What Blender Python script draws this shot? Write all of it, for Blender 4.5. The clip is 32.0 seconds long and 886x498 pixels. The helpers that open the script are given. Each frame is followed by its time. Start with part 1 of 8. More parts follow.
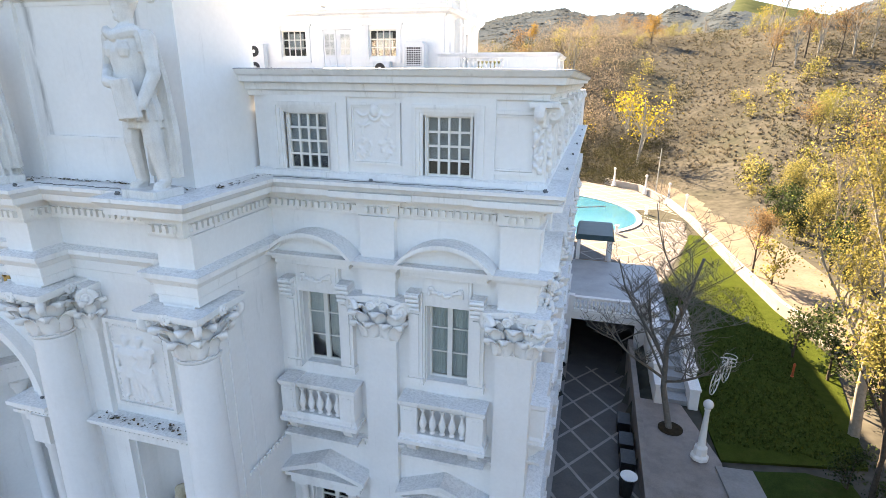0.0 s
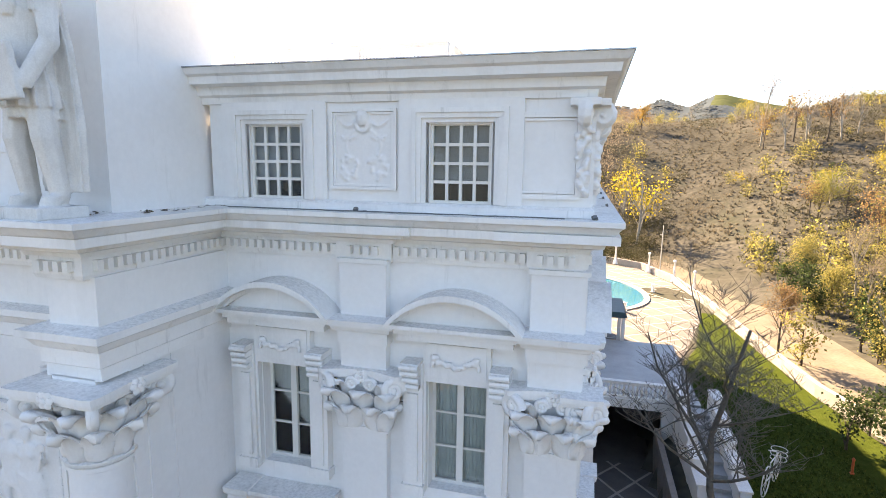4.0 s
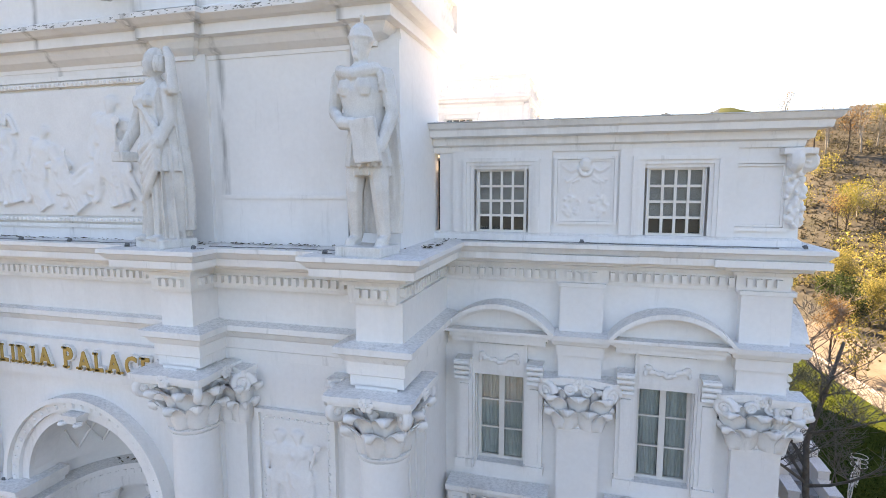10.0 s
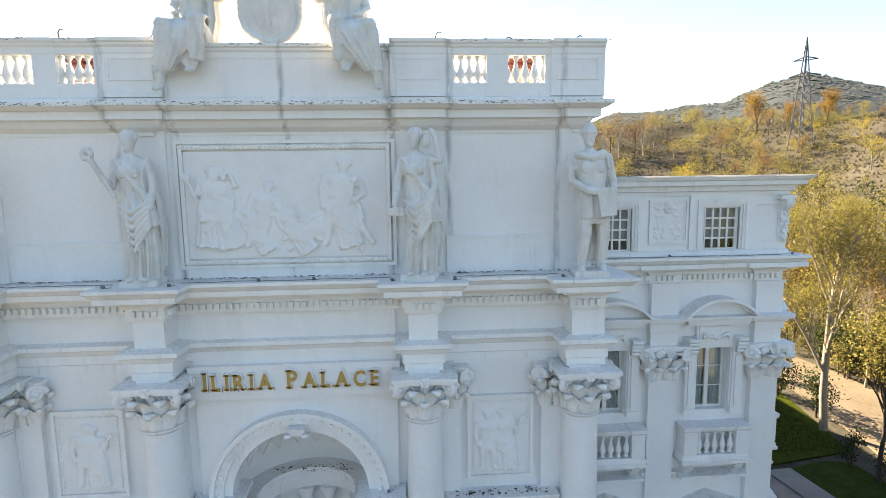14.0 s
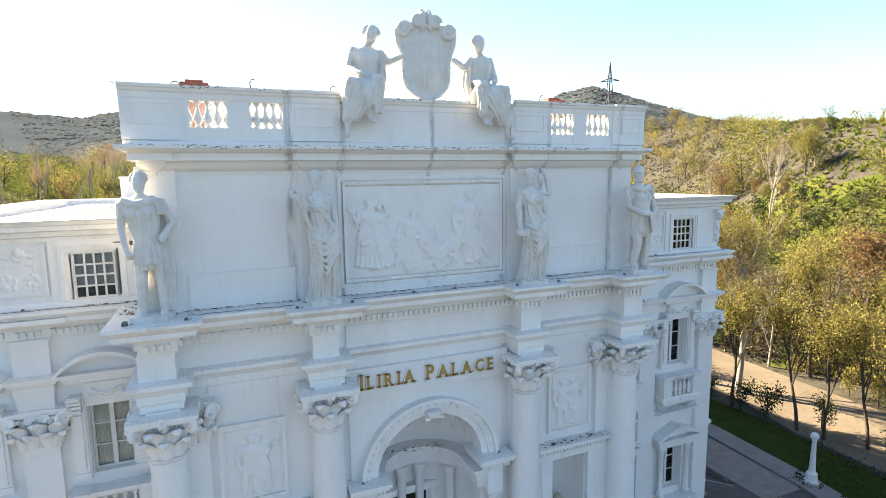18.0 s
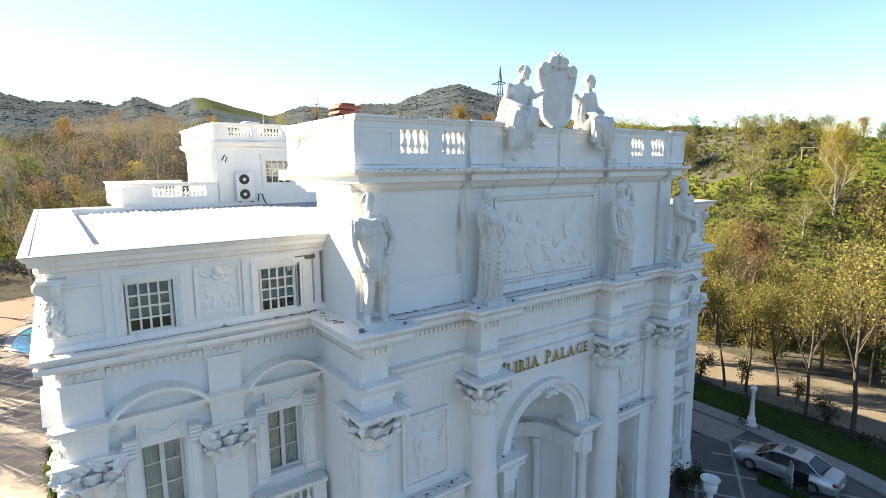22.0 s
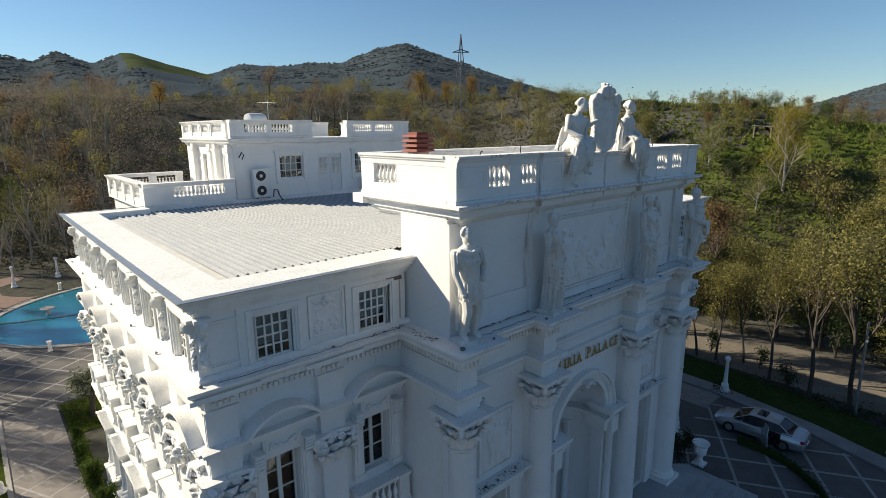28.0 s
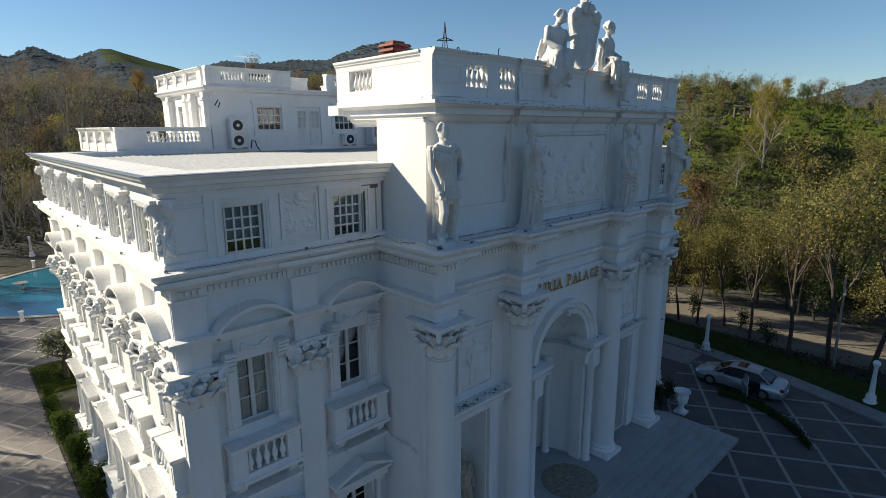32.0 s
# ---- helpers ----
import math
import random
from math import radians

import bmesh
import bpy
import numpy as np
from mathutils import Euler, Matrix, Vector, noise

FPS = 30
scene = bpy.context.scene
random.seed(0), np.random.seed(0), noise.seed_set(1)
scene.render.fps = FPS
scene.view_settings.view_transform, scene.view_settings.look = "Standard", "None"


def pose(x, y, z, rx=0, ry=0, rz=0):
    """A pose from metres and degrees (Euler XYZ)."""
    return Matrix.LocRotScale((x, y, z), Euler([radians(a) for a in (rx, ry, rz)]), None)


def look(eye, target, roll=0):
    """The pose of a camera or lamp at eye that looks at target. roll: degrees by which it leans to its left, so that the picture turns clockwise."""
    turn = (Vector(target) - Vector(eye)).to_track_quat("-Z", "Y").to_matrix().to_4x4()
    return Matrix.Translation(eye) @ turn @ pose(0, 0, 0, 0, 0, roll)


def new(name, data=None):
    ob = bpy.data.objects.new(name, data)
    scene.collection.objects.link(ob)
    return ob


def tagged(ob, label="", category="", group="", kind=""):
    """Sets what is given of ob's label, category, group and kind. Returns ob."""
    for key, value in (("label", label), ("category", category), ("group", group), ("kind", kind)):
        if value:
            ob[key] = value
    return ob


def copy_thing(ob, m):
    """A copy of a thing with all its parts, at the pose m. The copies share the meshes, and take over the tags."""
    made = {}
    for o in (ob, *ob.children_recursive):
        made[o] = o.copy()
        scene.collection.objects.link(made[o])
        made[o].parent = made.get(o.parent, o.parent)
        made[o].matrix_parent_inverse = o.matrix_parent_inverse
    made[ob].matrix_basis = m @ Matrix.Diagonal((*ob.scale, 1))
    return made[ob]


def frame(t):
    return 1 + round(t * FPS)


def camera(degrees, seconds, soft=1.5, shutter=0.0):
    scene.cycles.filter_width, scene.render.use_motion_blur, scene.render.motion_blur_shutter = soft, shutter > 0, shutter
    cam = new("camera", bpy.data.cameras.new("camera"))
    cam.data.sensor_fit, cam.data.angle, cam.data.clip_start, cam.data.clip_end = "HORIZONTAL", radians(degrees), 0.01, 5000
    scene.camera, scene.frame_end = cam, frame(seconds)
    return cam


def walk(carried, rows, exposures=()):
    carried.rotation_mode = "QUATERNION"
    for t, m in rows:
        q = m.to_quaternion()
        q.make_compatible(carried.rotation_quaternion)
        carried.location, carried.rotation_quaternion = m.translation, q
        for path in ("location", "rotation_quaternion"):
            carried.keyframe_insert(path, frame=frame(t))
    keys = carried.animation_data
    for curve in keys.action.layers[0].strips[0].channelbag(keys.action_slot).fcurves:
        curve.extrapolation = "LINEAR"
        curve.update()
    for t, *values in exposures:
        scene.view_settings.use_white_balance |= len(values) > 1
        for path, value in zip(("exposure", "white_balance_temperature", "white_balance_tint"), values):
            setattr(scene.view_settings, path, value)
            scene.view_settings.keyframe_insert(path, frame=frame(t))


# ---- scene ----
cam = camera(79.0, 32.0, soft=0.5)
PATH = [
    (0, (14.094, -10.188, 13.971), (13.586, -8.349, 13.373), 0.6),
    (0.5, (13.914, -9.764, 13.829), (13.411, -7.916, 13.252), 0.6),
    (1, (13.697, -9.288, 13.707), (13.197, -7.439, 13.132), 0.6),
    (1.5, (13.464, -8.806, 13.592), (12.967, -6.956, 13.017), 0.6),
    (2, (13.406, -8.297, 13.542), (12.908, -6.446, 12.968), 0.7),
    (2.5, (13.412, -7.918, 13.367), (12.918, -6.066, 12.797), 0.8),
    (3, (13.343, -7.746, 13.096), (12.846, -5.889, 12.546), 0.8),
    (3.5, (13.249, -7.708, 12.854), (12.743, -5.82, 12.429), 0.8),
    (4, (13.198, -7.71, 12.658), (12.685, -5.799, 12.362), 0.8),
    (4.5, (13.217, -7.765, 12.564), (12.699, -5.846, 12.342), 0.8),
    (6.5, (13.409, -7.924, 12.454), (12.884, -6.007, 12.233), 0.7),
    (7, (13.267, -8.035, 12.449), (12.745, -6.117, 12.227), 0.7),
    (7.5, (13.016, -8.191, 12.436), (12.486, -6.275, 12.213), 0.6),
    (8, (12.555, -8.446, 12.411), (12.037, -6.527, 12.191), 0.6),
    (8.5, (12.057, -8.724, 12.502), (11.526, -6.809, 12.276), 0.4),
    (9, (11.46, -9.095, 12.662), (10.919, -7.183, 12.435), 0.3),
    (9.5, (10.775, -9.545, 12.832), (10.226, -7.635, 12.606), 0.1),
    (10, (10.001, -10.048, 13.031), (9.463, -8.136, 12.795), -0.1),
    (10.5, (9.144, -10.588, 13.25), (8.653, -8.665, 13.004), -0.2),
    (11, (8.292, -11.162, 13.406), (7.876, -9.222, 13.158), -0.4),
    (11.5, (7.429, -11.729, 13.521), (7.109, -9.771, 13.276), -0.4),
    (12, (6.551, -12.283, 13.688), (6.326, -10.312, 13.437), -0.5),
    (12.5, (5.636, -12.816, 13.834), (5.504, -10.837, 13.58), -0.7),
    (13, (4.687, -13.319, 13.913), (4.646, -11.335, 13.666), -0.7),
    (13.5, (3.705, -13.808, 14.023), (3.749, -11.824, 13.775), -0.8),
    (14, (2.72, -14.248, 14.143), (2.846, -12.268, 13.891), -0.8),
    (14.5, (1.73, -14.651, 14.24), (1.936, -12.677, 13.988), -0.9),
    (16.5, (-2.265, -15.654, 14.701), (-1.734, -13.743, 14.443), -0.9),
    (17, (-3.245, -15.762, 14.802), (-2.632, -13.876, 14.545), -0.9),
    (17.5, (-4.231, -15.78, 14.945), (-3.543, -13.92, 14.684), -0.9),
    (18, (-5.203, -15.704, 15.095), (-4.453, -13.869, 14.826), -0.8),
    (18.5, (-6.198, -15.586, 15.228), (-5.386, -13.779, 14.957), -0.9),
    (19, (-7.165, -15.467, 15.25), (-6.299, -13.683, 14.988), -1.0),
    (19.5, (-8.231, -15.245, 15.281), (-7.298, -13.494, 15.021), -0.9),
    (20, (-9.178, -15.06, 15.323), (-8.197, -13.337, 15.065), -0.8),
    (20.5, (-10.157, -14.805, 15.355), (-9.124, -13.112, 15.096), -0.9),
    (21, (-11.12, -14.536, 15.456), (-10.036, -12.876, 15.193), -0.8),
    (21.5, (-12.06, -14.238, 15.609), (-10.928, -12.611, 15.342), -0.7),
    (22, (-13.005, -13.918, 15.849), (-11.842, -12.318, 15.554), -0.6),
    (22.5, (-13.919, -13.622, 16.108), (-12.735, -12.043, 15.783), -0.5),
    (23, (-14.795, -13.328, 16.398), (-13.597, -11.766, 16.042), -0.5),
    (23.5, (-15.713, -13.041, 16.729), (-14.497, -11.5, 16.346), -0.5),
    (24, (-16.503, -12.825, 17.158), (-15.276, -11.3, 16.747), -0.6),
    (24.5, (-16.957, -12.864, 17.586), (-15.719, -11.352, 17.162), -0.6),
    (25, (-17.205, -13.079, 17.777), (-15.954, -11.577, 17.348), -0.6),
    (25.5, (-17.252, -13.318, 17.871), (-15.994, -11.824, 17.442), -0.6),
    (26, (-17.08, -13.391, 17.941), (-15.814, -11.904, 17.508), -0.6),
    (26.5, (-16.842, -13.352, 17.942), (-15.568, -11.872, 17.51), -0.6),
    (28.5, (-16.718, -12.35, 17.696), (-15.417, -10.894, 17.263), -0.4),
    (29, (-16.931, -12.263, 17.471), (-15.625, -10.812, 17.038), -0.4),
    (29.5, (-17.116, -12.33, 17.104), (-15.805, -10.883, 16.672), -0.4),
    (30, (-17.242, -12.535, 16.663), (-15.926, -11.092, 16.231), -0.3),
    (30.5, (-17.205, -12.696, 16.188), (-15.886, -11.257, 15.753), -0.3),
    (31, (-17.081, -12.873, 15.75), (-15.756, -11.439, 15.315), -0.4),
    (31.5, (-16.905, -12.937, 15.41), (-15.575, -11.509, 14.974), -0.3),
    (32, (-16.732, -12.936, 15.118), (-15.398, -11.511, 14.683), -0.3),
]
EXPOSE = [(0.0, 3.03, 9500, 17), (3.0, 3.01, 9350, 17), (4.2, 2.94, 9850, 20), (7.0, 2.71, 9650, 19), (8.3, 2.55, 9050, 13), (9.2, 2.99, 10200, 23), (11.0, 2.74, 10000, 21), (13.0, 2.64, 9850, 14),
          (17.0, 2.54, 8900, 11), (21.0, 2.38, 8450, 9), (24.0, 1.76, 7400, 5), (26.5, 1.39, 6900, 4), (28.5, 0.50, 6850, 5), (30.0, 0.46, 6800, 5), (32.0, 0.56, 6750, 5)]
walk(cam, [(t, look(eye, target, roll)) for t, eye, target, roll in PATH], EXPOSE)

# ---- light ----
SUN_AZ, SUN_EL = -36.0, 31.0      # degrees from +y towards +x; height
world = bpy.data.worlds.new("sky")
scene.world = world
world.use_nodes = True
wn, wl = world.node_tree.nodes, world.node_tree.links
sky = wn.new("ShaderNodeTexSky")
sky.sky_type, sky.sun_disc = "NISHITA", False
sky.sun_elevation, sky.sun_rotation = radians(SUN_EL), radians(SUN_AZ)
sky.air_density, sky.dust_density, sky.ozone_density = 1.0, 0.05, 6.0
wl.new(sky.outputs[0], wn["Background"].inputs["Color"])
wn["Background"].inputs["Strength"].default_value = 0.075
sun = new("sun", bpy.data.lights.new("sun", "SUN"))
sun.data.energy, sun.data.angle, sun.data.color = 5.0, radians(0.6), (1.0, 0.9, 0.76)
to_sun = Vector((math.sin(radians(SUN_AZ)) * math.cos(radians(SUN_EL)), math.cos(radians(SUN_AZ)) * math.cos(radians(SUN_EL)), math.sin(radians(SUN_EL))))
sun.matrix_world = Matrix.Translation((0, 0, 60)) @ to_sun.to_track_quat("Z", "Y").to_matrix().to_4x4()


# ---- materials ----
def mat(name, dark, light, scale=3.0, rough=0.7, metal=0.0, bump=0.0, bump_scale=40.0, fine=0.35, dirt=None, dirt_amount=0.0, ledge=None, ledge_amount=0.0, vary=0.0, streak=False, columns=()):
    """Two colours mixed by noise at two scales, with fine relief; dirt in patches, weather on upward faces."""
    m = bpy.data.materials.new(name)
    m.use_nodes = True
    n, l = m.node_tree.nodes, m.node_tree.links
    b = n["Principled BSDF"]
    co = n.new("ShaderNodeNewGeometry")
    big = n.new("ShaderNodeTexNoise")
    big.inputs["Scale"].default_value, big.inputs["Detail"].default_value, big.inputs["Roughness"].default_value = scale, 6, 0.6
    l.new(co.outputs["Position"], big.inputs["Vector"])
    small = n.new("ShaderNodeTexNoise")
    small.inputs["Scale"].default_value, small.inputs["Detail"].default_value = scale * 14, 3
    l.new(co.outputs["Position"], small.inputs["Vector"])
    blend = n.new("ShaderNodeMix")
    blend.inputs[0].default_value = fine
    l.new(big.outputs[0], blend.inputs[2])
    l.new(small.outputs[0], blend.inputs[3])
    ramp = n.new("ShaderNodeValToRGB")
    ramp.color_ramp.elements[0].position, ramp.color_ramp.elements[1].position = 0.33, 0.67
    ramp.color_ramp.elements[0].color, ramp.color_ramp.elements[1].color = (*dark, 1), (*light, 1)
    l.new(blend.outputs[0], ramp.inputs[0])
    out = ramp.outputs[0]

    def patch(colour, amount, lo, hi, sc, upward=False, stretch=False):
        nonlocal out
        t = n.new("ShaderNodeTexNoise")
        t.inputs["Scale"].default_value, t.inputs["Detail"].default_value, t.inputs["Roughness"].default_value = sc, 8, 0.7
        src = co.outputs["Position"]
        if stretch:
            mp = n.new("ShaderNodeMapping")
            mp.inputs["Scale"].default_value = (1.0, 1.0, 0.12)
            l.new(src, mp.inputs["Vector"])
            src = mp.outputs[0]
        l.new(src, t.inputs["Vector"])
        r = n.new("ShaderNodeMapRange")
        r.inputs["From Min"].default_value, r.inputs["From Max"].default_value, r.inputs["To Max"].default_value = lo, hi, amount
        l.new(t.outputs[0], r.inputs["Value"])
        fac = r.outputs[0]
        if upward:
            sep = n.new("ShaderNodeSeparateXYZ")
            l.new(co.outputs["Normal"], sep.inputs[0])
            up = n.new("ShaderNodeMapRange")
            up.inputs["From Min"].default_value, up.inputs["From Max"].default_value = 0.6, 0.95
            l.new(sep.outputs[2], up.inputs["Value"])
            mu = n.new("ShaderNodeMath")
            mu.operation = "MULTIPLY"
            l.new(fac, mu.inputs[0])
            l.new(up.outputs[0], mu.inputs[1])
            fac = mu.outputs[0]
        mx = n.new("ShaderNodeMix")
        mx.data_type = "RGBA"
        l.new(fac, mx.inputs[0])
        l.new(out, mx.inputs[6])
        mx.inputs[7].default_value = (*colour, 1)
        out = mx.outputs[2]

    if dirt:
        patch(dirt, dirt_amount, 0.52, 0.75, scale * 0.7, stretch=streak)
        if streak:
            patch(dirt, dirt_amount, 0.6, 0.7, 5.0, stretch=True)
    if ledge:
        patch(ledge, ledge_amount, 0.42, 0.72, 17.0, upward=True)
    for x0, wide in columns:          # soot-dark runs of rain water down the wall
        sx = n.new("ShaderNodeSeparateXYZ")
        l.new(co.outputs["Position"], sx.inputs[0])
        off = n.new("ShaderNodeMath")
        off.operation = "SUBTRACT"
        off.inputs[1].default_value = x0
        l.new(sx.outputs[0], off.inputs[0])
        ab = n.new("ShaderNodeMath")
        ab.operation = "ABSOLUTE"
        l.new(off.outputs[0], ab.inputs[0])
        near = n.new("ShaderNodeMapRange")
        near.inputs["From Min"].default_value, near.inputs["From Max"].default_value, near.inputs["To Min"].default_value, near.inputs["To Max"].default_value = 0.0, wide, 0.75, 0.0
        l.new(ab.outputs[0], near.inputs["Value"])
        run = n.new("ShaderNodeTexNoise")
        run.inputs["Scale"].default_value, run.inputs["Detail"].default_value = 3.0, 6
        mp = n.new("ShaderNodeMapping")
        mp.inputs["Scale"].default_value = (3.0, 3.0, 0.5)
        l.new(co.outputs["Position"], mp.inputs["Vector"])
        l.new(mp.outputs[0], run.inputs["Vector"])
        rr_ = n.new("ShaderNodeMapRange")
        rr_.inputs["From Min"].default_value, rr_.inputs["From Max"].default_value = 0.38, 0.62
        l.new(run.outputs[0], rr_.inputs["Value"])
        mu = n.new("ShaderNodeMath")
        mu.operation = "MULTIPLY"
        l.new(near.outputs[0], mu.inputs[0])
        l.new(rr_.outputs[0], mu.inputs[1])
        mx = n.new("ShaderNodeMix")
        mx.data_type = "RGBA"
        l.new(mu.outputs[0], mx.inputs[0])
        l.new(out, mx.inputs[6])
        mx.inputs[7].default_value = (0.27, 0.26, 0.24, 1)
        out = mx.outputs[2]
    if vary:
        oi = n.new("ShaderNodeObjectInfo")
        hsv = n.new("ShaderNodeHueSaturation")
        r = n.new("ShaderNodeMapRange")
        r.inputs["To Min"].default_value, r.inputs["To Max"].default_value = 1 - vary, 1 + vary
        l.new(oi.outputs["Random"], r.inputs["Value"])
        l.new(r.outputs[0], hsv.inputs["Value"])
        l.new(out, hsv.inputs["Color"])
        out = hsv.outputs[0]
    l.new(out, b.inputs["Base Color"])
    b.inputs["Roughness"].default_value, b.inputs["Metallic"].default_value = rough, metal
    if rough >= 0.95:                 # earth and grass have no sheen
        b.inputs["Specular IOR Level"].default_value = 0.0
    if bump:
        t = n.new("ShaderNodeTexNoise")
        t.inputs["Scale"].default_value, t.inputs["Detail"].default_value = bump_scale, 5
        l.new(co.outputs["Position"], t.inputs["Vector"])
        bp = n.new("ShaderNodeBump")
        bp.inputs["Strength"].default_value, bp.inputs["Distance"].default_value = bump, 0.02
        l.new(t.outputs[0], bp.inputs["Height"])
        l.new(bp.outputs[0], b.inputs["Normal"])
    return m


def leaf_mat(name, a, b, c):
    """Foliage: every leaf takes its own tone; some light passes through."""
    m = bpy.data.materials.new(name)
    m.use_nodes = True
    n, l = m.node_tree.nodes, m.node_tree.links
    p = n["Principled BSDF"]
    g = n.new("ShaderNodeNewGeometry")
    r = n.new("ShaderNodeValToRGB")
    r.color_ramp.elements[0].color, r.color_ramp.elements[1].color = (*a, 1), (*c, 1)
    e = r.color_ramp.elements.new(0.5)
    e.color = (*b, 1)
    l.new(g.outputs["Random Per Island"], r.inputs[0])
    l.new(r.outputs[0], p.inputs["Base Color"])
    p.inputs["Roughness"].default_value = 0.65
    p.inputs["Specular IOR Level"].default_value = 0.15
    tr = n.new("ShaderNodeBsdfTranslucent")
    l.new(r.outputs[0], tr.inputs[0])
    mx = n.new("ShaderNodeMixShader")
    mx.inputs[0].default_value = 0.5
    l.new(p.outputs[0], mx.inputs[1])
    l.new(tr.outputs[0], mx.inputs[2])
    l.new(mx.outputs[0], n["Material Output"].inputs[0])
    return m


def mat_island(name, a, b, c):
    """Far tree crowns: every crown takes its own tone."""
    m = leaf_mat(name, a, b, c)
    m.node_tree.nodes["Mix Shader"].inputs[0].default_value = 0.3
    m.node_tree.nodes["Principled BSDF"].inputs["Specular IOR Level"].default_value = 0.0
    return m


STUCCO = mat("white_stucco", (0.77, 0.755, 0.73), (0.84, 0.825, 0.80), 0.8, 0.75, bump=0.08, bump_scale=60, dirt=(0.58, 0.57, 0.54), dirt_amount=0.35, ledge=(0.30, 0.29, 0.27), ledge_amount=0.4, streak=True)
TRIM = mat("white_moulding", (0.78, 0.765, 0.74), (0.85, 0.835, 0.805), 1.5, 0.7, bump=0.05, bump_scale=80, dirt=(0.38, 0.36, 0.32), dirt_amount=0.38, ledge=(0.26, 0.25, 0.23), ledge_amount=0.45, streak=True)
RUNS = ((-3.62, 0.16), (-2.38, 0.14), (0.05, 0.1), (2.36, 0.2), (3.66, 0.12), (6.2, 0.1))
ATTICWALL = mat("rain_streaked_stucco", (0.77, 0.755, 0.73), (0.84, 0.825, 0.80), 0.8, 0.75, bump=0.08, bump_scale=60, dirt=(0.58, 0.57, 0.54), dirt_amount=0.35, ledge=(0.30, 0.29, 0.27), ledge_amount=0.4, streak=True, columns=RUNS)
STONE = mat("statue_stone", (0.60, 0.58, 0.545), (0.76, 0.74, 0.70), 3.5, 0.75, bump=0.06, bump_scale=60, dirt=(0.34, 0.30, 0.24), dirt_amount=0.5, streak=True)
RELIEF = mat("relief_plaster", (0.74, 0.725, 0.70), (0.82, 0.805, 0.78), 2.0, 0.75, bump=0.1, bump_scale=45)
ROOF = mat("white_roof_sheet", (0.50, 0.50, 0.495), (0.62, 0.62, 0.61), 0.8, 0.55, dirt=(0.5, 0.48, 0.45), dirt_amount=0.3)
FLAT = mat("roof_screed", (0.52, 0.51, 0.49), (0.68, 0.67, 0.64), 0.9, 0.85, bump=0.2, bump_scale=25, dirt=(0.32, 0.3, 0.27), dirt_amount=0.6)
FRAME = mat("window_paint", (0.70, 0.68, 0.63), (0.78, 0.76, 0.71), 4.0, 0.5)
WHITEWOOD = mat("white_door_paint", (0.70, 0.70, 0.69), (0.78, 0.78, 0.77), 3.0, 0.5)
CURTAIN = mat("curtain_cloth", (0.46, 0.51, 0.5), (0.66, 0.70, 0.68), 6.0, 0.9)
BLINDC = mat("grey_blind", (0.27, 0.30, 0.32), (0.40, 0.43, 0.45), 5.0, 0.9)
# near-black base colour carries the shade of unlit rooms
ROOM_SHADE = mat("room_shade_black", (0.016, 0.018, 0.02), (0.03, 0.032, 0.034), 1.0, 0.9)
GOLD = mat("gilded_letters", (0.40, 0.26, 0.08), (0.55, 0.38, 0.13), 8.0, 0.4, metal=0.35)
IRON = mat("dark_iron", (0.02, 0.02, 0.02), (0.05, 0.05, 0.05), 8.0, 0.5, metal=0.6)
STEEL = mat("grey_steel", (0.3, 0.31, 0.32), (0.45, 0.46, 0.47), 5.0, 0.4, metal=0.7)
REDBRICK = mat("red_clay", (0.20, 0.055, 0.04), (0.30, 0.09, 0.065), 6.0, 0.8, bump=0.2)
GRASS = mat("lawn_grass", (0.027, 0.04, 0.008), (0.058, 0.078, 0.017), 2.2, 0.95, bump=0.8, bump_scale=70, fine=0.6, dirt=(0.085, 0.08, 0.028), dirt_amount=0.4)
PAVE = mat("paving_stone", (0.064, 0.057, 0.053), (0.115, 0.103, 0.095), 1.0, 0.75, bump=0.25, bump_scale=30, dirt=(0.05, 0.044, 0.039), dirt_amount=0.6, vary=0.14)
PAVELINE = mat("pale_paving_strip", (0.22, 0.205, 0.19), (0.32, 0.30, 0.28), 2.0, 0.75, bump=0.1, dirt=(0.32, 0.29, 0.26), dirt_amount=0.5)
MARBLE = mat("pale_marble", (0.26, 0.26, 0.26), (0.38, 0.38, 0.375), 0.9, 0.5, dirt=(0.28, 0.27, 0.26), dirt_amount=0.5)
MOSAIC = mat("mosaic", (0.08, 0.07, 0.055), (0.36, 0.31, 0.24), 6.0, 0.5, bump=0.1)
TRACK = mat("dirt_track", (0.12, 0.102, 0.08), (0.20, 0.175, 0.143), 0.35, 0.95, bump=0.5, bump_scale=6, dirt=(0.24, 0.20, 0.13), dirt_amount=0.5)
BARK = mat("dark_bark", (0.04, 0.03, 0.024), (0.09, 0.075, 0.06), 8.0, 0.9, bump=0.6, bump_scale=30)
PALEBARK = mat("pale_bark", (0.2, 0.18, 0.15), (0.38, 0.35, 0.30), 5.0, 0.9, bump=0.4, bump_scale=25)
GREYBARK = mat("grey_bark", (0.11, 0.095, 0.08), (0.21, 0.185, 0.155), 6.0, 0.9, bump=0.5, bump_scale=30)
L_YELLOW = leaf_mat("yellow_leaves", (0.17, 0.14, 0.02), (0.31, 0.25, 0.03), (0.44, 0.36, 0.05))
L_GREEN = leaf_mat("green_leaves", (0.03, 0.055, 0.012), (0.07, 0.11, 0.02), (0.14, 0.19, 0.04))
L_MIXED = leaf_mat("turning_leaves", (0.09, 0.1, 0.032), (0.22, 0.205, 0.066), (0.37, 0.31, 0.105))
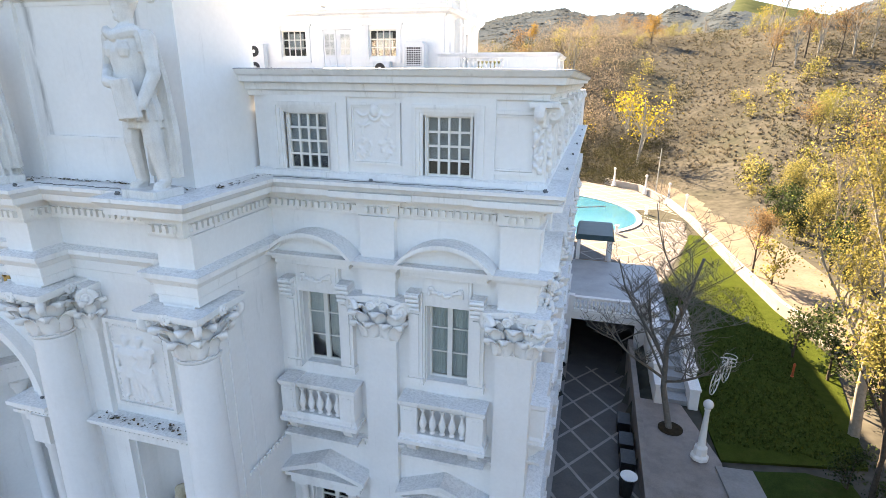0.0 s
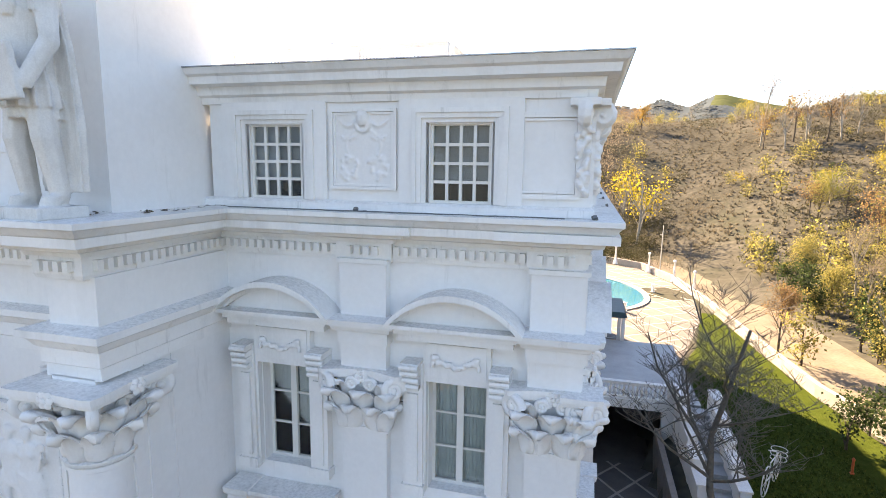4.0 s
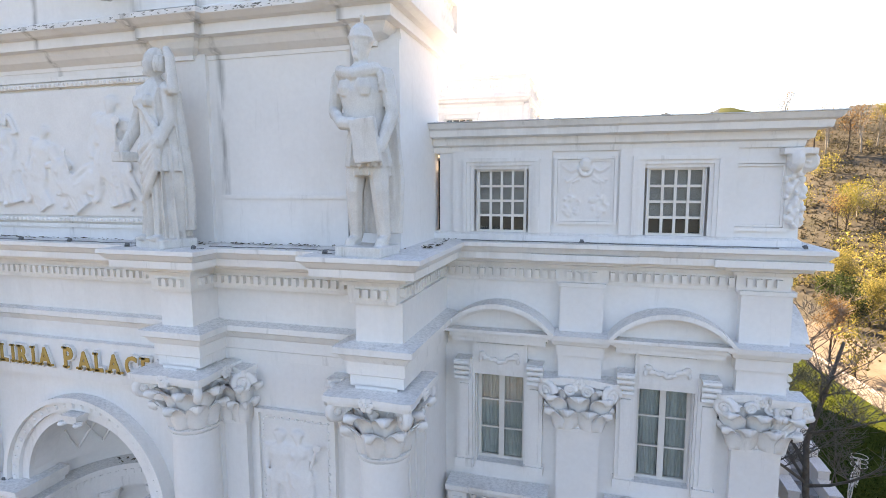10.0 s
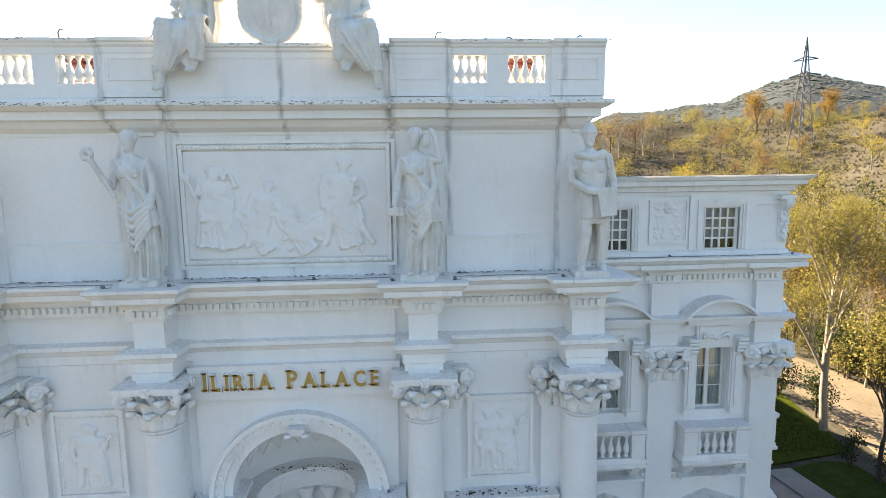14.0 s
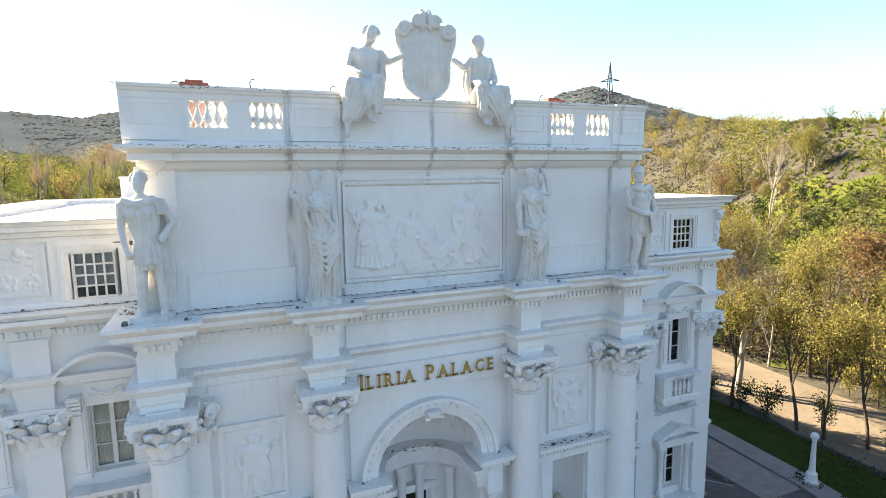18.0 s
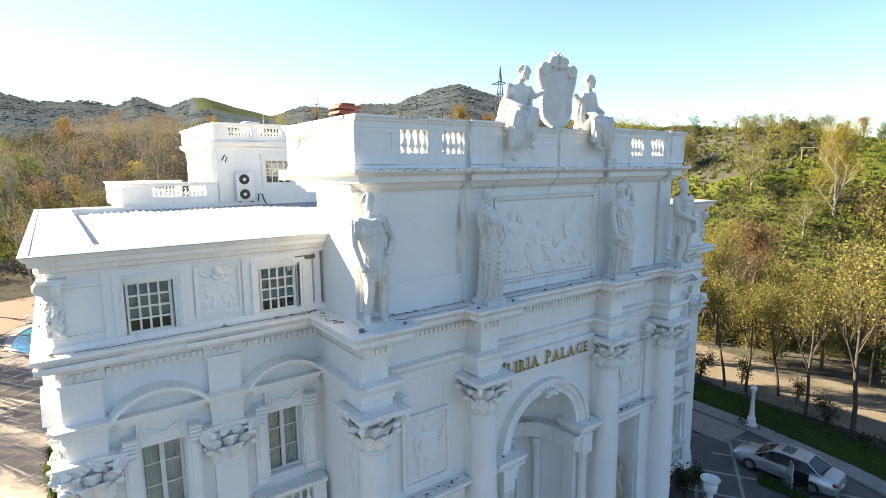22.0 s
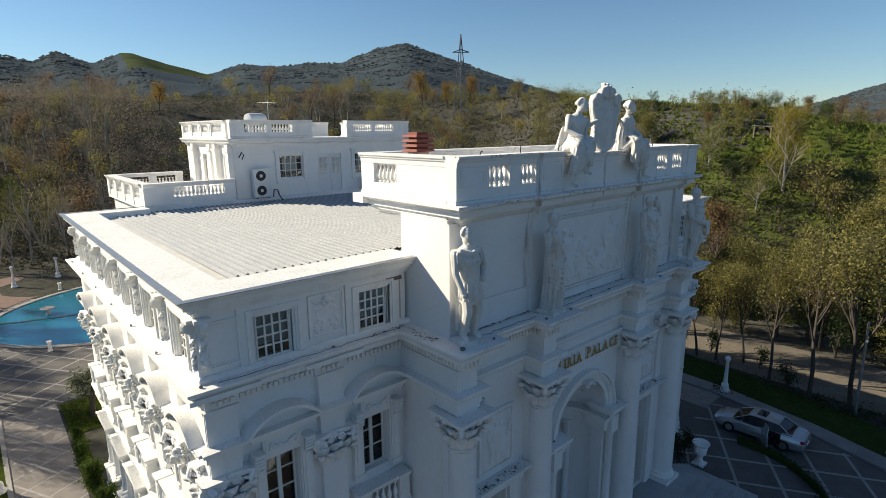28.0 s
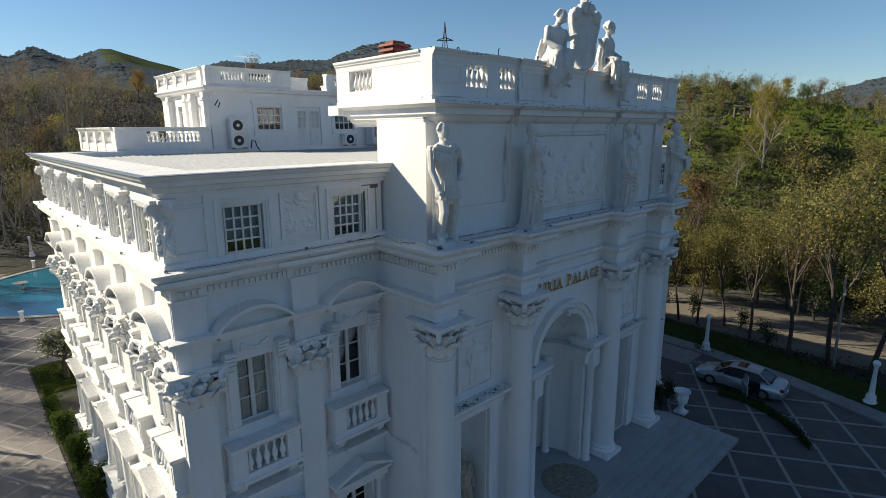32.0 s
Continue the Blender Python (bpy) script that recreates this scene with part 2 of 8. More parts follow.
L_AMBER = leaf_mat("amber_leaves", (0.13, 0.075, 0.018), (0.24, 0.145, 0.03), (0.36, 0.23, 0.05))
L_LIME = leaf_mat("lime_leaves", (0.09, 0.105, 0.02), (0.18, 0.19, 0.04), (0.28, 0.27, 0.07))
L_BROWN = leaf_mat("brown_leaves", (0.1, 0.066, 0.038), (0.19, 0.12, 0.06), (0.29, 0.19, 0.09))
L_DARK = leaf_mat("dark_leaves", (0.015, 0.03, 0.012), (0.03, 0.05, 0.018), (0.06, 0.085, 0.03))
L_OLIVE = leaf_mat("olive_leaves", (0.07, 0.085, 0.05), (0.12, 0.14, 0.09), (0.20, 0.22, 0.15))
L_PALE = leaf_mat("pale_yellow_leaves", (0.12, 0.11, 0.035), (0.20, 0.175, 0.05), (0.30, 0.26, 0.08))
L_BARE = leaf_mat("bare_twigs", (0.1, 0.084, 0.064), (0.165, 0.14, 0.107), (0.25, 0.21, 0.16))
L_BRUSH = leaf_mat("brown_brush", (0.063, 0.056, 0.042), (0.108, 0.095, 0.071), (0.16, 0.14, 0.105))
L_GULLY = leaf_mat("dark_scrub", (0.016, 0.019, 0.009), (0.028, 0.03, 0.014), (0.045, 0.042, 0.02))
# bluish tones carry the haze of distance in the crowns' base colour
L_WOOD_HAZE = mat_island("far_woods", (0.062, 0.084, 0.102), (0.084, 0.104, 0.116), (0.115, 0.126, 0.127))


def glass_mat(name, tint, rough=0.03):
    m = bpy.data.materials.new(name)
    m.use_nodes = True
    n, l = m.node_tree.nodes, m.node_tree.links
    out = n["Material Output"]
    n.remove(n["Principled BSDF"])
    tr, gl, mx, fr = n.new("ShaderNodeBsdfTransparent"), n.new("ShaderNodeBsdfGlossy"), n.new("ShaderNodeMixShader"), n.new("ShaderNodeFresnel")
    tr.inputs[0].default_value = (*tint, 1)
    gl.inputs["Roughness"].default_value = rough
    fr.inputs[0].default_value = 1.6
    l.new(fr.outputs[0], mx.inputs[0])
    l.new(tr.outputs[0], mx.inputs[1])
    l.new(gl.outputs[0], mx.inputs[2])
    l.new(mx.outputs[0], out.inputs[0])
    return m


GLASS = glass_mat("window_glass", (0.94, 0.96, 0.95))


def plain(name, colour, rough=0.5, metal=0.0):
    m = bpy.data.materials.new(name)
    m.use_nodes = True
    b = m.node_tree.nodes["Principled BSDF"]
    b.inputs["Base Color"].default_value, b.inputs["Roughness"].default_value, b.inputs["Metallic"].default_value = (*colour, 1), rough, metal
    return m


# ---- shape tools ----
class Shape:
    """Collects faces of one mesh."""

    def __init__(self):
        self.v, self.f = [], []

    def add(self, verts, faces, m=None):
        o = len(self.v)
        self.v += [tuple(m @ Vector(p)) for p in verts] if m else [tuple(p) for p in verts]
        self.f += [tuple(i + o for i in q) for q in faces]
        return self

    def box(self, x0, x1, y0, y1, z0, z1, m=None):
        return self.add([(x0, y0, z0), (x1, y0, z0), (x1, y1, z0), (x0, y1, z0), (x0, y0, z1), (x1, y0, z1), (x1, y1, z1), (x0, y1, z1)],
                        [(0, 3, 2, 1), (4, 5, 6, 7), (0, 1, 5, 4), (1, 2, 6, 5), (2, 3, 7, 6), (3, 0, 4, 7)], m)

    def loft(self, rings, closed=True, caps=True, m=None):
        k = len(rings[0])
        verts = [p for r in rings for p in r]
        faces = [(i * k + j, i * k + (j + 1) % k, (i + 1) * k + (j + 1) % k, (i + 1) * k + j) for i in range(len(rings) - 1) for j in range(k if closed else k - 1)]
        if caps and closed:
            faces += [tuple(range(k - 1, -1, -1)), tuple((len(rings) - 1) * k + j for j in range(k))]
        return self.add(verts, faces, m)

    def lathe(self, profile, n=16, c=(0, 0, 0), a0=0.0, a1=2 * math.pi, m=None):
        full = abs(a1 - a0 - 2 * math.pi) < 1e-6
        k = n if full else n + 1
        rings = [[(c[0] + r * math.cos(a0 + (a1 - a0) * j / n), c[1] + r * math.sin(a0 + (a1 - a0) * j / n), c[2] + z) for j in range(k)] for r, z in profile]
        return self.loft(rings, full, full, m)

    def tube(self, pts, radii, n=8, m=None):
        pts = [Vector(p) for p in pts]
        rings = []
        for i, p in enumerate(pts):
            d = (pts[min(i + 1, len(pts) - 1)] - pts[max(i - 1, 0)]).normalized()
            a = d.orthogonal() if i == 0 else (rings_a - d * rings_a.dot(d))
            a = a.normalized() if a.length > 1e-6 else d.orthogonal().normalized()
            rings_a = a
            b = d.cross(a)
            r = radii[i] if hasattr(radii, "__len__") else radii
            rings.append([tuple(p + r * (math.cos(2 * math.pi * j / n) * a + math.sin(2 * math.pi * j / n) * b)) for j in range(n)])
        return self.loft(rings, True, True, m)

    def ball(self, c, r, n=10, m=None):
        r = r if hasattr(r, "__len__") else (r, r, r)
        k = max(4, n // 2)
        rings = [[(c[0] + r[0] * math.sin(math.pi * i / k) * math.cos(2 * math.pi * j / n), c[1] + r[1] * math.sin(math.pi * i / k) * math.sin(2 * math.pi * j / n), c[2] - r[2] * math.cos(math.pi * i / k)) for j in range(n)] for i in range(1, k)]
        return self.loft(rings, True, True, m)

    def sweep(self, profile, path, closed=False, m=None):
        """Profile of (outward, z) along a path in plan; outward lies to the right of the way along the path."""
        n = len(path)
        rings = []
        for i, p in enumerate(path):
            a = path[i - 1] if (i or closed) else None
            b = path[(i + 1) % n] if (i < n - 1 or closed) else None
            d1 = Vector((p[0] - a[0], p[1] - a[1])).normalized() if a else None
            d2 = Vector((b[0] - p[0], b[1] - p[1])).normalized() if b else d1
            d1 = d1 or d2
            n1, n2 = Vector((d1.y, -d1.x)), Vector((d2.y, -d2.x))
            o = n1 + n2
            o = o / max(0.2, o.dot(n1))
            rings.append([(p[0] + o.x * w, p[1] + o.y * w, z) for w, z in profile])
        if closed:
            rings.append(rings[0])
        return self.loft(rings, True, not closed, m)

    def mesh(self, name, material, smooth=None):
        me = bpy.data.meshes.new(name)
        me.from_pydata(self.v, [], self.f)
        me.materials.append(material)
        if len(self.f) < 30000:
            bm = bmesh.new()
            bm.from_mesh(me)
            bmesh.ops.recalc_face_normals(bm, faces=bm.faces)
            bm.to_mesh(me)
            bm.free()
        if smooth:
            me.shade_smooth()
            me.set_sharp_from_angle(angle=radians(smooth))
        me.update()
        return me


def thing(name, label, category, group="", kind="", m=None):
    return tagged(put(new(name), m), label, category, group, kind)


def put(ob, m):
    if m is not None:
        ob.matrix_basis = m
    return ob


def part(name, data, material=None, parent=None, m=None, label="", smooth=None):
    """One mesh object under a thing or a part. data: a Shape or a mesh that is shared."""
    me = data.mesh(name, material, smooth) if isinstance(data, Shape) else data
    ob = put(new(name, me), m)
    ob.parent = parent
    return tagged(ob, label)


def solo(name, data, material, label, category, group="", kind="", m=None, smooth=None):
    me = data.mesh(name, material, smooth) if isinstance(data, Shape) else data
    return tagged(put(new(name, me), m), label, category, group, kind)


def T(x, y, z, rz=0.0):
    return pose(x, y, z, 0, 0, rz)


def wall(u0, u1, z0, z1, y0, y1, holes=()):
    """A wall slab along x with rectangular openings (u0, u1, z0, z1) right through it, as one closed skin."""
    s = Shape()
    us = sorted({u0, u1, *(h[0] for h in holes), *(h[1] for h in holes)})
    zs = sorted({z0, z1, *(h[2] for h in holes), *(h[3] for h in holes)})
    nu, nz = len(us) - 1, len(zs) - 1
    solid = lambda i, j: 0 <= i < nu and 0 <= j < nz and not any(h[0] < (us[i] + us[i + 1]) / 2 < h[1] and h[2] < (zs[j] + zs[j + 1]) / 2 < h[3] for h in holes)
    index = {}

    def v(i, j, k):
        if (i, j, k) not in index:
            index[i, j, k] = len(s.v)
            s.v.append((us[i], (y0, y1)[k], zs[j]))
        return index[i, j, k]

    for i in range(nu):
        for j in range(nz):
            if solid(i, j):
                s.f += [(v(i, j, 0), v(i + 1, j, 0), v(i + 1, j + 1, 0), v(i, j + 1, 0)), (v(i, j, 1), v(i, j + 1, 1), v(i + 1, j + 1, 1), v(i + 1, j, 1))]
                for di, dj, a, b in ((-1, 0, (i, j), (i, j + 1)), (1, 0, (i + 1, j), (i + 1, j + 1)), (0, -1, (i, j), (i + 1, j)), (0, 1, (i, j + 1), (i + 1, j + 1))):
                    if not solid(i + di, j + dj):
                        s.f.append((v(*a, 0), v(*a, 1), v(*b, 1), v(*b, 0)))
    return s


# ---- the palace ----
palace = thing("palace", "three-storey white stucco palace with columned entrance front, balconies and roof parapets", "building")
HALF, DEPTH = 13.25, 17.4          # half width of the wings, depth
ROOMS_BACK = 24.5                  # back of the roof rooms
BAYS = (8.30, 11.35)               # window axes of a wing
SIDE_BAYS = [1.3 + 2.83 * k for k in range(6)]
LEFT, RIGHT = pose(-HALF, 0, 0, 0, 0, -90), pose(HALF, 0, 0, 0, 0, 90)
FLOORS = [(2.05, 3.95), (7.42, 9.31)]   # sill and head of the two window rows
ATTIC = (12.13, 13.34)
WW = 0.95                          # window width


def holes(axes, rows):
    return [(u - WW / 2, u + WW / 2, a, b) for u in axes for a, b in rows]


for sx in (-1, 1):
    ax = [sx * b for b in BAYS]
    lo, hi = sorted((sx * 7.1, sx * HALF))
    part("front_wall", wall(lo, hi, 0, 12.0, 0.2, 0.55, holes(ax, FLOORS)), STUCCO, palace)
    part("attic_wall", wall(lo, hi, 12.0, 13.66, 0.06, 0.4, holes(ax, [ATTIC])), STUCCO, palace)
for side, m in ((-1, LEFT), (1, RIGHT)):
    us = [-side * -y for y in SIDE_BAYS] if side > 0 else [-y for y in SIDE_BAYS]
    lo, hi = (0.56, DEPTH) if side > 0 else (-DEPTH, -0.56)
    part("side_wall", wall(lo, hi, 0, 12.0, 0.2, 0.55, holes(us, FLOORS)), STUCCO, palace, m)
    lo, hi = (0.41, DEPTH) if side > 0 else (-DEPTH, -0.41)
    part("attic_wall", wall(lo, hi, 12.0, 13.66, 0.06, 0.4, holes(us, [ATTIC])), STUCCO, palace, m)
# plain rear wing behind the main block
part("rear_wing", Shape().box(-9.9, -4.0, DEPTH + 0.4, 25.8, 0, 13.98).box(-4.0, 12.95, DEPTH + 0.4, 39.0, 0, 13.4).box(-4.0, 6.2, DEPTH + 0.4, ROOMS_BACK, 13.4, 13.98), STUCCO, palace, label="plain lower wing behind the palace")
part("back_wall", Shape().box(-HALF + 0.2, HALF - 0.2, DEPTH, DEPTH + 0.4, 0, 13.66), STUCCO, palace)
part("floor_slab", Shape().box(-12.9, 12.9, 0.6, DEPTH - 0.05, 5.2, 5.5), FLAT, palace)
part("floor_slab", Shape().box(-12.9, 12.9, 0.6, DEPTH - 0.05, 11.4, 11.7), FLAT, palace)
# near-black blocks behind the windows hold the rooms' shade in their colour
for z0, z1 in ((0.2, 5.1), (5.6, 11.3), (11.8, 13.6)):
    part("inner_wall", Shape().box(-11.6, 11.6, 2.2, DEPTH - 0.6, z0, z1), ROOM_SHADE, palace)


# windows
def window_parts(cols, rows, w, h, curtain=0.0):
    """Frame, glazing bars and panes in a frame of its own; the outer face looks to -y."""
    fr = Shape()
    t = 0.055
    fr.box(-w / 2, w / 2, 0, 0.07, 0, t).box(-w / 2, w / 2, 0, 0.07, h - t, h)
    fr.box(-w / 2, -w / 2 + t, 0, 0.07, t, h - t).box(w / 2 - t, w / 2, 0, 0.07, t, h - t)
    b = 0.045 if cols > 2 else 0.03
    iw, ih = w - 2 * t, h - 2 * t
    bars = []
    for i in range(1, cols):
        x = -iw / 2 + iw * i / cols
        k = b if cols > 2 else 0.11
        bars.append(Shape().box(x - k / 2, x + k / 2, 0.01 if cols > 2 else -0.01, 0.06, t, h - t).mesh("glazing_bar", FRAME))
    for j in range(1, rows):
        z = t + ih * j / rows
        bars.append(Shape().box(-w / 2 + t, w / 2 - t, 0.014, 0.056, z - b / 2, z + b / 2).mesh("glazing_bar", FRAME))
    pane = Shape().box(-iw / cols / 2, iw / cols / 2, -0.003, 0.003, -ih / rows / 2, ih / rows / 2)
    spots = [(-iw / 2 + iw * (i + 0.5) / cols, t + ih * (j + 0.5) / rows) for i in range(cols) for j in range(rows)]
    return fr.mesh("frame", FRAME), bars, pane.mesh("pane", GLASS), spots


def curtain_shape(w, h, seed):
    rnd = random.Random(seed)
    s = Shape()
    for a, b in ((-w / 2, -w * rnd.uniform(0.0, 0.07)), (w * rnd.uniform(0.0, 0.07), w / 2)):
        n = 22
        top = [(a + (b - a) * i / n, 0.02 * math.sin(i * 2.1 + seed) + rnd.uniform(-0.006, 0.006)) for i in range(n + 1)]
        s.loft([[(x, y, 0) for x, y in top], [(x, y * 0.7, h) for x, y in top]], closed=False)
    return s


W_TALL, W_ATTIC, W_LOW = window_parts(2, 3, WW, 1.89), window_parts(4, 4, WW, 1.21), window_parts(2, 3, WW, 1.9)
CURTAINS = [curtain_shape(WW, 1.86, k).mesh("curtain", CURTAIN, 60) for k in range(3)]
BLIND = Shape().box(-WW / 2, WW / 2, 0.02, 0.04, 0.33, 1.17).mesh("blind", BLINDC)
# added near-black sheet: the room's shade seen in the panes below the blind
SHADE_BACKING = Shape().box(-WW / 2, WW / 2, 0.0, 0.02, 0.0, 1.2).mesh("back_board", ROOM_SHADE)
counter = 0


def add_window(kit, m, drape=None):
    global counter
    counter += 1
    w = part("window", kit[0], None, palace, m)
    for b in kit[1]:
        part("glazing_bar", b, None, w)
    for x, z in kit[3]:
        p = part("pane", kit[2], None, w, T(x, 0.04, z))
        p.visible_shadow = False
    if drape is not None:
        part("blind" if drape is BLIND else "curtain", drape, None, w, T(0, 0.11, 0.02))
        if drape is BLIND:
            part("back_board", SHADE_BACKING, None, w, T(0, 0.16, 0.0))


for sx in (-1, 1):
    for b in BAYS:
        add_window(W_TALL, T(sx * b, 0.42, FLOORS[1][0]), CURTAINS[counter % 3])
        add_window(W_LOW, T(sx * b, 0.42, FLOORS[0][0]), CURTAINS[counter % 3])
        add_window(W_ATTIC, T(sx * b, 0.1, ATTIC[0]), BLIND)
for m, s in ((LEFT, -1), (RIGHT, 1)):
    for y in SIDE_BAYS:
        add_window(W_TALL, m @ T(s * y, 0.42, FLOORS[1][0]), CURTAINS[counter % 3])
        add_window(W_LOW, m @ T(s * y, 0.42, FLOORS[0][0]), CURTAINS[counter % 3])
        add_window(W_ATTIC, m @ T(s * y, 0.1, ATTIC[0]), BLIND)


# window surrounds with curved and pointed pediments
def arc_pts(x0, x1, z0, rise, n=14):
    r = ((x1 - x0) ** 2 / 4 + rise ** 2) / (2 * rise)
    a = math.asin((x1 - x0) / 2 / r)
    return [((x0 + x1) / 2 + r * math.sin(-a + 2 * a * i / n), z0 + rise - r + r * math.cos(-a + 2 * a * i / n)) for i in range(n + 1)]


def extrude_xz(s, outline, y0, y1, m=None):
    return s.loft([[(x, y0, z) for x, z in outline], [(x, y1, z) for x, z in outline]], m=m)


jamb = Shape()
for k in (-1, 1):
    a, b = sorted((k * 0.53, k * 0.85))
    jamb.box(a, b, 0.02, 0.2, -0.05, 2.2).box(a - 0.03, b + 0.03, -0.02, 0.2, -0.05, 0.12)
    a, b = sorted((k * 0.6, k * 0.78))
    jamb.box(a, b, -0.03, 0.02, 0.2, 1.7)
    a, b = sorted((k * 0.49, k * 0.54))
    jamb.box(a, b, 0.08, 0.2, 0, 1.92)
    c, d = sorted((k * 0.56, k * 0.86))
    for j, (z, o) in enumerate(((1.84, 0.02), (1.95, 0.04), (2.06, 0.06), (2.17, 0.09))):   # console scrolls
        jamb.loft([[(c, -o - 0.06 + 0.05 * math.cos(q), z + 0.05 * math.sin(q)) for q in np.linspace(0, 2 * math.pi, 9)[:-1]], [(d, -o - 0.06 + 0.05 * math.cos(q), z + 0.05 * math.sin(q)) for q in np.linspace(0, 2 * math.pi, 9)[:-1]]])
        jamb.box(c, d, -o - 0.04, 0.2, z - 0.04, z + 0.06)
jamb.box(-0.54, 0.54, 0.06, 0.2, 1.9, 2.61).box(-0.48, 0.48, 0.03, 0.06, 2.0, 2.54)
jamb.box(-0.9, 0.9, -0.14, 0.2, 2.61, 2.72).box(-0.95, 0.95, -0.2, 0.2, 2.72, 2.79)
JAMB = jamb.mesh("window_surround", TRIM)

def hood(x, z, rise0, rise1, grow, y):
    """A curved moulding: one section carried along the arc."""
    la, ta = arc_pts(-x, x, z, rise0), arc_pts(-x - grow, x + grow, z, rise1)
    return Shape().loft([[(p[0], y, p[1]), (q[0], y, q[1]), (q[0], 0.2, q[1]), (p[0], 0.2, p[1])] for p, q in zip(la, ta)])


PED = Shape().loft([[(-x, -y, z), (x, -y, z), (x, 0.2, z), (-x, 0.2, z)] for x, y, z in ((0.98, 0.2, 2.792), (1.0, 0.24, 2.815), (1.03, 0.3, 2.82), (1.05, 0.3, 2.88))]).mesh("curved_pediment", TRIM)
TYMP = extrude_xz(Shape(), arc_pts(-0.98, 0.98, 2.882, 0.42), -0.05, 0.2).mesh("tympanum", STUCCO)
HOODS = [hood(0.91, 2.884, 0.35, 0.43, 0.07, -0.16).mesh("inner_moulding", TRIM, 40), hood(0.97, 2.882, 0.44, 0.53, 0.08, -0.36).mesh("hood", TRIM, 40)]


def melt(s, name, voxel, material):
    """Carved pieces fused into one skin."""
    ob = bpy.data.objects.new(name, s.mesh(name, material, 60))
    scene.collection.objects.link(ob)
    r = ob.modifiers.new("fuse", "REMESH")
    r.mode, r.voxel_size, r.use_smooth_shade = "VOXEL", voxel, True
    me = bpy.data.meshes.new_from_object(ob.evaluated_get(bpy.context.evaluated_depsgraph_get()))
    bpy.data.objects.remove(ob)
    me.name = name
    return me


def swag_shape(w, n, seed, depth=0.05):
    """A hanging garland of leaves and fruit."""
    rnd = random.Random(seed)
    s = Shape()
    for i in range(n):
        x = -w / 2 + w * (i + 0.5) / n
        z = 0.12 * (2 * abs(x) / w) ** 2 + rnd.uniform(-0.03, 0.03)
        r = rnd.uniform(0.03, 0.06)
        s.ball((x, -0.01, z), (r * 1.2, depth * rnd.uniform(0.6, 1.1), r), 6)
    for k in (-1, 1):
        s.ball((k * w / 2, -0.01, 0.14), (0.07, depth, 0.06), 7).ball((k * w * 0.56, -0.01, 0.02), (0.04, depth * 0.7, 0.08), 6)
    return s


SWAG = melt(swag_shape(0.66, 15, 2, 0.055), "garland", 0.014, RELIEF)

low_s = Shape()                      # ground floor surround
for k in (-1, 1):
    low_s.lathe([(0.13, -0.05), (0.13, 0.1), (0.1, 0.14), (0.095, 1.8), (0.12, 1.84), (0.14, 1.95)], 12, (k * 0.68, -0.02, 0))
    a, b = sorted((k * 0.55, k * 0.83))
    low_s.box(a, b, -0.16, 0.2, 1.95, 2.03).box(a, b, -0.16, 0.2, -0.15, -0.05)
    a, b = sorted((k * 0.49, k * 0.56))
    low_s.box(a, b, 0.06, 0.2, 0, 1.95)
low_s.box(-0.95, 0.95, -0.2, 0.2, 2.03, 2.3).box(-1.06, 1.06, -0.3, 0.2, 2.3, 2.4)
LOW = low_s.mesh("window_surround", TRIM, 40)
tri = Shape()
extrude_xz(tri, [(-1.0, 2.4), (1.0, 2.4), (0, 2.78)], -0.06, 0.2)
for k in (-1, 1):
    extrude_xz(tri, [(k * 1.12, 2.4), (k * 1.12, 2.5), (0, 2.93), (0, 2.79)], -0.34, 0.2)
TRI = tri.mesh("pointed_pediment", TRIM)

# balconies
BALUSTER_PROFILE = [(0.07, 0), (0.07, 0.04), (0.045, 0.06), (0.055, 0.09), (0.088, 0.17), (0.09, 0.23), (0.055, 0.35), (0.03, 0.44), (0.03, 0.49), (0.06, 0.53), (0.065, 0.58)]


def baluster_mesh(h, n=10, k=1.0):
    return Shape().lathe([(r * k, z * h / 0.58) for r, z in BALUSTER_PROFILE], n).mesh("baluster", TRIM, 50)


BALUSTER = baluster_mesh(0.62)
def tier(rows, y1):
    """Stacked steps of one moulded block: rows of half width, front and height."""
    return Shape().loft([[(-x, y, z), (x, y, z), (x, y1, z), (-x, y1, z)] for x, y, z in rows])


BALC = tier([(0.9, -0.2, -0.2), (0.94, -0.24, -0.12), (1.0, -0.34, -0.1), (1.02, -0.34, 0.0), (0.99, -0.29, 0.02), (0.99, -0.29, 0.1), (0.95, -0.25, 0.16)], 0.18).mesh("balcony", TRIM)
LEDGE2 = tier([(0.86, -0.06, -0.66), (0.88, -0.12, -0.6), (0.96, -0.26, -0.56), (0.98, -0.26, -0.48)], 0.18).mesh("lower_ledge", TRIM)
BPOST = tier([(0.19, -0.29, 0.16), (0.19, -0.29, 0.86), (0.21, -0.31, 0.88), (0.23, -0.34, 0.92), (0.24, -0.35, 1.02)], 0.18).mesh("pedestal", TRIM)
BPANEL = tier([(0.11, -0.305, 0.3), (0.11, -0.305, 0.78)], -0.28).mesh("pedestal_panel", TRIM)
BRAIL = tier([(0.58, -0.23, 0.83), (0.58, -0.25, 0.86), (0.58, -0.29, 0.93), (0.58, -0.3, 1.0)], 0.2).mesh("rail", TRIM)
br = Shape().loft([[(x, -0.27, 0), (x, 0.18, 0), (x, 0.18, -0.34), (x, 0.0, -0.34), (x, -0.12, -0.24), (x, -0.22, -0.12)] for x in (-0.11, 0.11)])
BRACKET = br.mesh("bracket", TRIM)


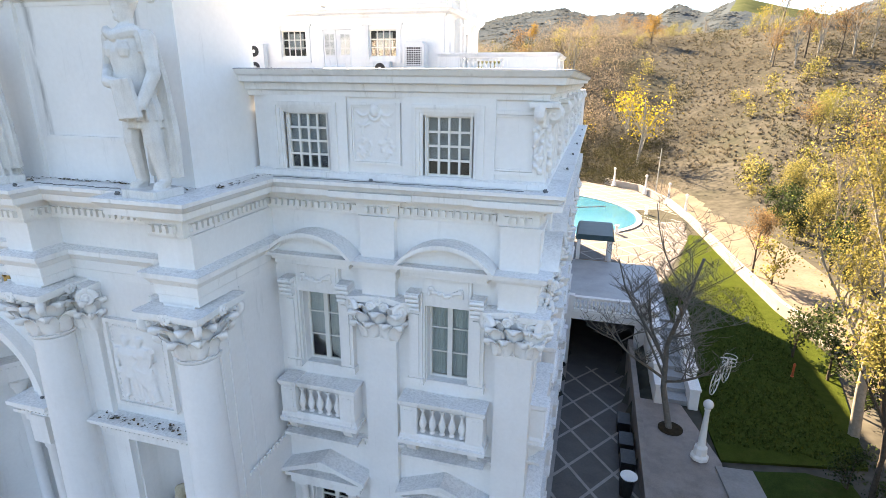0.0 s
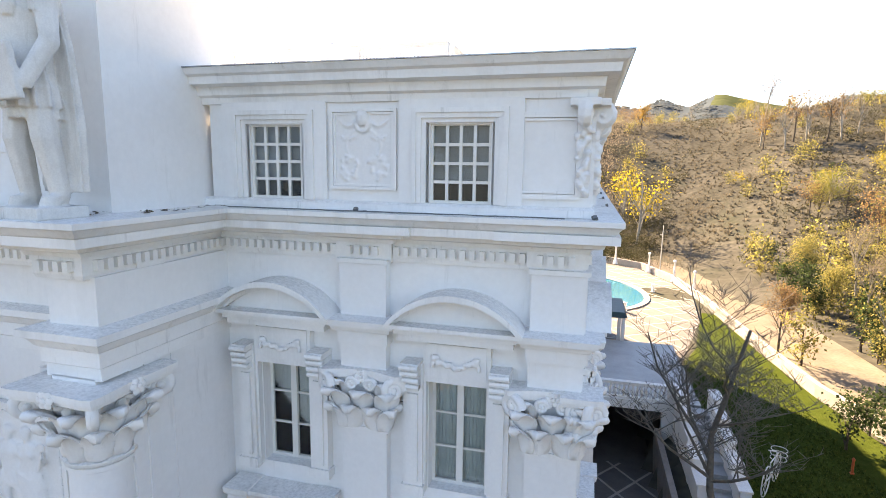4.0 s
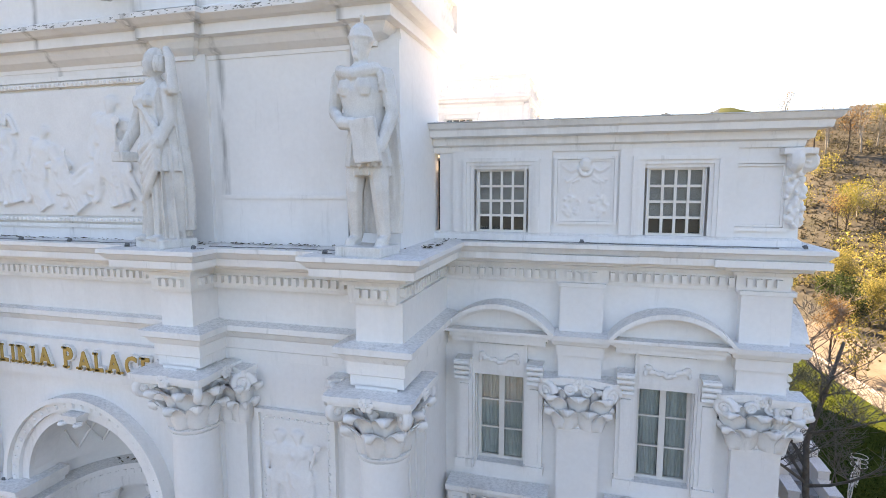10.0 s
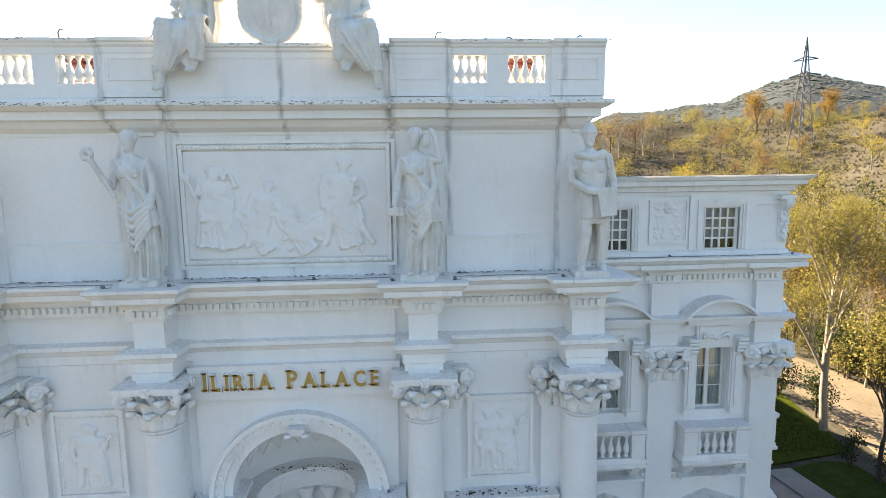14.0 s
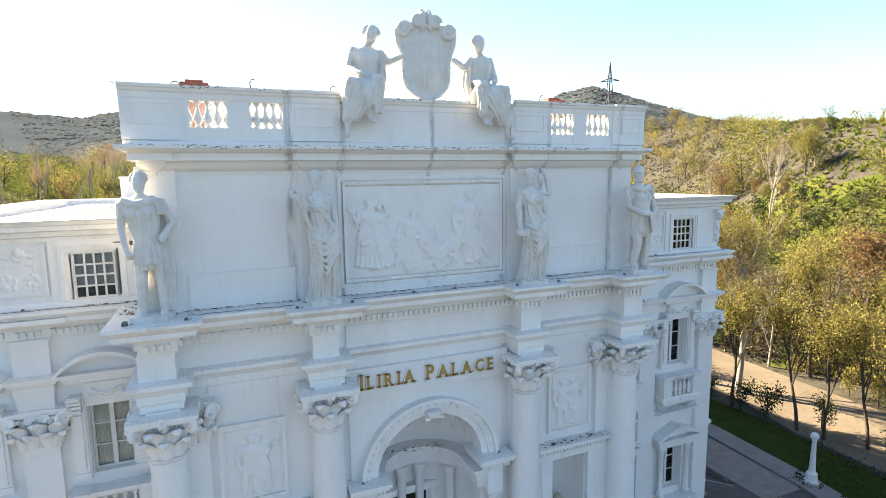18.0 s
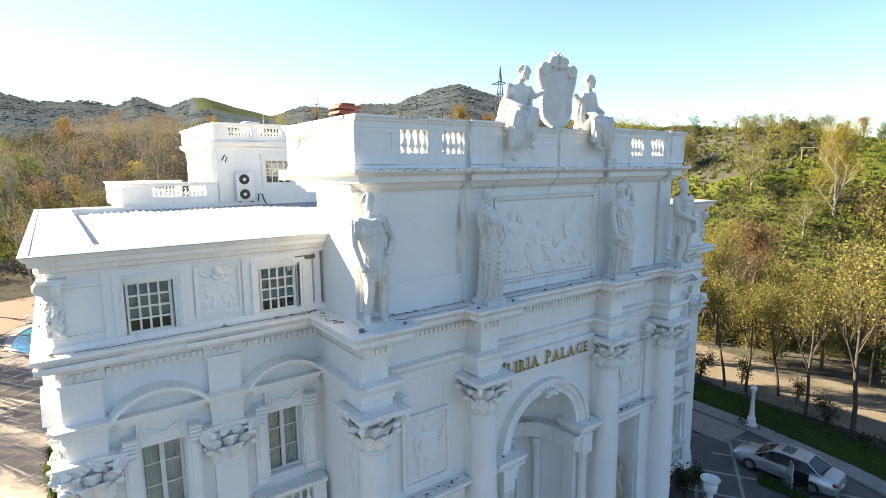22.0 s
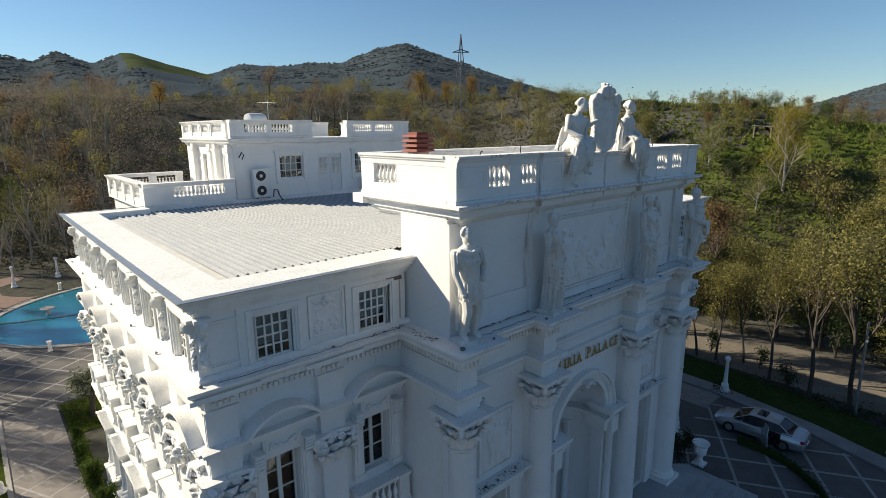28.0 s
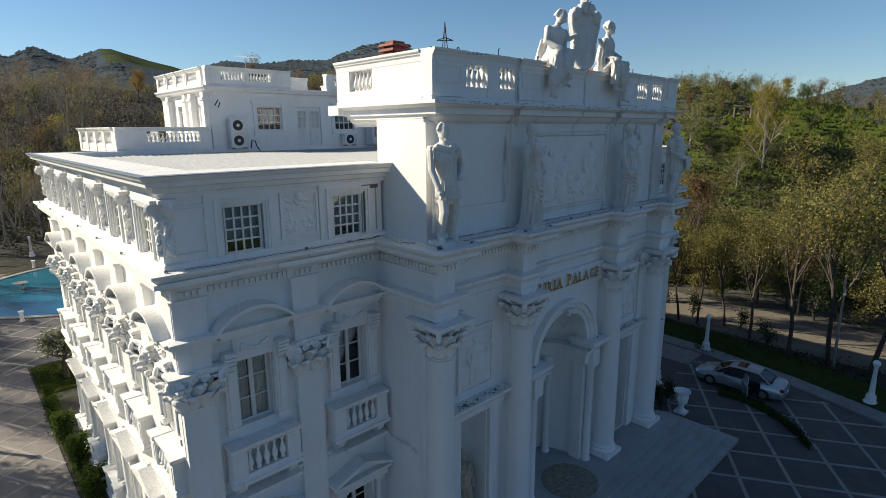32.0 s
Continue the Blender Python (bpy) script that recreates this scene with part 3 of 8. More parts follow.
def add_balcony(m, ledge=True):
    b = part("balcony", BALC, None, palace, m)
    part("rail", BRAIL, None, b)
    for i in range(5):
        part("baluster", BALUSTER, None, b, T(-0.46 + 0.23 * i, -0.16, 0.19))
    for k in (-1, 1):
        part("pedestal", BPOST, None, b, T(k * 0.76, 0, 0))
        part("pedestal_panel", BPANEL, None, b, T(k * 0.76, 0, 0))
        if ledge:
            part("bracket", BRACKET, None, b, T(k * 0.72, 0, -0.15))
    if ledge:
        part("lower_ledge", LEDGE2, None, b)


def add_bay(m, low=True):
    """Dressing of one window axis; m: the axis on the wall, at ground level."""
    z0, z1 = FLOORS[0][0], FLOORS[1][0]
    s = part("window_surround", JAMB, None, palace, m @ T(0, 0, z1))
    p = part("curved_pediment", PED, None, s)
    part("tympanum", TYMP, None, s)
    for h in HOODS:
        part("hood", h, None, s)
    part("garland", SWAG, None, s, T(0, 0.0, 2.2))
    add_balcony(m @ T(0, 0, 6.1))
    if low:
        s = part("window_surround", LOW, None, palace, m @ T(0, 0, z0))
        part("pointed_pediment", TRI, None, s)
        add_balcony(m @ T(0, 0, z0 - 1.3), False)


AXES = [T(s * b, 0, 0) for s in (-1, 1) for b in BAYS] + [LEFT @ T(-y, -0.013, 0.009) for y in SIDE_BAYS] + [RIGHT @ T(y, -0.013, 0.009) for y in SIDE_BAYS]
for m in AXES:
    add_bay(m)


# capitals
def leaf(s, m, h, w, out):
    """One full acanthus leaf that swells, leans out and curls over at the tip."""
    rows = []
    for i, (z, y, k) in enumerate(((0, 0, 0.8), (0.25, -0.08, 0.98), (0.5, -0.2, 1.08), (0.72, -0.42, 1.08), (0.9, -0.7, 0.96), (1.0, -0.98, 0.78), (0.98, -1.2, 0.56), (0.86, -1.3, 0.34), (0.74, -1.22, 0.2))):
        rows.append([(w * k * u * 0.5, out * y - 0.02 + 0.2 * w * u * u - (0.03 * w if u == 0 else 0) + (0.03 * w if abs(u) in (0.66,) and i in (2, 4) else 0), h * z - 0.13 * h * u * u * z) for u in (-1, -0.66, -0.33, 0, 0.33, 0.66, 1)])
    back = [[(x, y + 0.06, z - 0.015) for x, y, z in r] for r in rows]
    s.loft([r + b[::-1] for r, b in zip(rows, back)], m=m)


def scroll(s, m, r, w):
    """A volute: a coil in the xz plane."""
    pts = []
    for i in range(22):
        a, q = i * 0.55, r * (1 - i / 26)
        pts.append((q * math.cos(a), 0, q * math.sin(a)))
    s.tube(pts, [w * (1 - 0.5 * i / 22) for i in range(22)], 6, m)
    s.ball((0, 0, 0), (r * 0.4, w * 1.1, r * 0.4), 6, m)


def flower(s, m, r):
    for i in range(6):
        a = i * math.pi / 3
        s.ball((0.55 * r * math.cos(a), 0, 0.55 * r * math.sin(a)), (0.42 * r, 0.3 * r, 0.42 * r), 6, m)
    s.ball((0, -0.15 * r, 0), 0.3 * r, 6, m)


def capital_round(r, h):
    s = Shape()
    s.lathe([(r, 0), (r * 1.1, 0.02), (r * 1.1, 0.07), (r * 0.92, 0.09), (r * 0.9, 0.35 * h), (r * 1.0, 0.7 * h), (r * 1.3, 0.86 * h)], 24)
    for i in range(8):
        leaf(s, pose(0, 0, 0.08 * h, 0, 0, 45 * i) @ T(0, -r * 1.04, 0), 0.44 * h, r * 0.86, r * 0.55)
        leaf(s, pose(0, 0, 0.36 * h, 0, 0, 45 * i + 22.5) @ T(0, -r * 1.06, 0), 0.42 * h, r * 0.88, r * 0.75)
    for i in range(4):
        m = pose(0, 0, 0, 0, 0, 90 * i + 45)
        scroll(s, m @ pose(0, -r * 1.85, 0.74 * h, 0, 0, 90), 0.15 * h, 0.09)
        leaf(s, m @ T(0, -r * 1.1, 0.58 * h), 0.3 * h, r * 0.6, r * 0.66)
        flower(s, pose(0, 0, 0, 0, 0, 90 * i) @ T(0, -r * 1.72, 0.93 * h), 0.12 * h)
        leaf(s, pose(0, 0, 0, 0, 0, 90 * i) @ T(0, -r * 1.12, 0.62 * h), 0.2 * h, r * 0.45, r * 0.25)
    ring = []
    for i in range(4):
        for a, d in ((-45, 2.45), (-39, 2.3), (-20, 1.85), (0, 1.7), (20, 1.85), (39, 2.3)):
            q = radians(90 * i + a + 0.0)
            ring.append((r * d * math.cos(q), r * d * math.sin(q)))
    for z0, z1, k in ((0.86, 0.92, 0.93), (0.92, 1.0, 1.0)):
        s.loft([[(x * k, y * k, z0 * h) for x, y in ring], [(x * k, y * k, z1 * h) for x, y in ring]])
    return s


def capital_flat(w, h, d):
    """Half-depth capital of a pilaster of width w that stands d proud of its wall at y = 0."""
    s = Shape()
    s.loft([[(-w / 2 * k, -d * q, z), (w / 2 * k, -d * q, z), (w / 2 * k, 0.1, z), (-w / 2 * k, 0.1, z)] for z, k, q in ((0, 1, 1), (0.6 * h, 1.02, 1.1), (0.86 * h, 1.2, 1.5))])
    s.box(-w / 2 - 0.04, w / 2 + 0.04, -d - 0.04, 0.1, 0, 0.06)
    for x in (-0.25, 0.25):
        leaf(s, T(x * w, -d - 0.07, 0.05 * h), 0.44 * h, w * 0.5, 0.2)
    for x in (-0.55, 0.0, 0.55):
        leaf(s, T(x * w, -d - 0.08, 0.36 * h, 40 * x), 0.4 * h, w * 0.5, 0.26)
    for k in (-1, 1):
        leaf(s, T(k * w * 0.53, -d - 0.05, 0.05 * h, 45 * k), 0.42 * h, w * 0.4, 0.2)
        for yy in (0.3, 0.75):
            leaf(s, pose(k * (w / 2 + 0.05), -d * yy, 0.06 * h, 0, 0, 90 * k), 0.42 * h, d * 1.4, 0.15)
            leaf(s, pose(k * (w / 2 + 0.06), -d * yy, 0.36 * h, 0, 0, 90 * k), 0.38 * h, d * 1.4, 0.2)
        scroll(s, T(k * w * 0.74, -d - 0.2, 0.77 * h, 35 * k), 0.17 * h, 0.07)
        scroll(s, T(k * w * 0.74, -d + 0.06, 0.76 * h, 75 * k), 0.14 * h, 0.05)
        scroll(s, T(k * w * 0.2, -d - 0.13, 0.78 * h), 0.1 * h, 0.045)
        leaf(s, T(k * w * 0.42, -d - 0.06, 0.58 * h, 25 * k), 0.28 * h, w * 0.26, 0.16)
    flower(s, T(0, -d - 0.12, 0.9 * h), 0.12 * h)
    top = [(-w * 0.9, 0.1), (-w * 0.9, -d - 0.22), (-w * 0.8, -d - 0.26), (-w * 0.35, -d - 0.14), (0, -d - 0.11), (w * 0.35, -d - 0.14), (w * 0.8, -d - 0.26), (w * 0.9, -d - 0.22), (w * 0.9, 0.1)]
    for z0, z1, k in ((0.87, 0.93, 0.95), (0.93, 1.0, 1.0)):
        s.loft([[(x * k, y * k, z0 * h) for x, y in top], [(x * k, y * k, z1 * h) for x, y in top]])
    return s


# wing pilasters
PW = 0.78
shaft = tier([(PW / 2 + 0.12, -0.08, 0.0), (PW / 2 + 0.12, -0.08, 0.25), (PW / 2 + 0.08, -0.05, 0.27), (PW / 2 + 0.08, -0.05, 0.6), (PW / 2 + 0.04, -0.02, 0.62), (PW / 2 + 0.04, -0.02, 0.9), (PW / 2, 0.02, 0.94), (PW / 2, 0.02, 8.38)], 0.2)
SHAFT = shaft.mesh("pilaster", STUCCO)
CAPF = capital_flat(PW, 1.07, 0.18).mesh("capital", TRIM, 65)
blk = tier([(PW / 2, 0.0, 9.45), (PW / 2, 0.0, 9.84), (PW / 2 + 0.04, -0.06, 9.86), (PW / 2 + 0.04, -0.06, 10.06), (PW / 2 + 0.1, -0.14, 10.09), (PW / 2 + 0.12, -0.16, 10.16), (PW / 2 + 0.2, -0.26, 10.19), (PW / 2 + 0.22, -0.28, 10.29), (PW / 2, 0.0, 10.32), (PW / 2, 0.0, 11.16), (PW / 2 + 0.04, -0.04, 11.17), (PW / 2 + 0.04, -0.04, 11.24)], 0.2)
BLOCK = blk.mesh("entablature_block", STUCCO)


def add_pilaster(m):
    p = part("pilaster", SHAFT, None, palace, m)
    part("capital", CAPF, None, p, T(0, 0.2, 8.38))
    part("entablature_block", BLOCK, None, p)


PILASTERS = [T(s * x, 0, 0) for s in (-1, 1) for x in (9.82, 12.85)]
SIDE_P = [0.44] + [2.7 + 2.83 * k for k in range(5)] + [16.85]
PILASTERS += [LEFT @ T(-y, -0.006, 0.004) for y in SIDE_P] + [RIGHT @ T(y, -0.006, 0.004) for y in SIDE_P]
for m in PILASTERS:
    add_pilaster(m)

# main cornice, dentils and belts. The plan steps out round the entrance block and its four piers.
PIERS = (-6.75, -3.0, 3.0, 6.75)
yb, yp, pw = -1.88, -2.45, 0.34     # block front, pier front, pier half width
plan = [(-10.1, DEPTH - 0.2), (-HALF + 0.2, DEPTH - 0.2), (-HALF + 0.2, 0.2), (-7.08, 0.2)]
plan += [(-7.08, yp)]
for k, x in enumerate(PIERS):
    a, b = x - pw, x + pw
    if k:
        plan += [(a, yb), (a, yp)]
    if k < 3:
        plan += [(b, yp), (b, yb)]
plan += [(7.08, yp), (7.08, 0.2), (HALF - 0.2, 0.2), (HALF - 0.2, DEPTH)]
# over the wings' pilasters the bed and the corona stand out a little; the lip above runs straight
E_ = HALF - 0.2
wing = [(7.08, 0.2), (9.42, 0.2), (9.42, 0.11), (10.22, 0.11), (10.22, 0.2), (12.45, 0.2), (12.45, 0.11), (E_ + 0.09, 0.11), (E_ + 0.09, 0.62), (E_, 0.62)]
stepped = plan[:2] + [(-x, y) for x, y in wing[::-1]] + plan[4:-3] + wing + [(E_, DEPTH)]
part("cornice", Shape().sweep([(-0.3, 11.8), (0.5, 11.8), (0.53, 11.82), (0.6, 11.9), (0.63, 11.92), (0.63, 11.99), (-0.3, 12.0)], plan), TRIM, palace)
part("corona", Shape().sweep([(-0.3, 11.5), (0.12, 11.5), (0.14, 11.56), (0.3, 11.6), (0.32, 11.66), (0.5, 11.68), (0.5, 11.797), (-0.3, 11.797)], stepped), TRIM, palace)
part("dentil_bed", Shape().sweep([(-0.3, 11.2), (0.05, 11.2), (0.07, 11.26), (0.07, 11.497), (-0.3, 11.497)], stepped), TRIM, palace)
part("belt_course", Shape().sweep([(-0.2, 5.3), (0.04, 5.3), (0.06, 5.5), (0.14, 5.52), (0.16, 5.62), (-0.2, 5.64)], [(-HALF + 0.2, DEPTH), (-HALF + 0.2, 0.2), (-7.2, 0.2)]), TRIM, palace)
part("belt_course", Shape().sweep([(-0.2, 5.3), (0.04, 5.3), (0.06, 5.5), (0.14, 5.52), (0.16, 5.62), (-0.2, 5.64)], [(7.2, 0.2), (HALF - 0.2, 0.2), (HALF - 0.2, DEPTH)]), TRIM, palace)
part("plinth_course", Shape().sweep([(-0.2, 0), (0.1, 0), (0.1, 0.5), (0.06, 0.56), (-0.2, 0.58)], [(-HALF + 0.2, DEPTH), (-HALF + 0.2, 0.2), (-7.2, 0.2)]), STUCCO, palace)
part("plinth_course", Shape().sweep([(-0.2, 0), (0.1, 0), (0.1, 0.5), (0.06, 0.56), (-0.2, 0.58)], [(7.2, 0.2), (HALF - 0.2, 0.2), (HALF - 0.2, DEPTH)]), STUCCO, palace)
DENTIL = Shape().box(-0.043, 0.043, -0.085, 0.0, 0, 0.135).mesh("dentil", TRIM)


def along(path, step, out, inset=0.06):
    for a, b in zip(path, path[1:]):
        d = Vector((b[0] - a[0], b[1] - a[1]))
        if d.length < 0.2:
            continue
        n = max(1, int((d.length - inset) / step))
        u = d.normalized()
        for i in range(n):
            p = Vector(a) + u * ((d.length - n * step) / 2 + (i + 0.5) * step)
            yield T(p.x + u.y * out, p.y - u.x * out, 0, math.degrees(math.atan2(u.y, u.x)))


for m in along(stepped[2:-1], 0.15, 0.07):
    part("dentil", DENTIL, None, palace, m @ T(0, 0, 11.31))
far = Shape()
for m in list(along(plan[:3], 0.15, 0.07)) + list(along(plan[-2:], 0.15, 0.07)):
    far.box(-0.043, 0.043, -0.085, 0.0, 11.31, 11.445, m)
tagged(part("side_dentil_row", far, TRIM, palace), kind="stuff")
small = Shape()
for path in ([(-HALF + 0.2, 0.2), (-7.2, 0.2)], [(7.2, 0.2), (HALF - 0.2, 0.2)], [(-7.2, 0.2), (-7.2, -1.7)], [(7.2, -1.7), (7.2, 0.2)]):
    for m in along(path, 0.13, 0.05):
        small.box(-0.035, 0.035, -0.05, 0.0, 5.38, 5.48, m)
tagged(part("belt_dentil_row", small, TRIM, palace), kind="stuff")

# attic storey: frames, relief panels, consoles, top cornice
def picture_frame(x, z0, z1, t, y0, y1):
    """A square-cut moulding mitred round an opening."""
    o = [(-x, z0), (x, z0), (x, z1), (-x, z1)]
    i = [(-x + t, z0 + t), (x - t, z0 + t), (x - t, z1 - t), (-x + t, z1 - t)]
    rings = [[(o[k][0], y1, o[k][1]), (o[k][0], y0, o[k][1]), (i[k][0], y0, i[k][1]), (i[k][0], y1, i[k][1])] for k in (0, 1, 2, 3, 0)]
    return Shape().loft(rings, caps=False)


def hung_frame(x, z0, z1, t, y0, y1):
    """A moulding of three sides that stands on the base and runs round the head of an opening."""
    o = [(-x, z0), (-x, z1), (x, z1), (x, z0)]
    i = [(-x + t, z0), (-x + t, z1 - t), (x - t, z1 - t), (x - t, z0)]
    return Shape().loft([[(o[k][0], y1, o[k][1]), (o[k][0], y0, o[k][1]), (i[k][0], y0, i[k][1]), (i[k][0], y1, i[k][1])] for k in (0, 1, 2, 3)])


AFRAMES = [hung_frame(0.93, 0.01, 1.53, 0.215, 0.0, 0.2).mesh("attic_window_surround", STUCCO), hung_frame(0.72, 0.012, 1.4, 0.07, -0.05, 0.18).mesh("inner_frame", TRIM), hung_frame(0.655, 0.014, 1.335, 0.075, -0.02, 0.18).mesh("inner_frame", TRIM), hung_frame(0.585, 0.016, 1.265, 0.07, 0.02, 0.18).mesh("reveal", TRIM), hung_frame(0.52, 0.018, 1.235, 0.06, 0.06, 0.18).mesh("reveal", TRIM)]
for m in AXES:
    f_ = part("attic_window_surround", AFRAMES[0], None, palace, m @ T(0, 0, ATTIC[0]))
    for q in AFRAMES[1:3]:
        part("inner_frame", q, None, f_)
    for q in AFRAMES[3:]:
        part("reveal", q, None, f_)


def attic_panel(w, seed):
    """Moulded panel with a bearded mask over two heaps of fruit, as plain knobs."""
    rnd = random.Random(seed)
    s = Shape()
    s.box(-0.48, 0.48, 0.05, 0.07, 0.18, 1.28)
    s.ball((0, 0.03, 1.2), (0.11, 0.09, 0.14), 10)
    for i in range(9):
        a = math.pi * (0.1 + 0.8 * i / 8) + math.pi
        s.ball((0.12 * math.cos(a), 0.03, 1.16 + 0.15 * math.sin(a)), (0.035, 0.05, 0.05), 6)
    for k in (-1, 1):
        for i in range(34):          # a round wreath of fruit and leaves
            a, q = rnd.uniform(0, 6.28), rnd.uniform(0.2, 1.0) ** 0.5
            s.ball((k * 0.24 + 0.16 * q * math.cos(a), 0.045, 0.46 + 0.2 * q * math.sin(a)), (rnd.uniform(0.018, 0.04), 0.028, rnd.uniform(0.018, 0.04)), 6)
        s.tube([(k * (0.1 + 0.3 * q), 0.045, 1.17 - 0.09 * math.sin(math.pi * q)) for q in np.linspace(0, 1, 9)], [0.018, 0.022, 0.026, 0.028, 0.028, 0.026, 0.022, 0.018, 0.014], 6)
        s.tube([(k * (0.09 + 0.2 * math.sin(2.2 * q)), 0.048, 1.04 - 0.36 * q) for q in np.linspace(0, 1, 9)], 0.014, 6)
        for i in range(7):
            s.ball((k * (0.14 + 0.035 * i), 0.045, 0.92 - 0.02 * (i % 3)), (0.03, 0.02, 0.016), 6)
    return s


APANEL = melt(attic_panel(1.22, 3), "relief_panel", 0.017, RELIEF)
PFRAMES = [picture_frame(0.545, 0.12, 1.34, 0.05, 0.0, 0.07).mesh("panel_frame", TRIM), picture_frame(0.49, 0.175, 1.285, 0.035, 0.025, 0.07).mesh("panel_frame", TRIM)]
QFRAMES = [picture_frame(0.46, 0.0, 1.2, 0.07, 0.01, 0.07).mesh("plain_panel", TRIM), picture_frame(0.38, 0.08, 1.12, 0.035, 0.025, 0.07).mesh("panel_frame", TRIM)]


def add_panel(m):
    p = part("relief_panel", APANEL, None, palace, m)
    for q in PFRAMES:
        part("panel_frame", q, None, p)


def console_shape(seed):
    """Scrolled corner console with a drop of fruit below."""
    rnd = random.Random(seed)
    s = Shape().box(-0.2, 0.2, -0.2, 0.1, 1.26, 1.36)
    scroll(s, T(0, -0.1, 1.14, 90), 0.12, 0.12)
    for i in range(26):
        z = 1.0 - 0.95 * i / 26
        s.ball((rnd.uniform(-0.11, 0.11) * (0.5 + z * 0.5), -0.02 - rnd.uniform(0, 0.06), z), (rnd.uniform(0.04, 0.07), 0.06, rnd.uniform(0.04, 0.07)), 6)
    return s


CONSOLE = melt(console_shape(5).box(-0.1, 0.1, 0.0, 0.09, 0.02, 1.3), "console_with_fruit_drop", 0.018, RELIEF)
for sx in (-1, 1):
    add_panel(T(sx * 9.83, 0, 12.2))
    part("panel_frame", QFRAMES[1], None, part("plain_panel", QFRAMES[0], None, palace, T(sx * 12.62, 0, 12.25)))
    part("console_with_fruit_drop", CONSOLE, None, palace, T(sx * 13.1, 0.02, 12.26))
for m, s in ((LEFT, -1), (RIGHT, 1)):
    for k in range(6):
        if k < 5:
            add_panel(m @ T(s * (2.715 + 2.83 * k), 0, 12.2))
        part("console_with_fruit_drop", CONSOLE, None, palace, m @ T(s * (2.715 + 2.83 * k), 0.0, 12.26))
    part("console_with_fruit_drop", CONSOLE, None, palace, m @ T(s * 0.16, 0.02, 12.26))
aplan = [(-10.1, DEPTH - 0.06), (-HALF + 0.06, DEPTH - 0.06), (-HALF + 0.06, 0.06), (-6.9, 0.06)]
bplan = [(6.9, 0.06), (HALF - 0.06, 0.06), (HALF - 0.06, DEPTH)]
for p in (aplan, bplan):
    part("attic_base", Shape().sweep([(-0.2, 12.0), (0.1, 12.0), (0.1, 12.1), (0.05, 12.14), (-0.2, 12.15)], p), TRIM, palace)
    part("attic_cornice", Shape().sweep([(-0.9, 13.64), (0.05, 13.64), (0.07, 13.74), (0.15, 13.77), (0.17, 13.89), (0.33, 13.92), (0.35, 14.03), (0.41, 14.06), (0.47, 14.15), (-0.9, 14.17)], p), TRIM, palace)
    # dark line where flashing caps the edge
    part("edge_flashing", Shape().sweep([(0.3, 14.166), (0.485, 14.154), (0.485, 14.17), (0.3, 14.182)], p), STEEL, palace)

# roof behind the attic: ribbed sheet and flat strips
part("roof_deck", Shape().box(-12.4, 12.4, 0.9, DEPTH - 0.1, 13.6, 13.88), FLAT, palace)
xs = np.arange(-11.75, 11.6, 0.27)
prof = []
for x in xs:
    prof += [(x, 13.90), (x + 0.18, 13.90), (x + 0.195, 13.955), (x + 0.25, 13.955), (x + 0.265, 13.90)]
sheet = Shape().loft([[(x, y, z + (0.06 if y < 5 else 0.0)) for x, z in prof] for y in (1.7, 17.25)], closed=False)
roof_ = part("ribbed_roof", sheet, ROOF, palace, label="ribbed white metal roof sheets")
# one flank of each rib takes a darker grey than the sheet
roof_.data.materials.append(mat("grey_rib_flank", (0.24, 0.245, 0.25), (0.33, 0.335, 0.34), 1.5, 0.6))
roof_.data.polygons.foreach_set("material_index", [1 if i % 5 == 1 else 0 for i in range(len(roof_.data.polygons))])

# shuttered opening in the corner beside the entrance block
sh_ = part("shutter", Shape().box(-7.78, -7.3, 0.02, 0.06, 12.2, 13.45), mat("beige_shutter", (0.36, 0.33, 0.27), (0.46, 0.42, 0.35), 3.0, 0.7), palace, label="beige shutter with a brown lintel")
part("lintel", Shape().box(-7.82, -7.26, -0.01, 0.06, 13.45, 13.56), mat("brown_lintel", (0.13, 0.10, 0.07), (0.2, 0.16, 0.11), 4.0, 0.8), sh_)

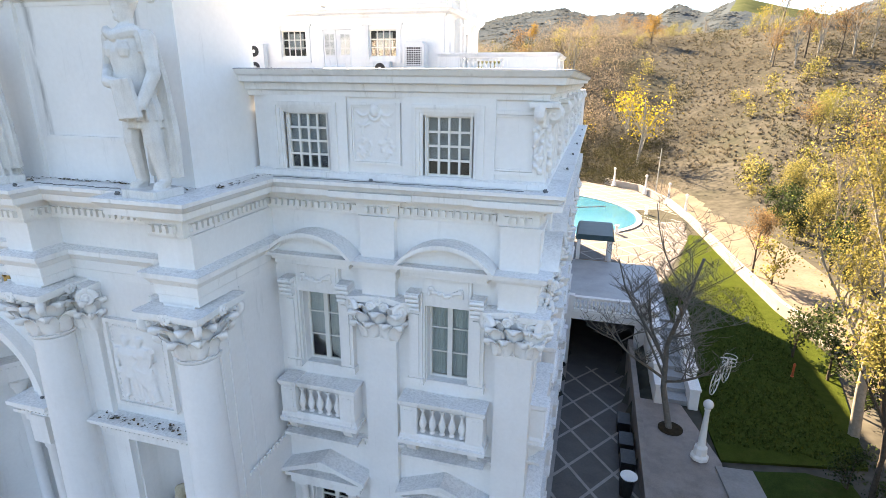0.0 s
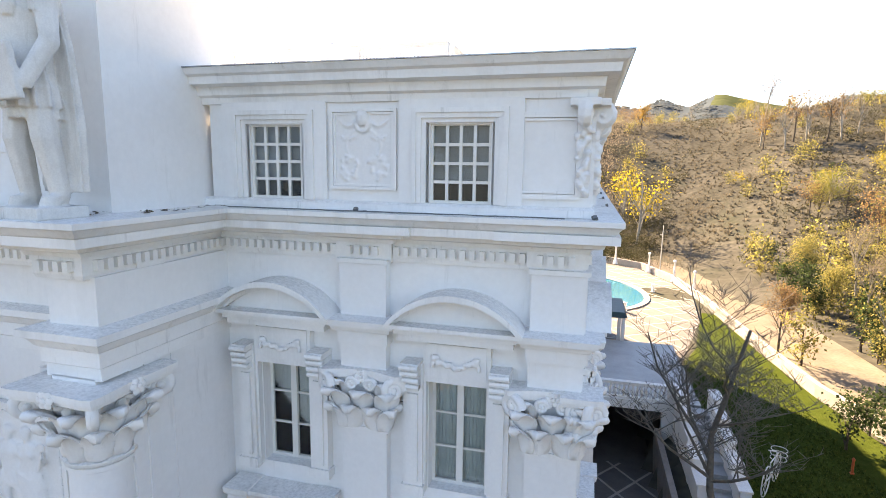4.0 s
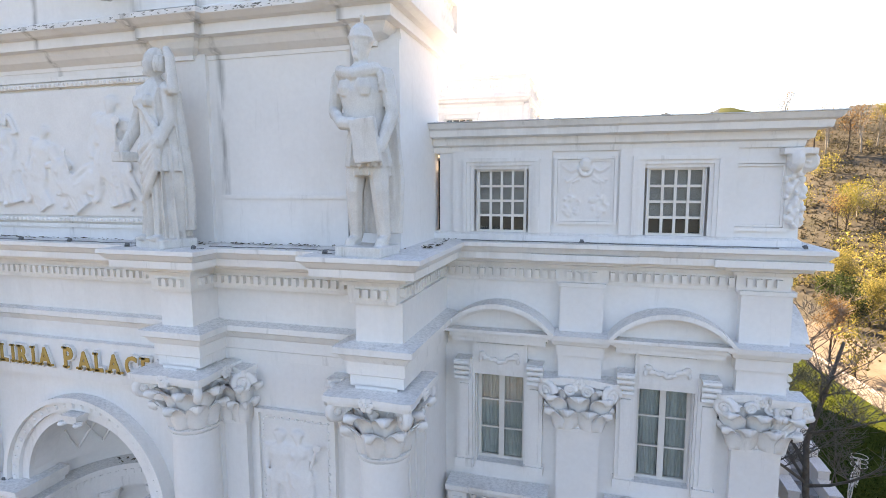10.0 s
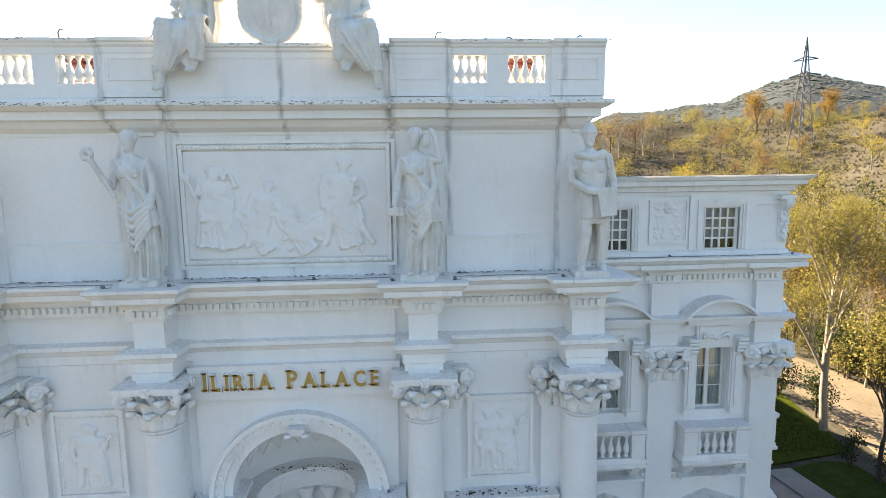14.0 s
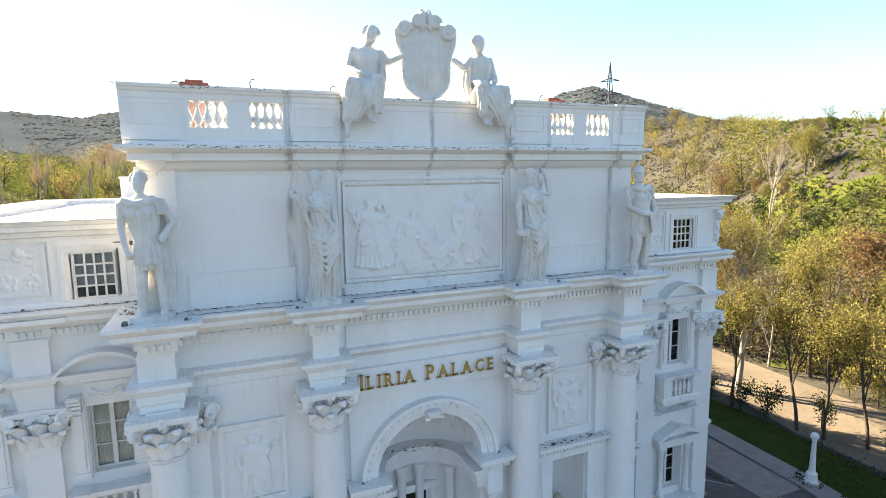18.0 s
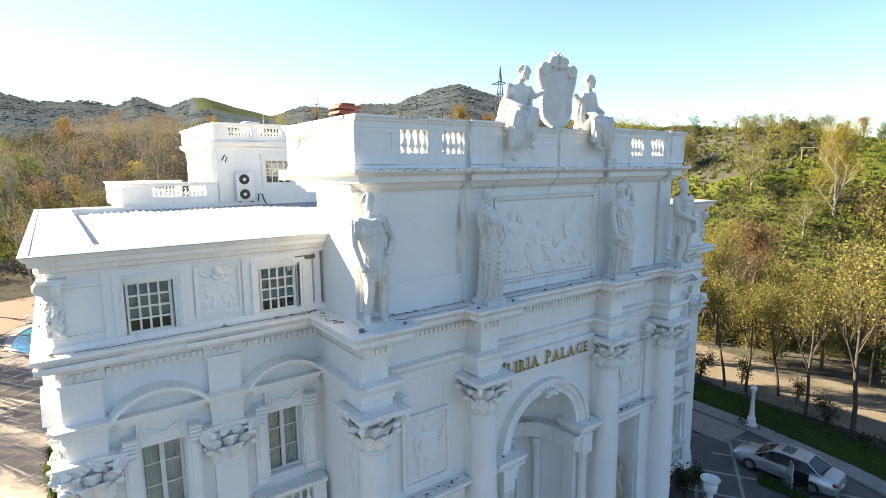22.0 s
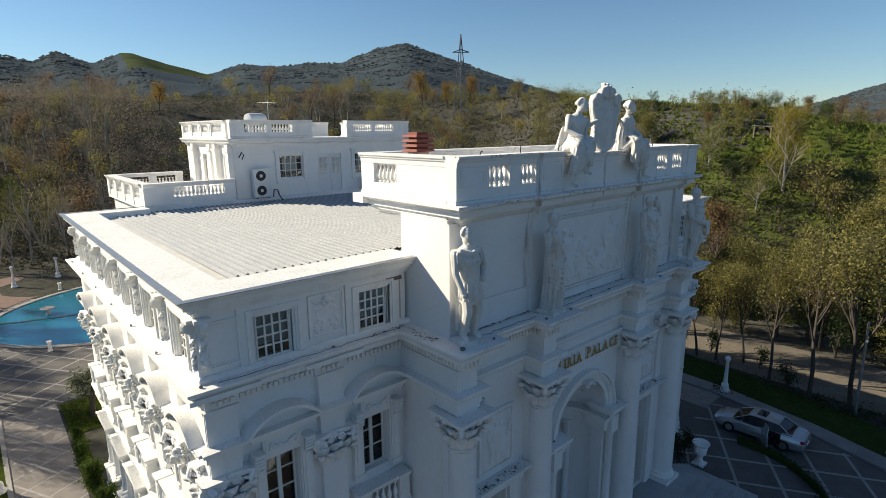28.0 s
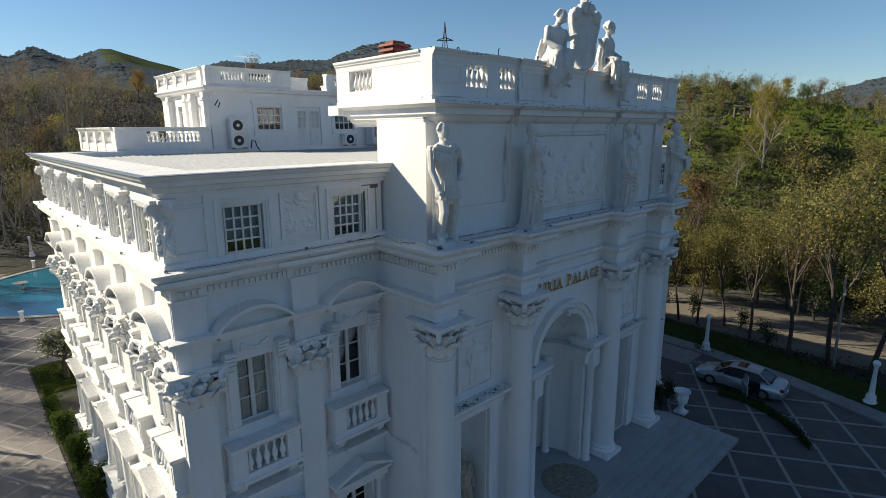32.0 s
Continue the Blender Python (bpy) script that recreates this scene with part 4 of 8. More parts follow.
# ---- entrance block ----
bx = 7.2
niche = (4.25, 5.55, 1.2, 5.85)
arch_r, arch_z, arch_in = 2.12, 6.66, 1.62
for sx in (-1, 1):
    lo, hi = sorted((sx * 2.3, sx * (bx - 0.03)))
    n = sorted((sx * niche[0], sx * niche[1]))
    part("block_wall", wall(lo, hi, 0, 11.3, -1.7, -1.2, [(n[0], n[1], niche[2], niche[3])]), STUCCO, palace)
    part("block_side_wall", Shape().box(*sorted((sx * (bx - 0.02), sx * (bx - 0.4))), -1.2, 0.2, 0, 10.3), STUCCO, palace)
    # niche back and sides
    ns = Shape().lathe([(0.66, 1.2), (0.66, 5.85)], 14, (sx * 4.9, -1.2, 0), 0.0, math.pi).box(n[0] - 0.1, n[1] + 0.1, -1.2, -0.4, 5.85, 5.95)
    part("niche", ns, STUCCO, palace, smooth=60)
    # niche frame, ledge with small dentils, relief above
    fr = Shape()
    for x in (4.0, 5.8):
        a, b = sorted((sx * (x - 0.2), sx * (x + 0.2)))
        fr.box(a, b, -1.86, -1.7, 1.15, 5.9)
    a, b = sorted((sx * 3.5, sx * 6.25))
    fr.box(a, b, -1.875, -1.7, 5.9, 6.1).box(a, b, -1.92, -1.7, 6.1, 6.3).box(a, b, -2.16, -1.7, 6.38, 6.46).box(a, b, -2.22, -1.7, 6.46, 6.52).box(a, b, -2.0, -1.7, 6.3, 6.38)
    for x in np.arange(a + 0.08, b, 0.13):
        fr.box(x - 0.035, x + 0.035, -1.98, -1.9, 6.16, 6.28)
    part("niche_ledge", fr, TRIM, palace)
    rp = Shape().box(*sorted((sx * 4.05, sx * 5.68)), -1.76, -1.7, 6.8, 8.95)
    for i, (x0, x1, z0, z1) in enumerate(((4.05, 5.68, 6.8, 6.88), (4.05, 5.68, 8.87, 8.95), (4.05, 4.13, 6.88, 8.87), (5.6, 5.68, 6.88, 8.87))):
        rp.box(*sorted((sx * x0, sx * x1)), -1.82, -1.76, z0, z1)
    for i in range(44):
        q = i / 44 * 6.92
        x, z = (4.2 + q, 7.16) if q < 1.33 else (5.53, 7.16 + q - 1.33) if q < 3.15 else (5.53 - (q - 3.15), 8.98) if q < 4.5 else (4.2, 8.98 - (q - 4.5) * 0.75)
        rp.ball((sx * x, -1.77, z - 0.2), 0.03, 5)
    part("relief_frame", rp, TRIM, palace)
# wall over the arch, with the opening cut as a half ring
n = 24
inner = [(-arch_in, 1.1)] + [(-arch_in * math.cos(math.pi * i / n), arch_z + arch_in * math.sin(math.pi * i / n)) for i in range(n + 1)] + [(arch_in, 1.1)]
outer = [(-2.36, 1.1), (-2.36, arch_z)] + [(-2.36 + 4.72 * i / (n - 2), 11.3) for i in range(n - 1)] + [(2.36, arch_z), (2.36, 1.1)]
aw = Shape().loft([[(p[0], -1.8, p[1]), (q[0], -1.8, q[1]), (q[0], -1.3, q[1]), (p[0], -1.3, p[1])] for p, q in zip(inner, outer)])
part("arch_wall", aw, STUCCO, palace)
part("sign_fascia", Shape().box(-2.44, 2.44, -1.96, -1.8, 9.15, 9.95), STUCCO, palace)
for r0, r1, y in ((arch_in, arch_in + 0.2, -1.9), (arch_in + 0.2, arch_in + 0.4, -1.98), (arch_in + 0.4, arch_r, -2.08)):
    part("archivolt", Shape().loft([[((r) * math.cos(a), y2, arch_z + r * math.sin(a)) for r, y2 in ((r0 + 0.002, y), (r1, y), (r1, -1.75), (r0 + 0.002, -1.75))] for a in np.linspace(0, math.pi, 49)]), TRIM, palace, smooth=40)
ring = Shape()
for i in range(26):
    a = math.pi * (i + 0.5) / 26
    ring.ball(((arch_in + 0.3) * math.cos(a), -1.99, arch_z + (arch_in + 0.3) * math.sin(a)), (0.06, 0.03, 0.06), 6)
tagged(part("archivolt_beading", ring, TRIM, palace), kind="stuff")
key_m = T(0, 0, -0.09)
key = Shape().loft([[(-0.12, -2.15, 8.36), (0.12, -2.15, 8.36), (0.16, -1.7, 8.35), (-0.16, -1.7, 8.35)], [(-0.22, -2.2, 8.55), (0.22, -2.2, 8.55), (0.22, -1.7, 8.55), (-0.22, -1.7, 8.55)]])
key.ball((-0.2, -2.16, 8.37), (0.1, 0.1, 0.06), 9).ball((0.2, -2.16, 8.37), (0.1, 0.1, 0.06), 9)
part("keystone", key, TRIM, palace, key_m)
# imposts with dentils, inner apse, half dome with lattice, curved entablature on small columns
for sx in (-1, 1):
    im = Shape().box(*sorted((sx * 1.5, sx * 2.45)), -2.15, -1.2, 6.3, 6.5).box(*sorted((sx * 1.4, sx * 2.5)), -2.3, -1.2, 6.5, 6.62).box(*sorted((sx * 1.35, sx * 2.52)), -2.4, -1.2, 6.62, 6.72)
    for x in np.arange(1.5, 2.45, 0.12):
        im.box(*sorted((sx * x, sx * (x + 0.06))), -2.2, -2.1, 6.36, 6.46)
    part("impost", im, TRIM, palace)
    sp = Shape().lathe([(0.2, 1.1), (0.2, 1.25), (0.16, 1.32), (0.15, 5.3), (0.18, 5.36), (0.17, 5.42), (0.24, 5.55)], 16, (sx * 1.93, -1.95, 0)).box(*sorted((sx * 1.68, sx * 2.18)), -2.2, -1.7, 5.55, 6.3)
    part("small_column", sp, STUCCO, palace, smooth=40)
part("apse_wall", Shape().lathe([(1.75, 1.1), (1.75, 6.7)], 24, (0, -1.3, 0), 0, math.pi), STUCCO, palace, smooth=60)
part("half_dome", Shape().lathe([(1.66 * math.cos(a), arch_z + 1.66 * math.sin(a)) for a in np.linspace(0, math.pi / 2 - 0.02, 9)], 24, (0, -1.3, 0), 0, math.pi), STUCCO, palace, smooth=60)
lat = Shape()
for k in range(9):
    for sgn in (-1, 1):
        pts = []
        for i in range(7):
            e = radians(8 + 12 * i)
            a = math.pi * (0.1 + 0.1 * k) + sgn * 0.12 * i
            if 0 < a < math.pi:
                pts.append((1.64 * math.cos(e) * math.cos(a), -1.3 + 1.64 * math.cos(e) * math.sin(a), arch_z + 1.64 * math.sin(e)))
        if len(pts) > 1:
            lat.tube(pts, 0.03, 5)
part("dome_lattice", lat, TRIM, palace)
ent = Shape()
for r, z0, z1 in ((1.42, 5.7, 6.0), (1.36, 6.0, 6.2), (1.3, 6.2, 6.28), (1.22, 6.28, 6.36)):
    ent.lathe([(r, z0), (1.76, z0), (1.76, z1), (r, z1), (r, z0)], 24, (0, -1.3, 0), 0, math.pi)
    for sx in (-1, 1):
        ent.box(*sorted((sx * r, sx * 1.755)), -2.0 - (1.42 - r), -1.297, z0 + 0.001, z1 - 0.001)
for i in range(26):
    ent.box(-0.04, 0.04, -1.42, -1.34, 6.04, 6.16, T(0, -1.3, 0) @ pose(0, 0, 0, 0, 0, 90 + 180 * (i + 0.5) / 26))
part("curved_entablature", ent, TRIM, palace)
for k in (-1, 1):
    for a in (38, 78):
        q = radians(a)
        c = (k * 1.5 * math.cos(q), -1.3 + 1.5 * math.sin(q), 0)
        part("apse_column", Shape().lathe([(0.2, 1.1), (0.2, 1.2), (0.15, 1.3), (0.14, 5.3), (0.17, 5.36), (0.16, 5.42), (0.24, 5.56), (0.24, 5.7)], 16, c), STUCCO, palace, smooth=40)
door = part("entrance_door", Shape().box(-0.72, 0.72, 0.34, 0.42, 1.1, 4.6), IRON, palace, label="tall dark entrance door")
part("door_frame", Shape().box(-0.9, -0.72, 0.22, 0.44, 1.1, 4.75).box(0.72, 0.9, 0.22, 0.44, 1.1, 4.75).box(-0.72, 0.72, 0.22, 0.44, 4.6, 4.75).box(-1.0, 1.0, 0.16, 0.44, 4.75, 4.9), TRIM, palace)

# architrave band across the block
band = []
for k, x in enumerate(PIERS):
    a, b = x - 0.42, x + 0.42
    band += [(a, -1.72), (a, -2.42), (b, -2.42), (b, -1.72)]
band = [(-7.2, 0.2), (-7.2, -2.42)] + band[2:-2] + [(7.2, -2.42), (7.2, 0.2)]
part("architrave", Shape().sweep([(-0.2, 9.85), (0.02, 9.85), (0.02, 10.02), (0.06, 10.05), (0.06, 10.25), (0.1, 10.28), (0.16, 10.38), (0.24, 10.42), (0.24, 10.52), (-0.2, 10.62)], band), TRIM, palace)
part("frieze", Shape().sweep([(-0.3, 10.55), (0.0, 10.55), (0.0, 11.22), (-0.3, 11.22)], [(-7.2, 0.2), (-7.2, -2.4)] + [q for x in PIERS for q in ((x - 0.33, -1.75), (x - 0.33, -2.42), (x + 0.33, -2.42), (x + 0.33, -1.75))][2:-2] + [(7.2, -2.4), (7.2, 0.2)]), STUCCO, palace)

# the four columns, pilasters behind, blocks above
CAPR = capital_round(0.42, 1.17).mesh("capital", TRIM, 65)
COL = Shape().lathe([(0.44 - 0.0, 0.5), (0.50, 0.52)] and [(0.56, 0.18), (0.6, 0.24), (0.56, 0.32), (0.5, 0.36), (0.54, 0.42), (0.5, 0.48), (0.47, 0.52), (0.47, 2.5), (0.455, 4.0), (0.42, 6.4), (0.40, 7.38), (0.43, 7.40), (0.43, 7.46), (0.40, 7.48)], 28)
COL.box(-0.6, 0.6, -0.6, 0.6, 0.0, 0.18)
COLM = COL.mesh("column", STUCCO, 35)
CAPS = capital_flat(0.5, 1.13, 0.14).mesh("capital", TRIM, 65)
PIL = Shape().box(-0.26, 0.26, -0.14, 0.0, 0, 7.52).mesh("pilaster", STUCCO)
for i, x in enumerate(PIERS):
    c = part("column", COLM, None, palace, T(x, -2.12, 1.15))
    part("capital", CAPR, None, c, T(0, 0, 7.48))
    part("capital_block", Shape().box(-0.36, 0.36, -0.32, 0.5, 8.64, 8.72), STUCCO, c)
    k = -1 if x in (3.0, -6.75) else 1
    for kk in ((1, -1) if abs(x) > 5 else (1 if x > 0 else -1,)):
        off = 0.62 * kk if abs(x) < 5 else -0.62 * (1 if x > 0 else -1) if kk == 1 else 0
        if kk == -1:
            continue
        p = part("pilaster", PIL, None, palace, T(x + off, -1.7, 1.1))
        part("capital", CAPS, None, p, T(0, 0, 7.52))
    part("column_backing", Shape().box(x - 0.4, x + 0.4, -1.95, -1.7, 1.1, 9.9), STUCCO, palace)

# attic of the block
ay = -1.8
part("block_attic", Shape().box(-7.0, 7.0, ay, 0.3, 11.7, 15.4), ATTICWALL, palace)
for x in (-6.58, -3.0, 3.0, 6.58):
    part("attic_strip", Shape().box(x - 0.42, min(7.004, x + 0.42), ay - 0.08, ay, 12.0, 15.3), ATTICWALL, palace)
for sx in (-1, 1):
    a, b = sorted((sx * 3.6, sx * 6.05))
    part("recessed_panel_moulding", Shape().box(a, b, ay - 0.05, ay, 12.0, 12.85).box(a, b, ay - 0.08, ay, 12.8, 12.87), STUCCO, palace)
pf = Shape()
for a, b, c, d, y in ((-2.44, 2.44, 12.22, 15.1, 0.05), (-2.32, 2.32, 12.34, 14.98, 0.09)):
    t = 0.08
    pf.box(a, b, ay - y, ay, c, c + t).box(a, b, ay - y, ay, d - t, d).box(a, a + t, ay - y, ay, c + t, d - t).box(b - t, b, ay - y, ay, c + t, d - t)
for x in np.arange(-2.3, 2.31, 0.11):
    pf.ball((x, ay - 0.09, 14.94), 0.035, 5).ball((x, ay - 0.09, 12.38), 0.035, 5)
part("relief_frame", pf, TRIM, palace)
cx_ = 6.93
tp = [(-cx_, 1.95), (-cx_, ay - 0.30)]
for x in PIERS:
    tp += [(x - 0.5, ay - 0.30), (x - 0.5, ay - 0.42), (x + 0.5, ay - 0.42), (x + 0.5, ay - 0.30)]
tp = tp[:1] + [(-cx_, ay - 0.42)] + tp[4:-2] + [(cx_, ay - 0.42), (cx_, 1.95)]
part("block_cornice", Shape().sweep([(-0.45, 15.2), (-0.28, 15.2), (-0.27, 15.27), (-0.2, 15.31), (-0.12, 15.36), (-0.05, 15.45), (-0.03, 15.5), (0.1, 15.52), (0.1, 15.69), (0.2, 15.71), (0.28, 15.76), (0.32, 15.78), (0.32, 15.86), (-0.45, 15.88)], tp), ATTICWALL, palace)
part("block_cornice", Shape().box(-7.25, 7.25, 1.95, 2.55, 15.56, 15.86), TRIM, palace)
part("block_roof", Shape().box(-6.95, 6.95, -1.7, 1.94, 15.41, 15.87), STUCCO, palace)

# parapets: base, rail, pedestals, balusters
BAL_TOP = baluster_mesh(0.59, 10, 1.08)


def parapet(m, length, solids, h=1.28, thick=0.3, base=0.38, label="parapet", bal_mesh=BAL_TOP, pitch=0.2, cap=0.22):
    """A parapet along +x from the origin, outer face towards -y. solids: stretches that are closed; the rest holds balusters."""
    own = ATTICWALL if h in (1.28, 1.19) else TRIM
    foot = [(-0.03, 0), (-0.03, 0.08), (0, 0.1), (0, base), (thick, base), (thick, 0.1), (thick + 0.03, 0.08), (thick + 0.03, 0)]
    ob = part("parapet", Shape().loft([[(x, y, z) for y, z in foot] for x in (0, length)]), own, palace, m)

    def top(name, a, b, out, lift):
        side = [(0.0, h - cap), (0.012, h - cap + 0.03), (0.02, h - 0.17), (0.06, h - 0.13), (0.07, h - 0.09), (0.11, h - 0.06), (0.115, h + lift)]
        ring_ = [(-out - q, z) for q, z in side] + [(thick + out + q, z) for q, z in side[::-1]]
        part(name, Shape().loft([[(x, y, z) for y, z in ring_] for x in (a, b)]), own, ob)

    top("top_rail", 0, length, 0.0, 0.0)
    for a, b, proud in solids:
        if proud:
            a, b = a - 0.006, b + 0.006
            top("pedestal_cap", a, b, proud, 0.003)
        part("pedestal" if proud else "closed_panel", Shape().box(a, b, -proud, thick + proud, 0.102 if proud else base, h - cap), own, ob)
        if proud and b - a > 0.6:
            x0, x1, z0, z1 = a + 0.14, b - 0.14, base + 0.06, h - cap - 0.06
            loop = [[(x0 + q if x == x0 else x1 - q, -proud - y, z0 + q if z == z0 else z1 - q) for q, y in ((0, -0.01), (0, 0.022), (0.035, 0.022), (0.035, -0.01))] for x, z in ((x0, z0), (x1, z0), (x1, z1), (x0, z1))]
            part("panel_frame", Shape().loft(loop + loop[:1], caps=False), own, ob)
    edges = sorted(solids)
    x = 0.0
    gaps = []
    for a, b, _ in edges:
        if a - x > 0.25:
            gaps.append((x, a))
        x = max(x, b)
    if length - x > 0.25:
        gaps.append((x, length))
    for a, b in gaps:
        n = max(1, round((b - a) / pitch))
        for i in range(n + 1):
            part("baluster", bal_mesh, None, ob, T(a + (b - a) * i / n, thick / 2, base))
    return ob


end_l = [(0, 1.18, 0.06), (1.18, 1.31, 0.0), (2.14, 2.6, 0.02), (3.35, 3.5, 0.0), (3.5, 4.7, 0.06)]
parapet(T(-7.1, -2.22, 15.87), 4.7, end_l, cap=0.31)
parapet(T(-2.4, -2.2, 15.87), 4.8, [(0, 4.8, 0.0)], h=1.19, cap=0.31)
parapet(T(2.4, -2.22, 15.87), 4.7, [(4.7 - b, 4.7 - a, q) for a, b, q in end_l[::-1]], cap=0.31)
parapet(pose(-7.04, 2.3, 15.87, 0, 0, -90), 4.1, [(0, 0.7, 0.0), (1.9, 4.1, 0.0)], cap=0.31)
parapet(pose(7.04, -1.8, 15.87, 0, 0, 90), 4.1, [(0, 2.2, 0.0), (3.4, 4.1, 0.0)], cap=0.31)
parapet(pose(6.7, 2.3, 15.87, 0, 0, 180), 13.4, [(0, 13.4, 0.0)])

# ---- roof rooms ----
py, px = 16.5, 5.9
RC = T(0.5, 1.0, -0.18)            # the roof rooms stand a little off the middle
part("roof_upstand", Shape().box(-10.1, 12.0, 17.27, 17.62, 13.6, 14.12), STUCCO, palace)
wins = [(-3.28, -1.78, 15.3, 16.62), (1.86, 3.36, 15.3, 16.62), (-0.78, 0.85, 14.35, 16.65)]
part("roof_room_wall", wall(-px, px, 14.0, 17.35, py, py + 0.3, wins), STUCCO, palace, RC)
for sx in (-1, 1):
    m = RC @ pose(sx * px, py, 0, 0, 0, 90 * sx)
    hs = [(0.9, 1.6, 15.0, 16.7), (4.4, 5.1, 14.4, 16.7)] if sx > 0 else [(-1.6, -0.9, 15.0, 16.7), (-5.1, -4.4, 14.4, 16.7)]
    lo, hi = (0.3, ROOMS_BACK - py) if sx > 0 else (py - ROOMS_BACK, -0.3)
    part("roof_room_wall", wall(lo, hi, 14.0, 17.35, 0.0, 0.3, hs), STUCCO, palace, m)
    for u in (0.35, 2.3, 3.2, 6.2):
        part("roof_room_pier", Shape().box(sx * u - 0.22, sx * u + 0.22, -0.28, 0.0, 14.0, 17.3).box(sx * u - 0.28, sx * u + 0.28, -0.34, 0.0, 16.9, 17.05), TRIM, palace, m)
    for u in (1.25, 4.75):
        add_window(window_parts(2, 3, 0.7, 1.7), m @ T(sx * u, 0.12, 15.0 if u < 2 else 14.7))
# near-black core, the roof rooms' shade as colour
part("roof_room_core", Shape().box(-5.0, 5.0, py + 1.4, ROOMS_BACK - 0.3, 14.1, 17.3), ROOM_SHADE, palace, RC)
part("roof_room_ceiling", Shape().box(-px, px, py + 0.1, ROOMS_BACK, 17.35, 17.6), FLAT, palace, RC)
rc = [(-px, ROOMS_BACK), (-px, py), (px, py), (px, ROOMS_BACK)]
part("roof_room_cornice", Shape().sweep([(-0.2, 17.2), (0.06, 17.2), (0.1, 17.32), (0.3, 17.4), (0.34, 17.5), (0.42, 17.56), (0.42, 17.64), (-0.2, 17.66)], rc), TRIM, palace, RC)
RW = window_parts(4, 3, 1.5, 1.32)
for x in (-2.53, 2.61):
    add_window(RW, RC @ T(x, py + 0.1, 15.3), BLIND)
    sr = Shape()
    for k in (-1, 1):
        a, b = sorted((k * 0.76, k * 1.0))
        sr.box(a, b, -0.08, 0, -0.15, 1.4).box(a - 0.03, b + 0.03, -0.12, 0, 1.3, 1.52)
    sr.box(-1.0, 1.0, -0.1, 0, -0.3, -0.15).box(-0.76, 0.76, -0.05, 0, 1.33, 1.52).box(-1.1, 1.1, -0.16, 0, 1.52, 1.62)
    part("window_surround", sr, TRIM, palace, RC @ T(x, py, 15.3))
dr = part("roof_door", Shape().box(-0.78, 0.85, 0.1, 0.15, 0, 2.3), WHITEWOOD, palace, RC @ T(0, py, 14.35), "white double door with small panes")
for k in (-0.42, 0.47):
    part("door_leaf", Shape().box(k - 0.36, k + 0.36, 0.06, 0.1, 0.02, 2.26), WHITEWOOD, dr)
    for i in range(2):
        for j in range(3):
            part("pane", Shape().box(-0.11, 0.11, 0.045, 0.06, -0.15, 0.15), GLASS, dr, T(k - 0.15 + 0.3 * i, 0, 1.2 + 0.36 * j))
        part("door_panel", Shape().box(-0.11, 0.11, 0.045, 0.06, -0.35, 0.35), WHITEWOOD, dr, T(k - 0.15 + 0.3 * i, 0, 0.55))
BAL_S = baluster_mesh(0.45, 8, 0.95)
parapet(RC @ T(-px - 0.2, py - 0.25, 17.66), 4.9, [(0, 0.8, 0.03), (2.1, 2.4, 0.0), (3.7, 4.9, 0.03)], 0.98, 0.26, 0.32, bal_mesh=BAL_S, pitch=0.18)
parapet(RC @ T(1.2, py - 0.25, 17.66), 4.9, [(0, 0.5, 0.03), (1.9, 2.2, 0.0), (3.6, 4.9, 0.03)], 0.98, 0.26, 0.32, bal_mesh=BAL_S, pitch=0.18)
parapet(RC @ T(-1.3, py + 2.2, 17.66), 2.6, [(1.2, 2.6, 0.0)], 0.9, 0.26, 0.32, bal_mesh=BAL_S, pitch=0.18)
L = ROOMS_BACK - py + 0.2
L -= 0.6
parapet(RC @ pose(-px - 0.196, ROOMS_BACK, 17.66, 0, 0, -90), L, [(0, 0.3, 0.03), (1.4, 2.0, 0.03), (3.1, 3.7, 0.03), (4.8, 5.4, 0.03), (L - 0.6, L, 0.0)], 0.98, 0.26, 0.32, bal_mesh=BAL_S, pitch=0.18)
parapet(RC @ pose(px + 0.196, py + 0.4, 17.66, 0, 0, 90), L, [(0, 0.6, 0.0), (1.8, 2.4, 0.03), (3.6, 4.2, 0.03), (L - 1.3, L, 0.03)], 0.98, 0.26, 0.32, bal_mesh=BAL_S, pitch=0.18)
# terraces beside the roof rooms
parapet(T(-10.12, 17.35, 14.1), 4.6, [(0, 1.4, 0.04), (4.0, 4.6, 0.0)], 1.2, 0.28, 0.45, bal_mesh=BAL_S, pitch=0.2)
parapet(T(6.1, 17.35, 14.1), 5.9, [(0, 1.15, 0.0), (3.4, 5.9, 0.04)], 1.2, 0.28, 0.45, bal_mesh=BAL_S, pitch=0.2)
parapet(pose(-10.1, 26.0, 13.98, 0, 0, -90), 8.3, [(0, 0.5, 0.03), (1.9, 2.4, 0.03), (3.9, 4.4, 0.03), (5.9, 6.4, 0.03), (7.9, 8.3, 0.03)], 1.32, 0.28, 0.5, bal_mesh=BAL_S, pitch=0.2)
parapet(pose(11.98, 17.7, 13.98, 0, 0, 90), 5.0, [(0, 0.5, 0.03), (1.8, 2.3, 0.03), (4.5, 5.0, 0.03)], 1.32, 0.28, 0.5, bal_mesh=BAL_S, pitch=0.2)
parapet(T(-9.8, 25.7, 13.98), 4.0, [(0, 0.5, 0.0), (2.0, 2.4, 0.0), (3.6, 4.0, 0.0)], 1.32, 0.28, 0.5, bal_mesh=BAL_S, pitch=0.2)
parapet(T(6.5, 22.4, 13.98), 5.4, [(0, 0.5, 0.0), (2.0, 2.4, 0.0), (4.8, 5.4, 0.0)], 1.32, 0.28, 0.5, bal_mesh=BAL_S, pitch=0.2)
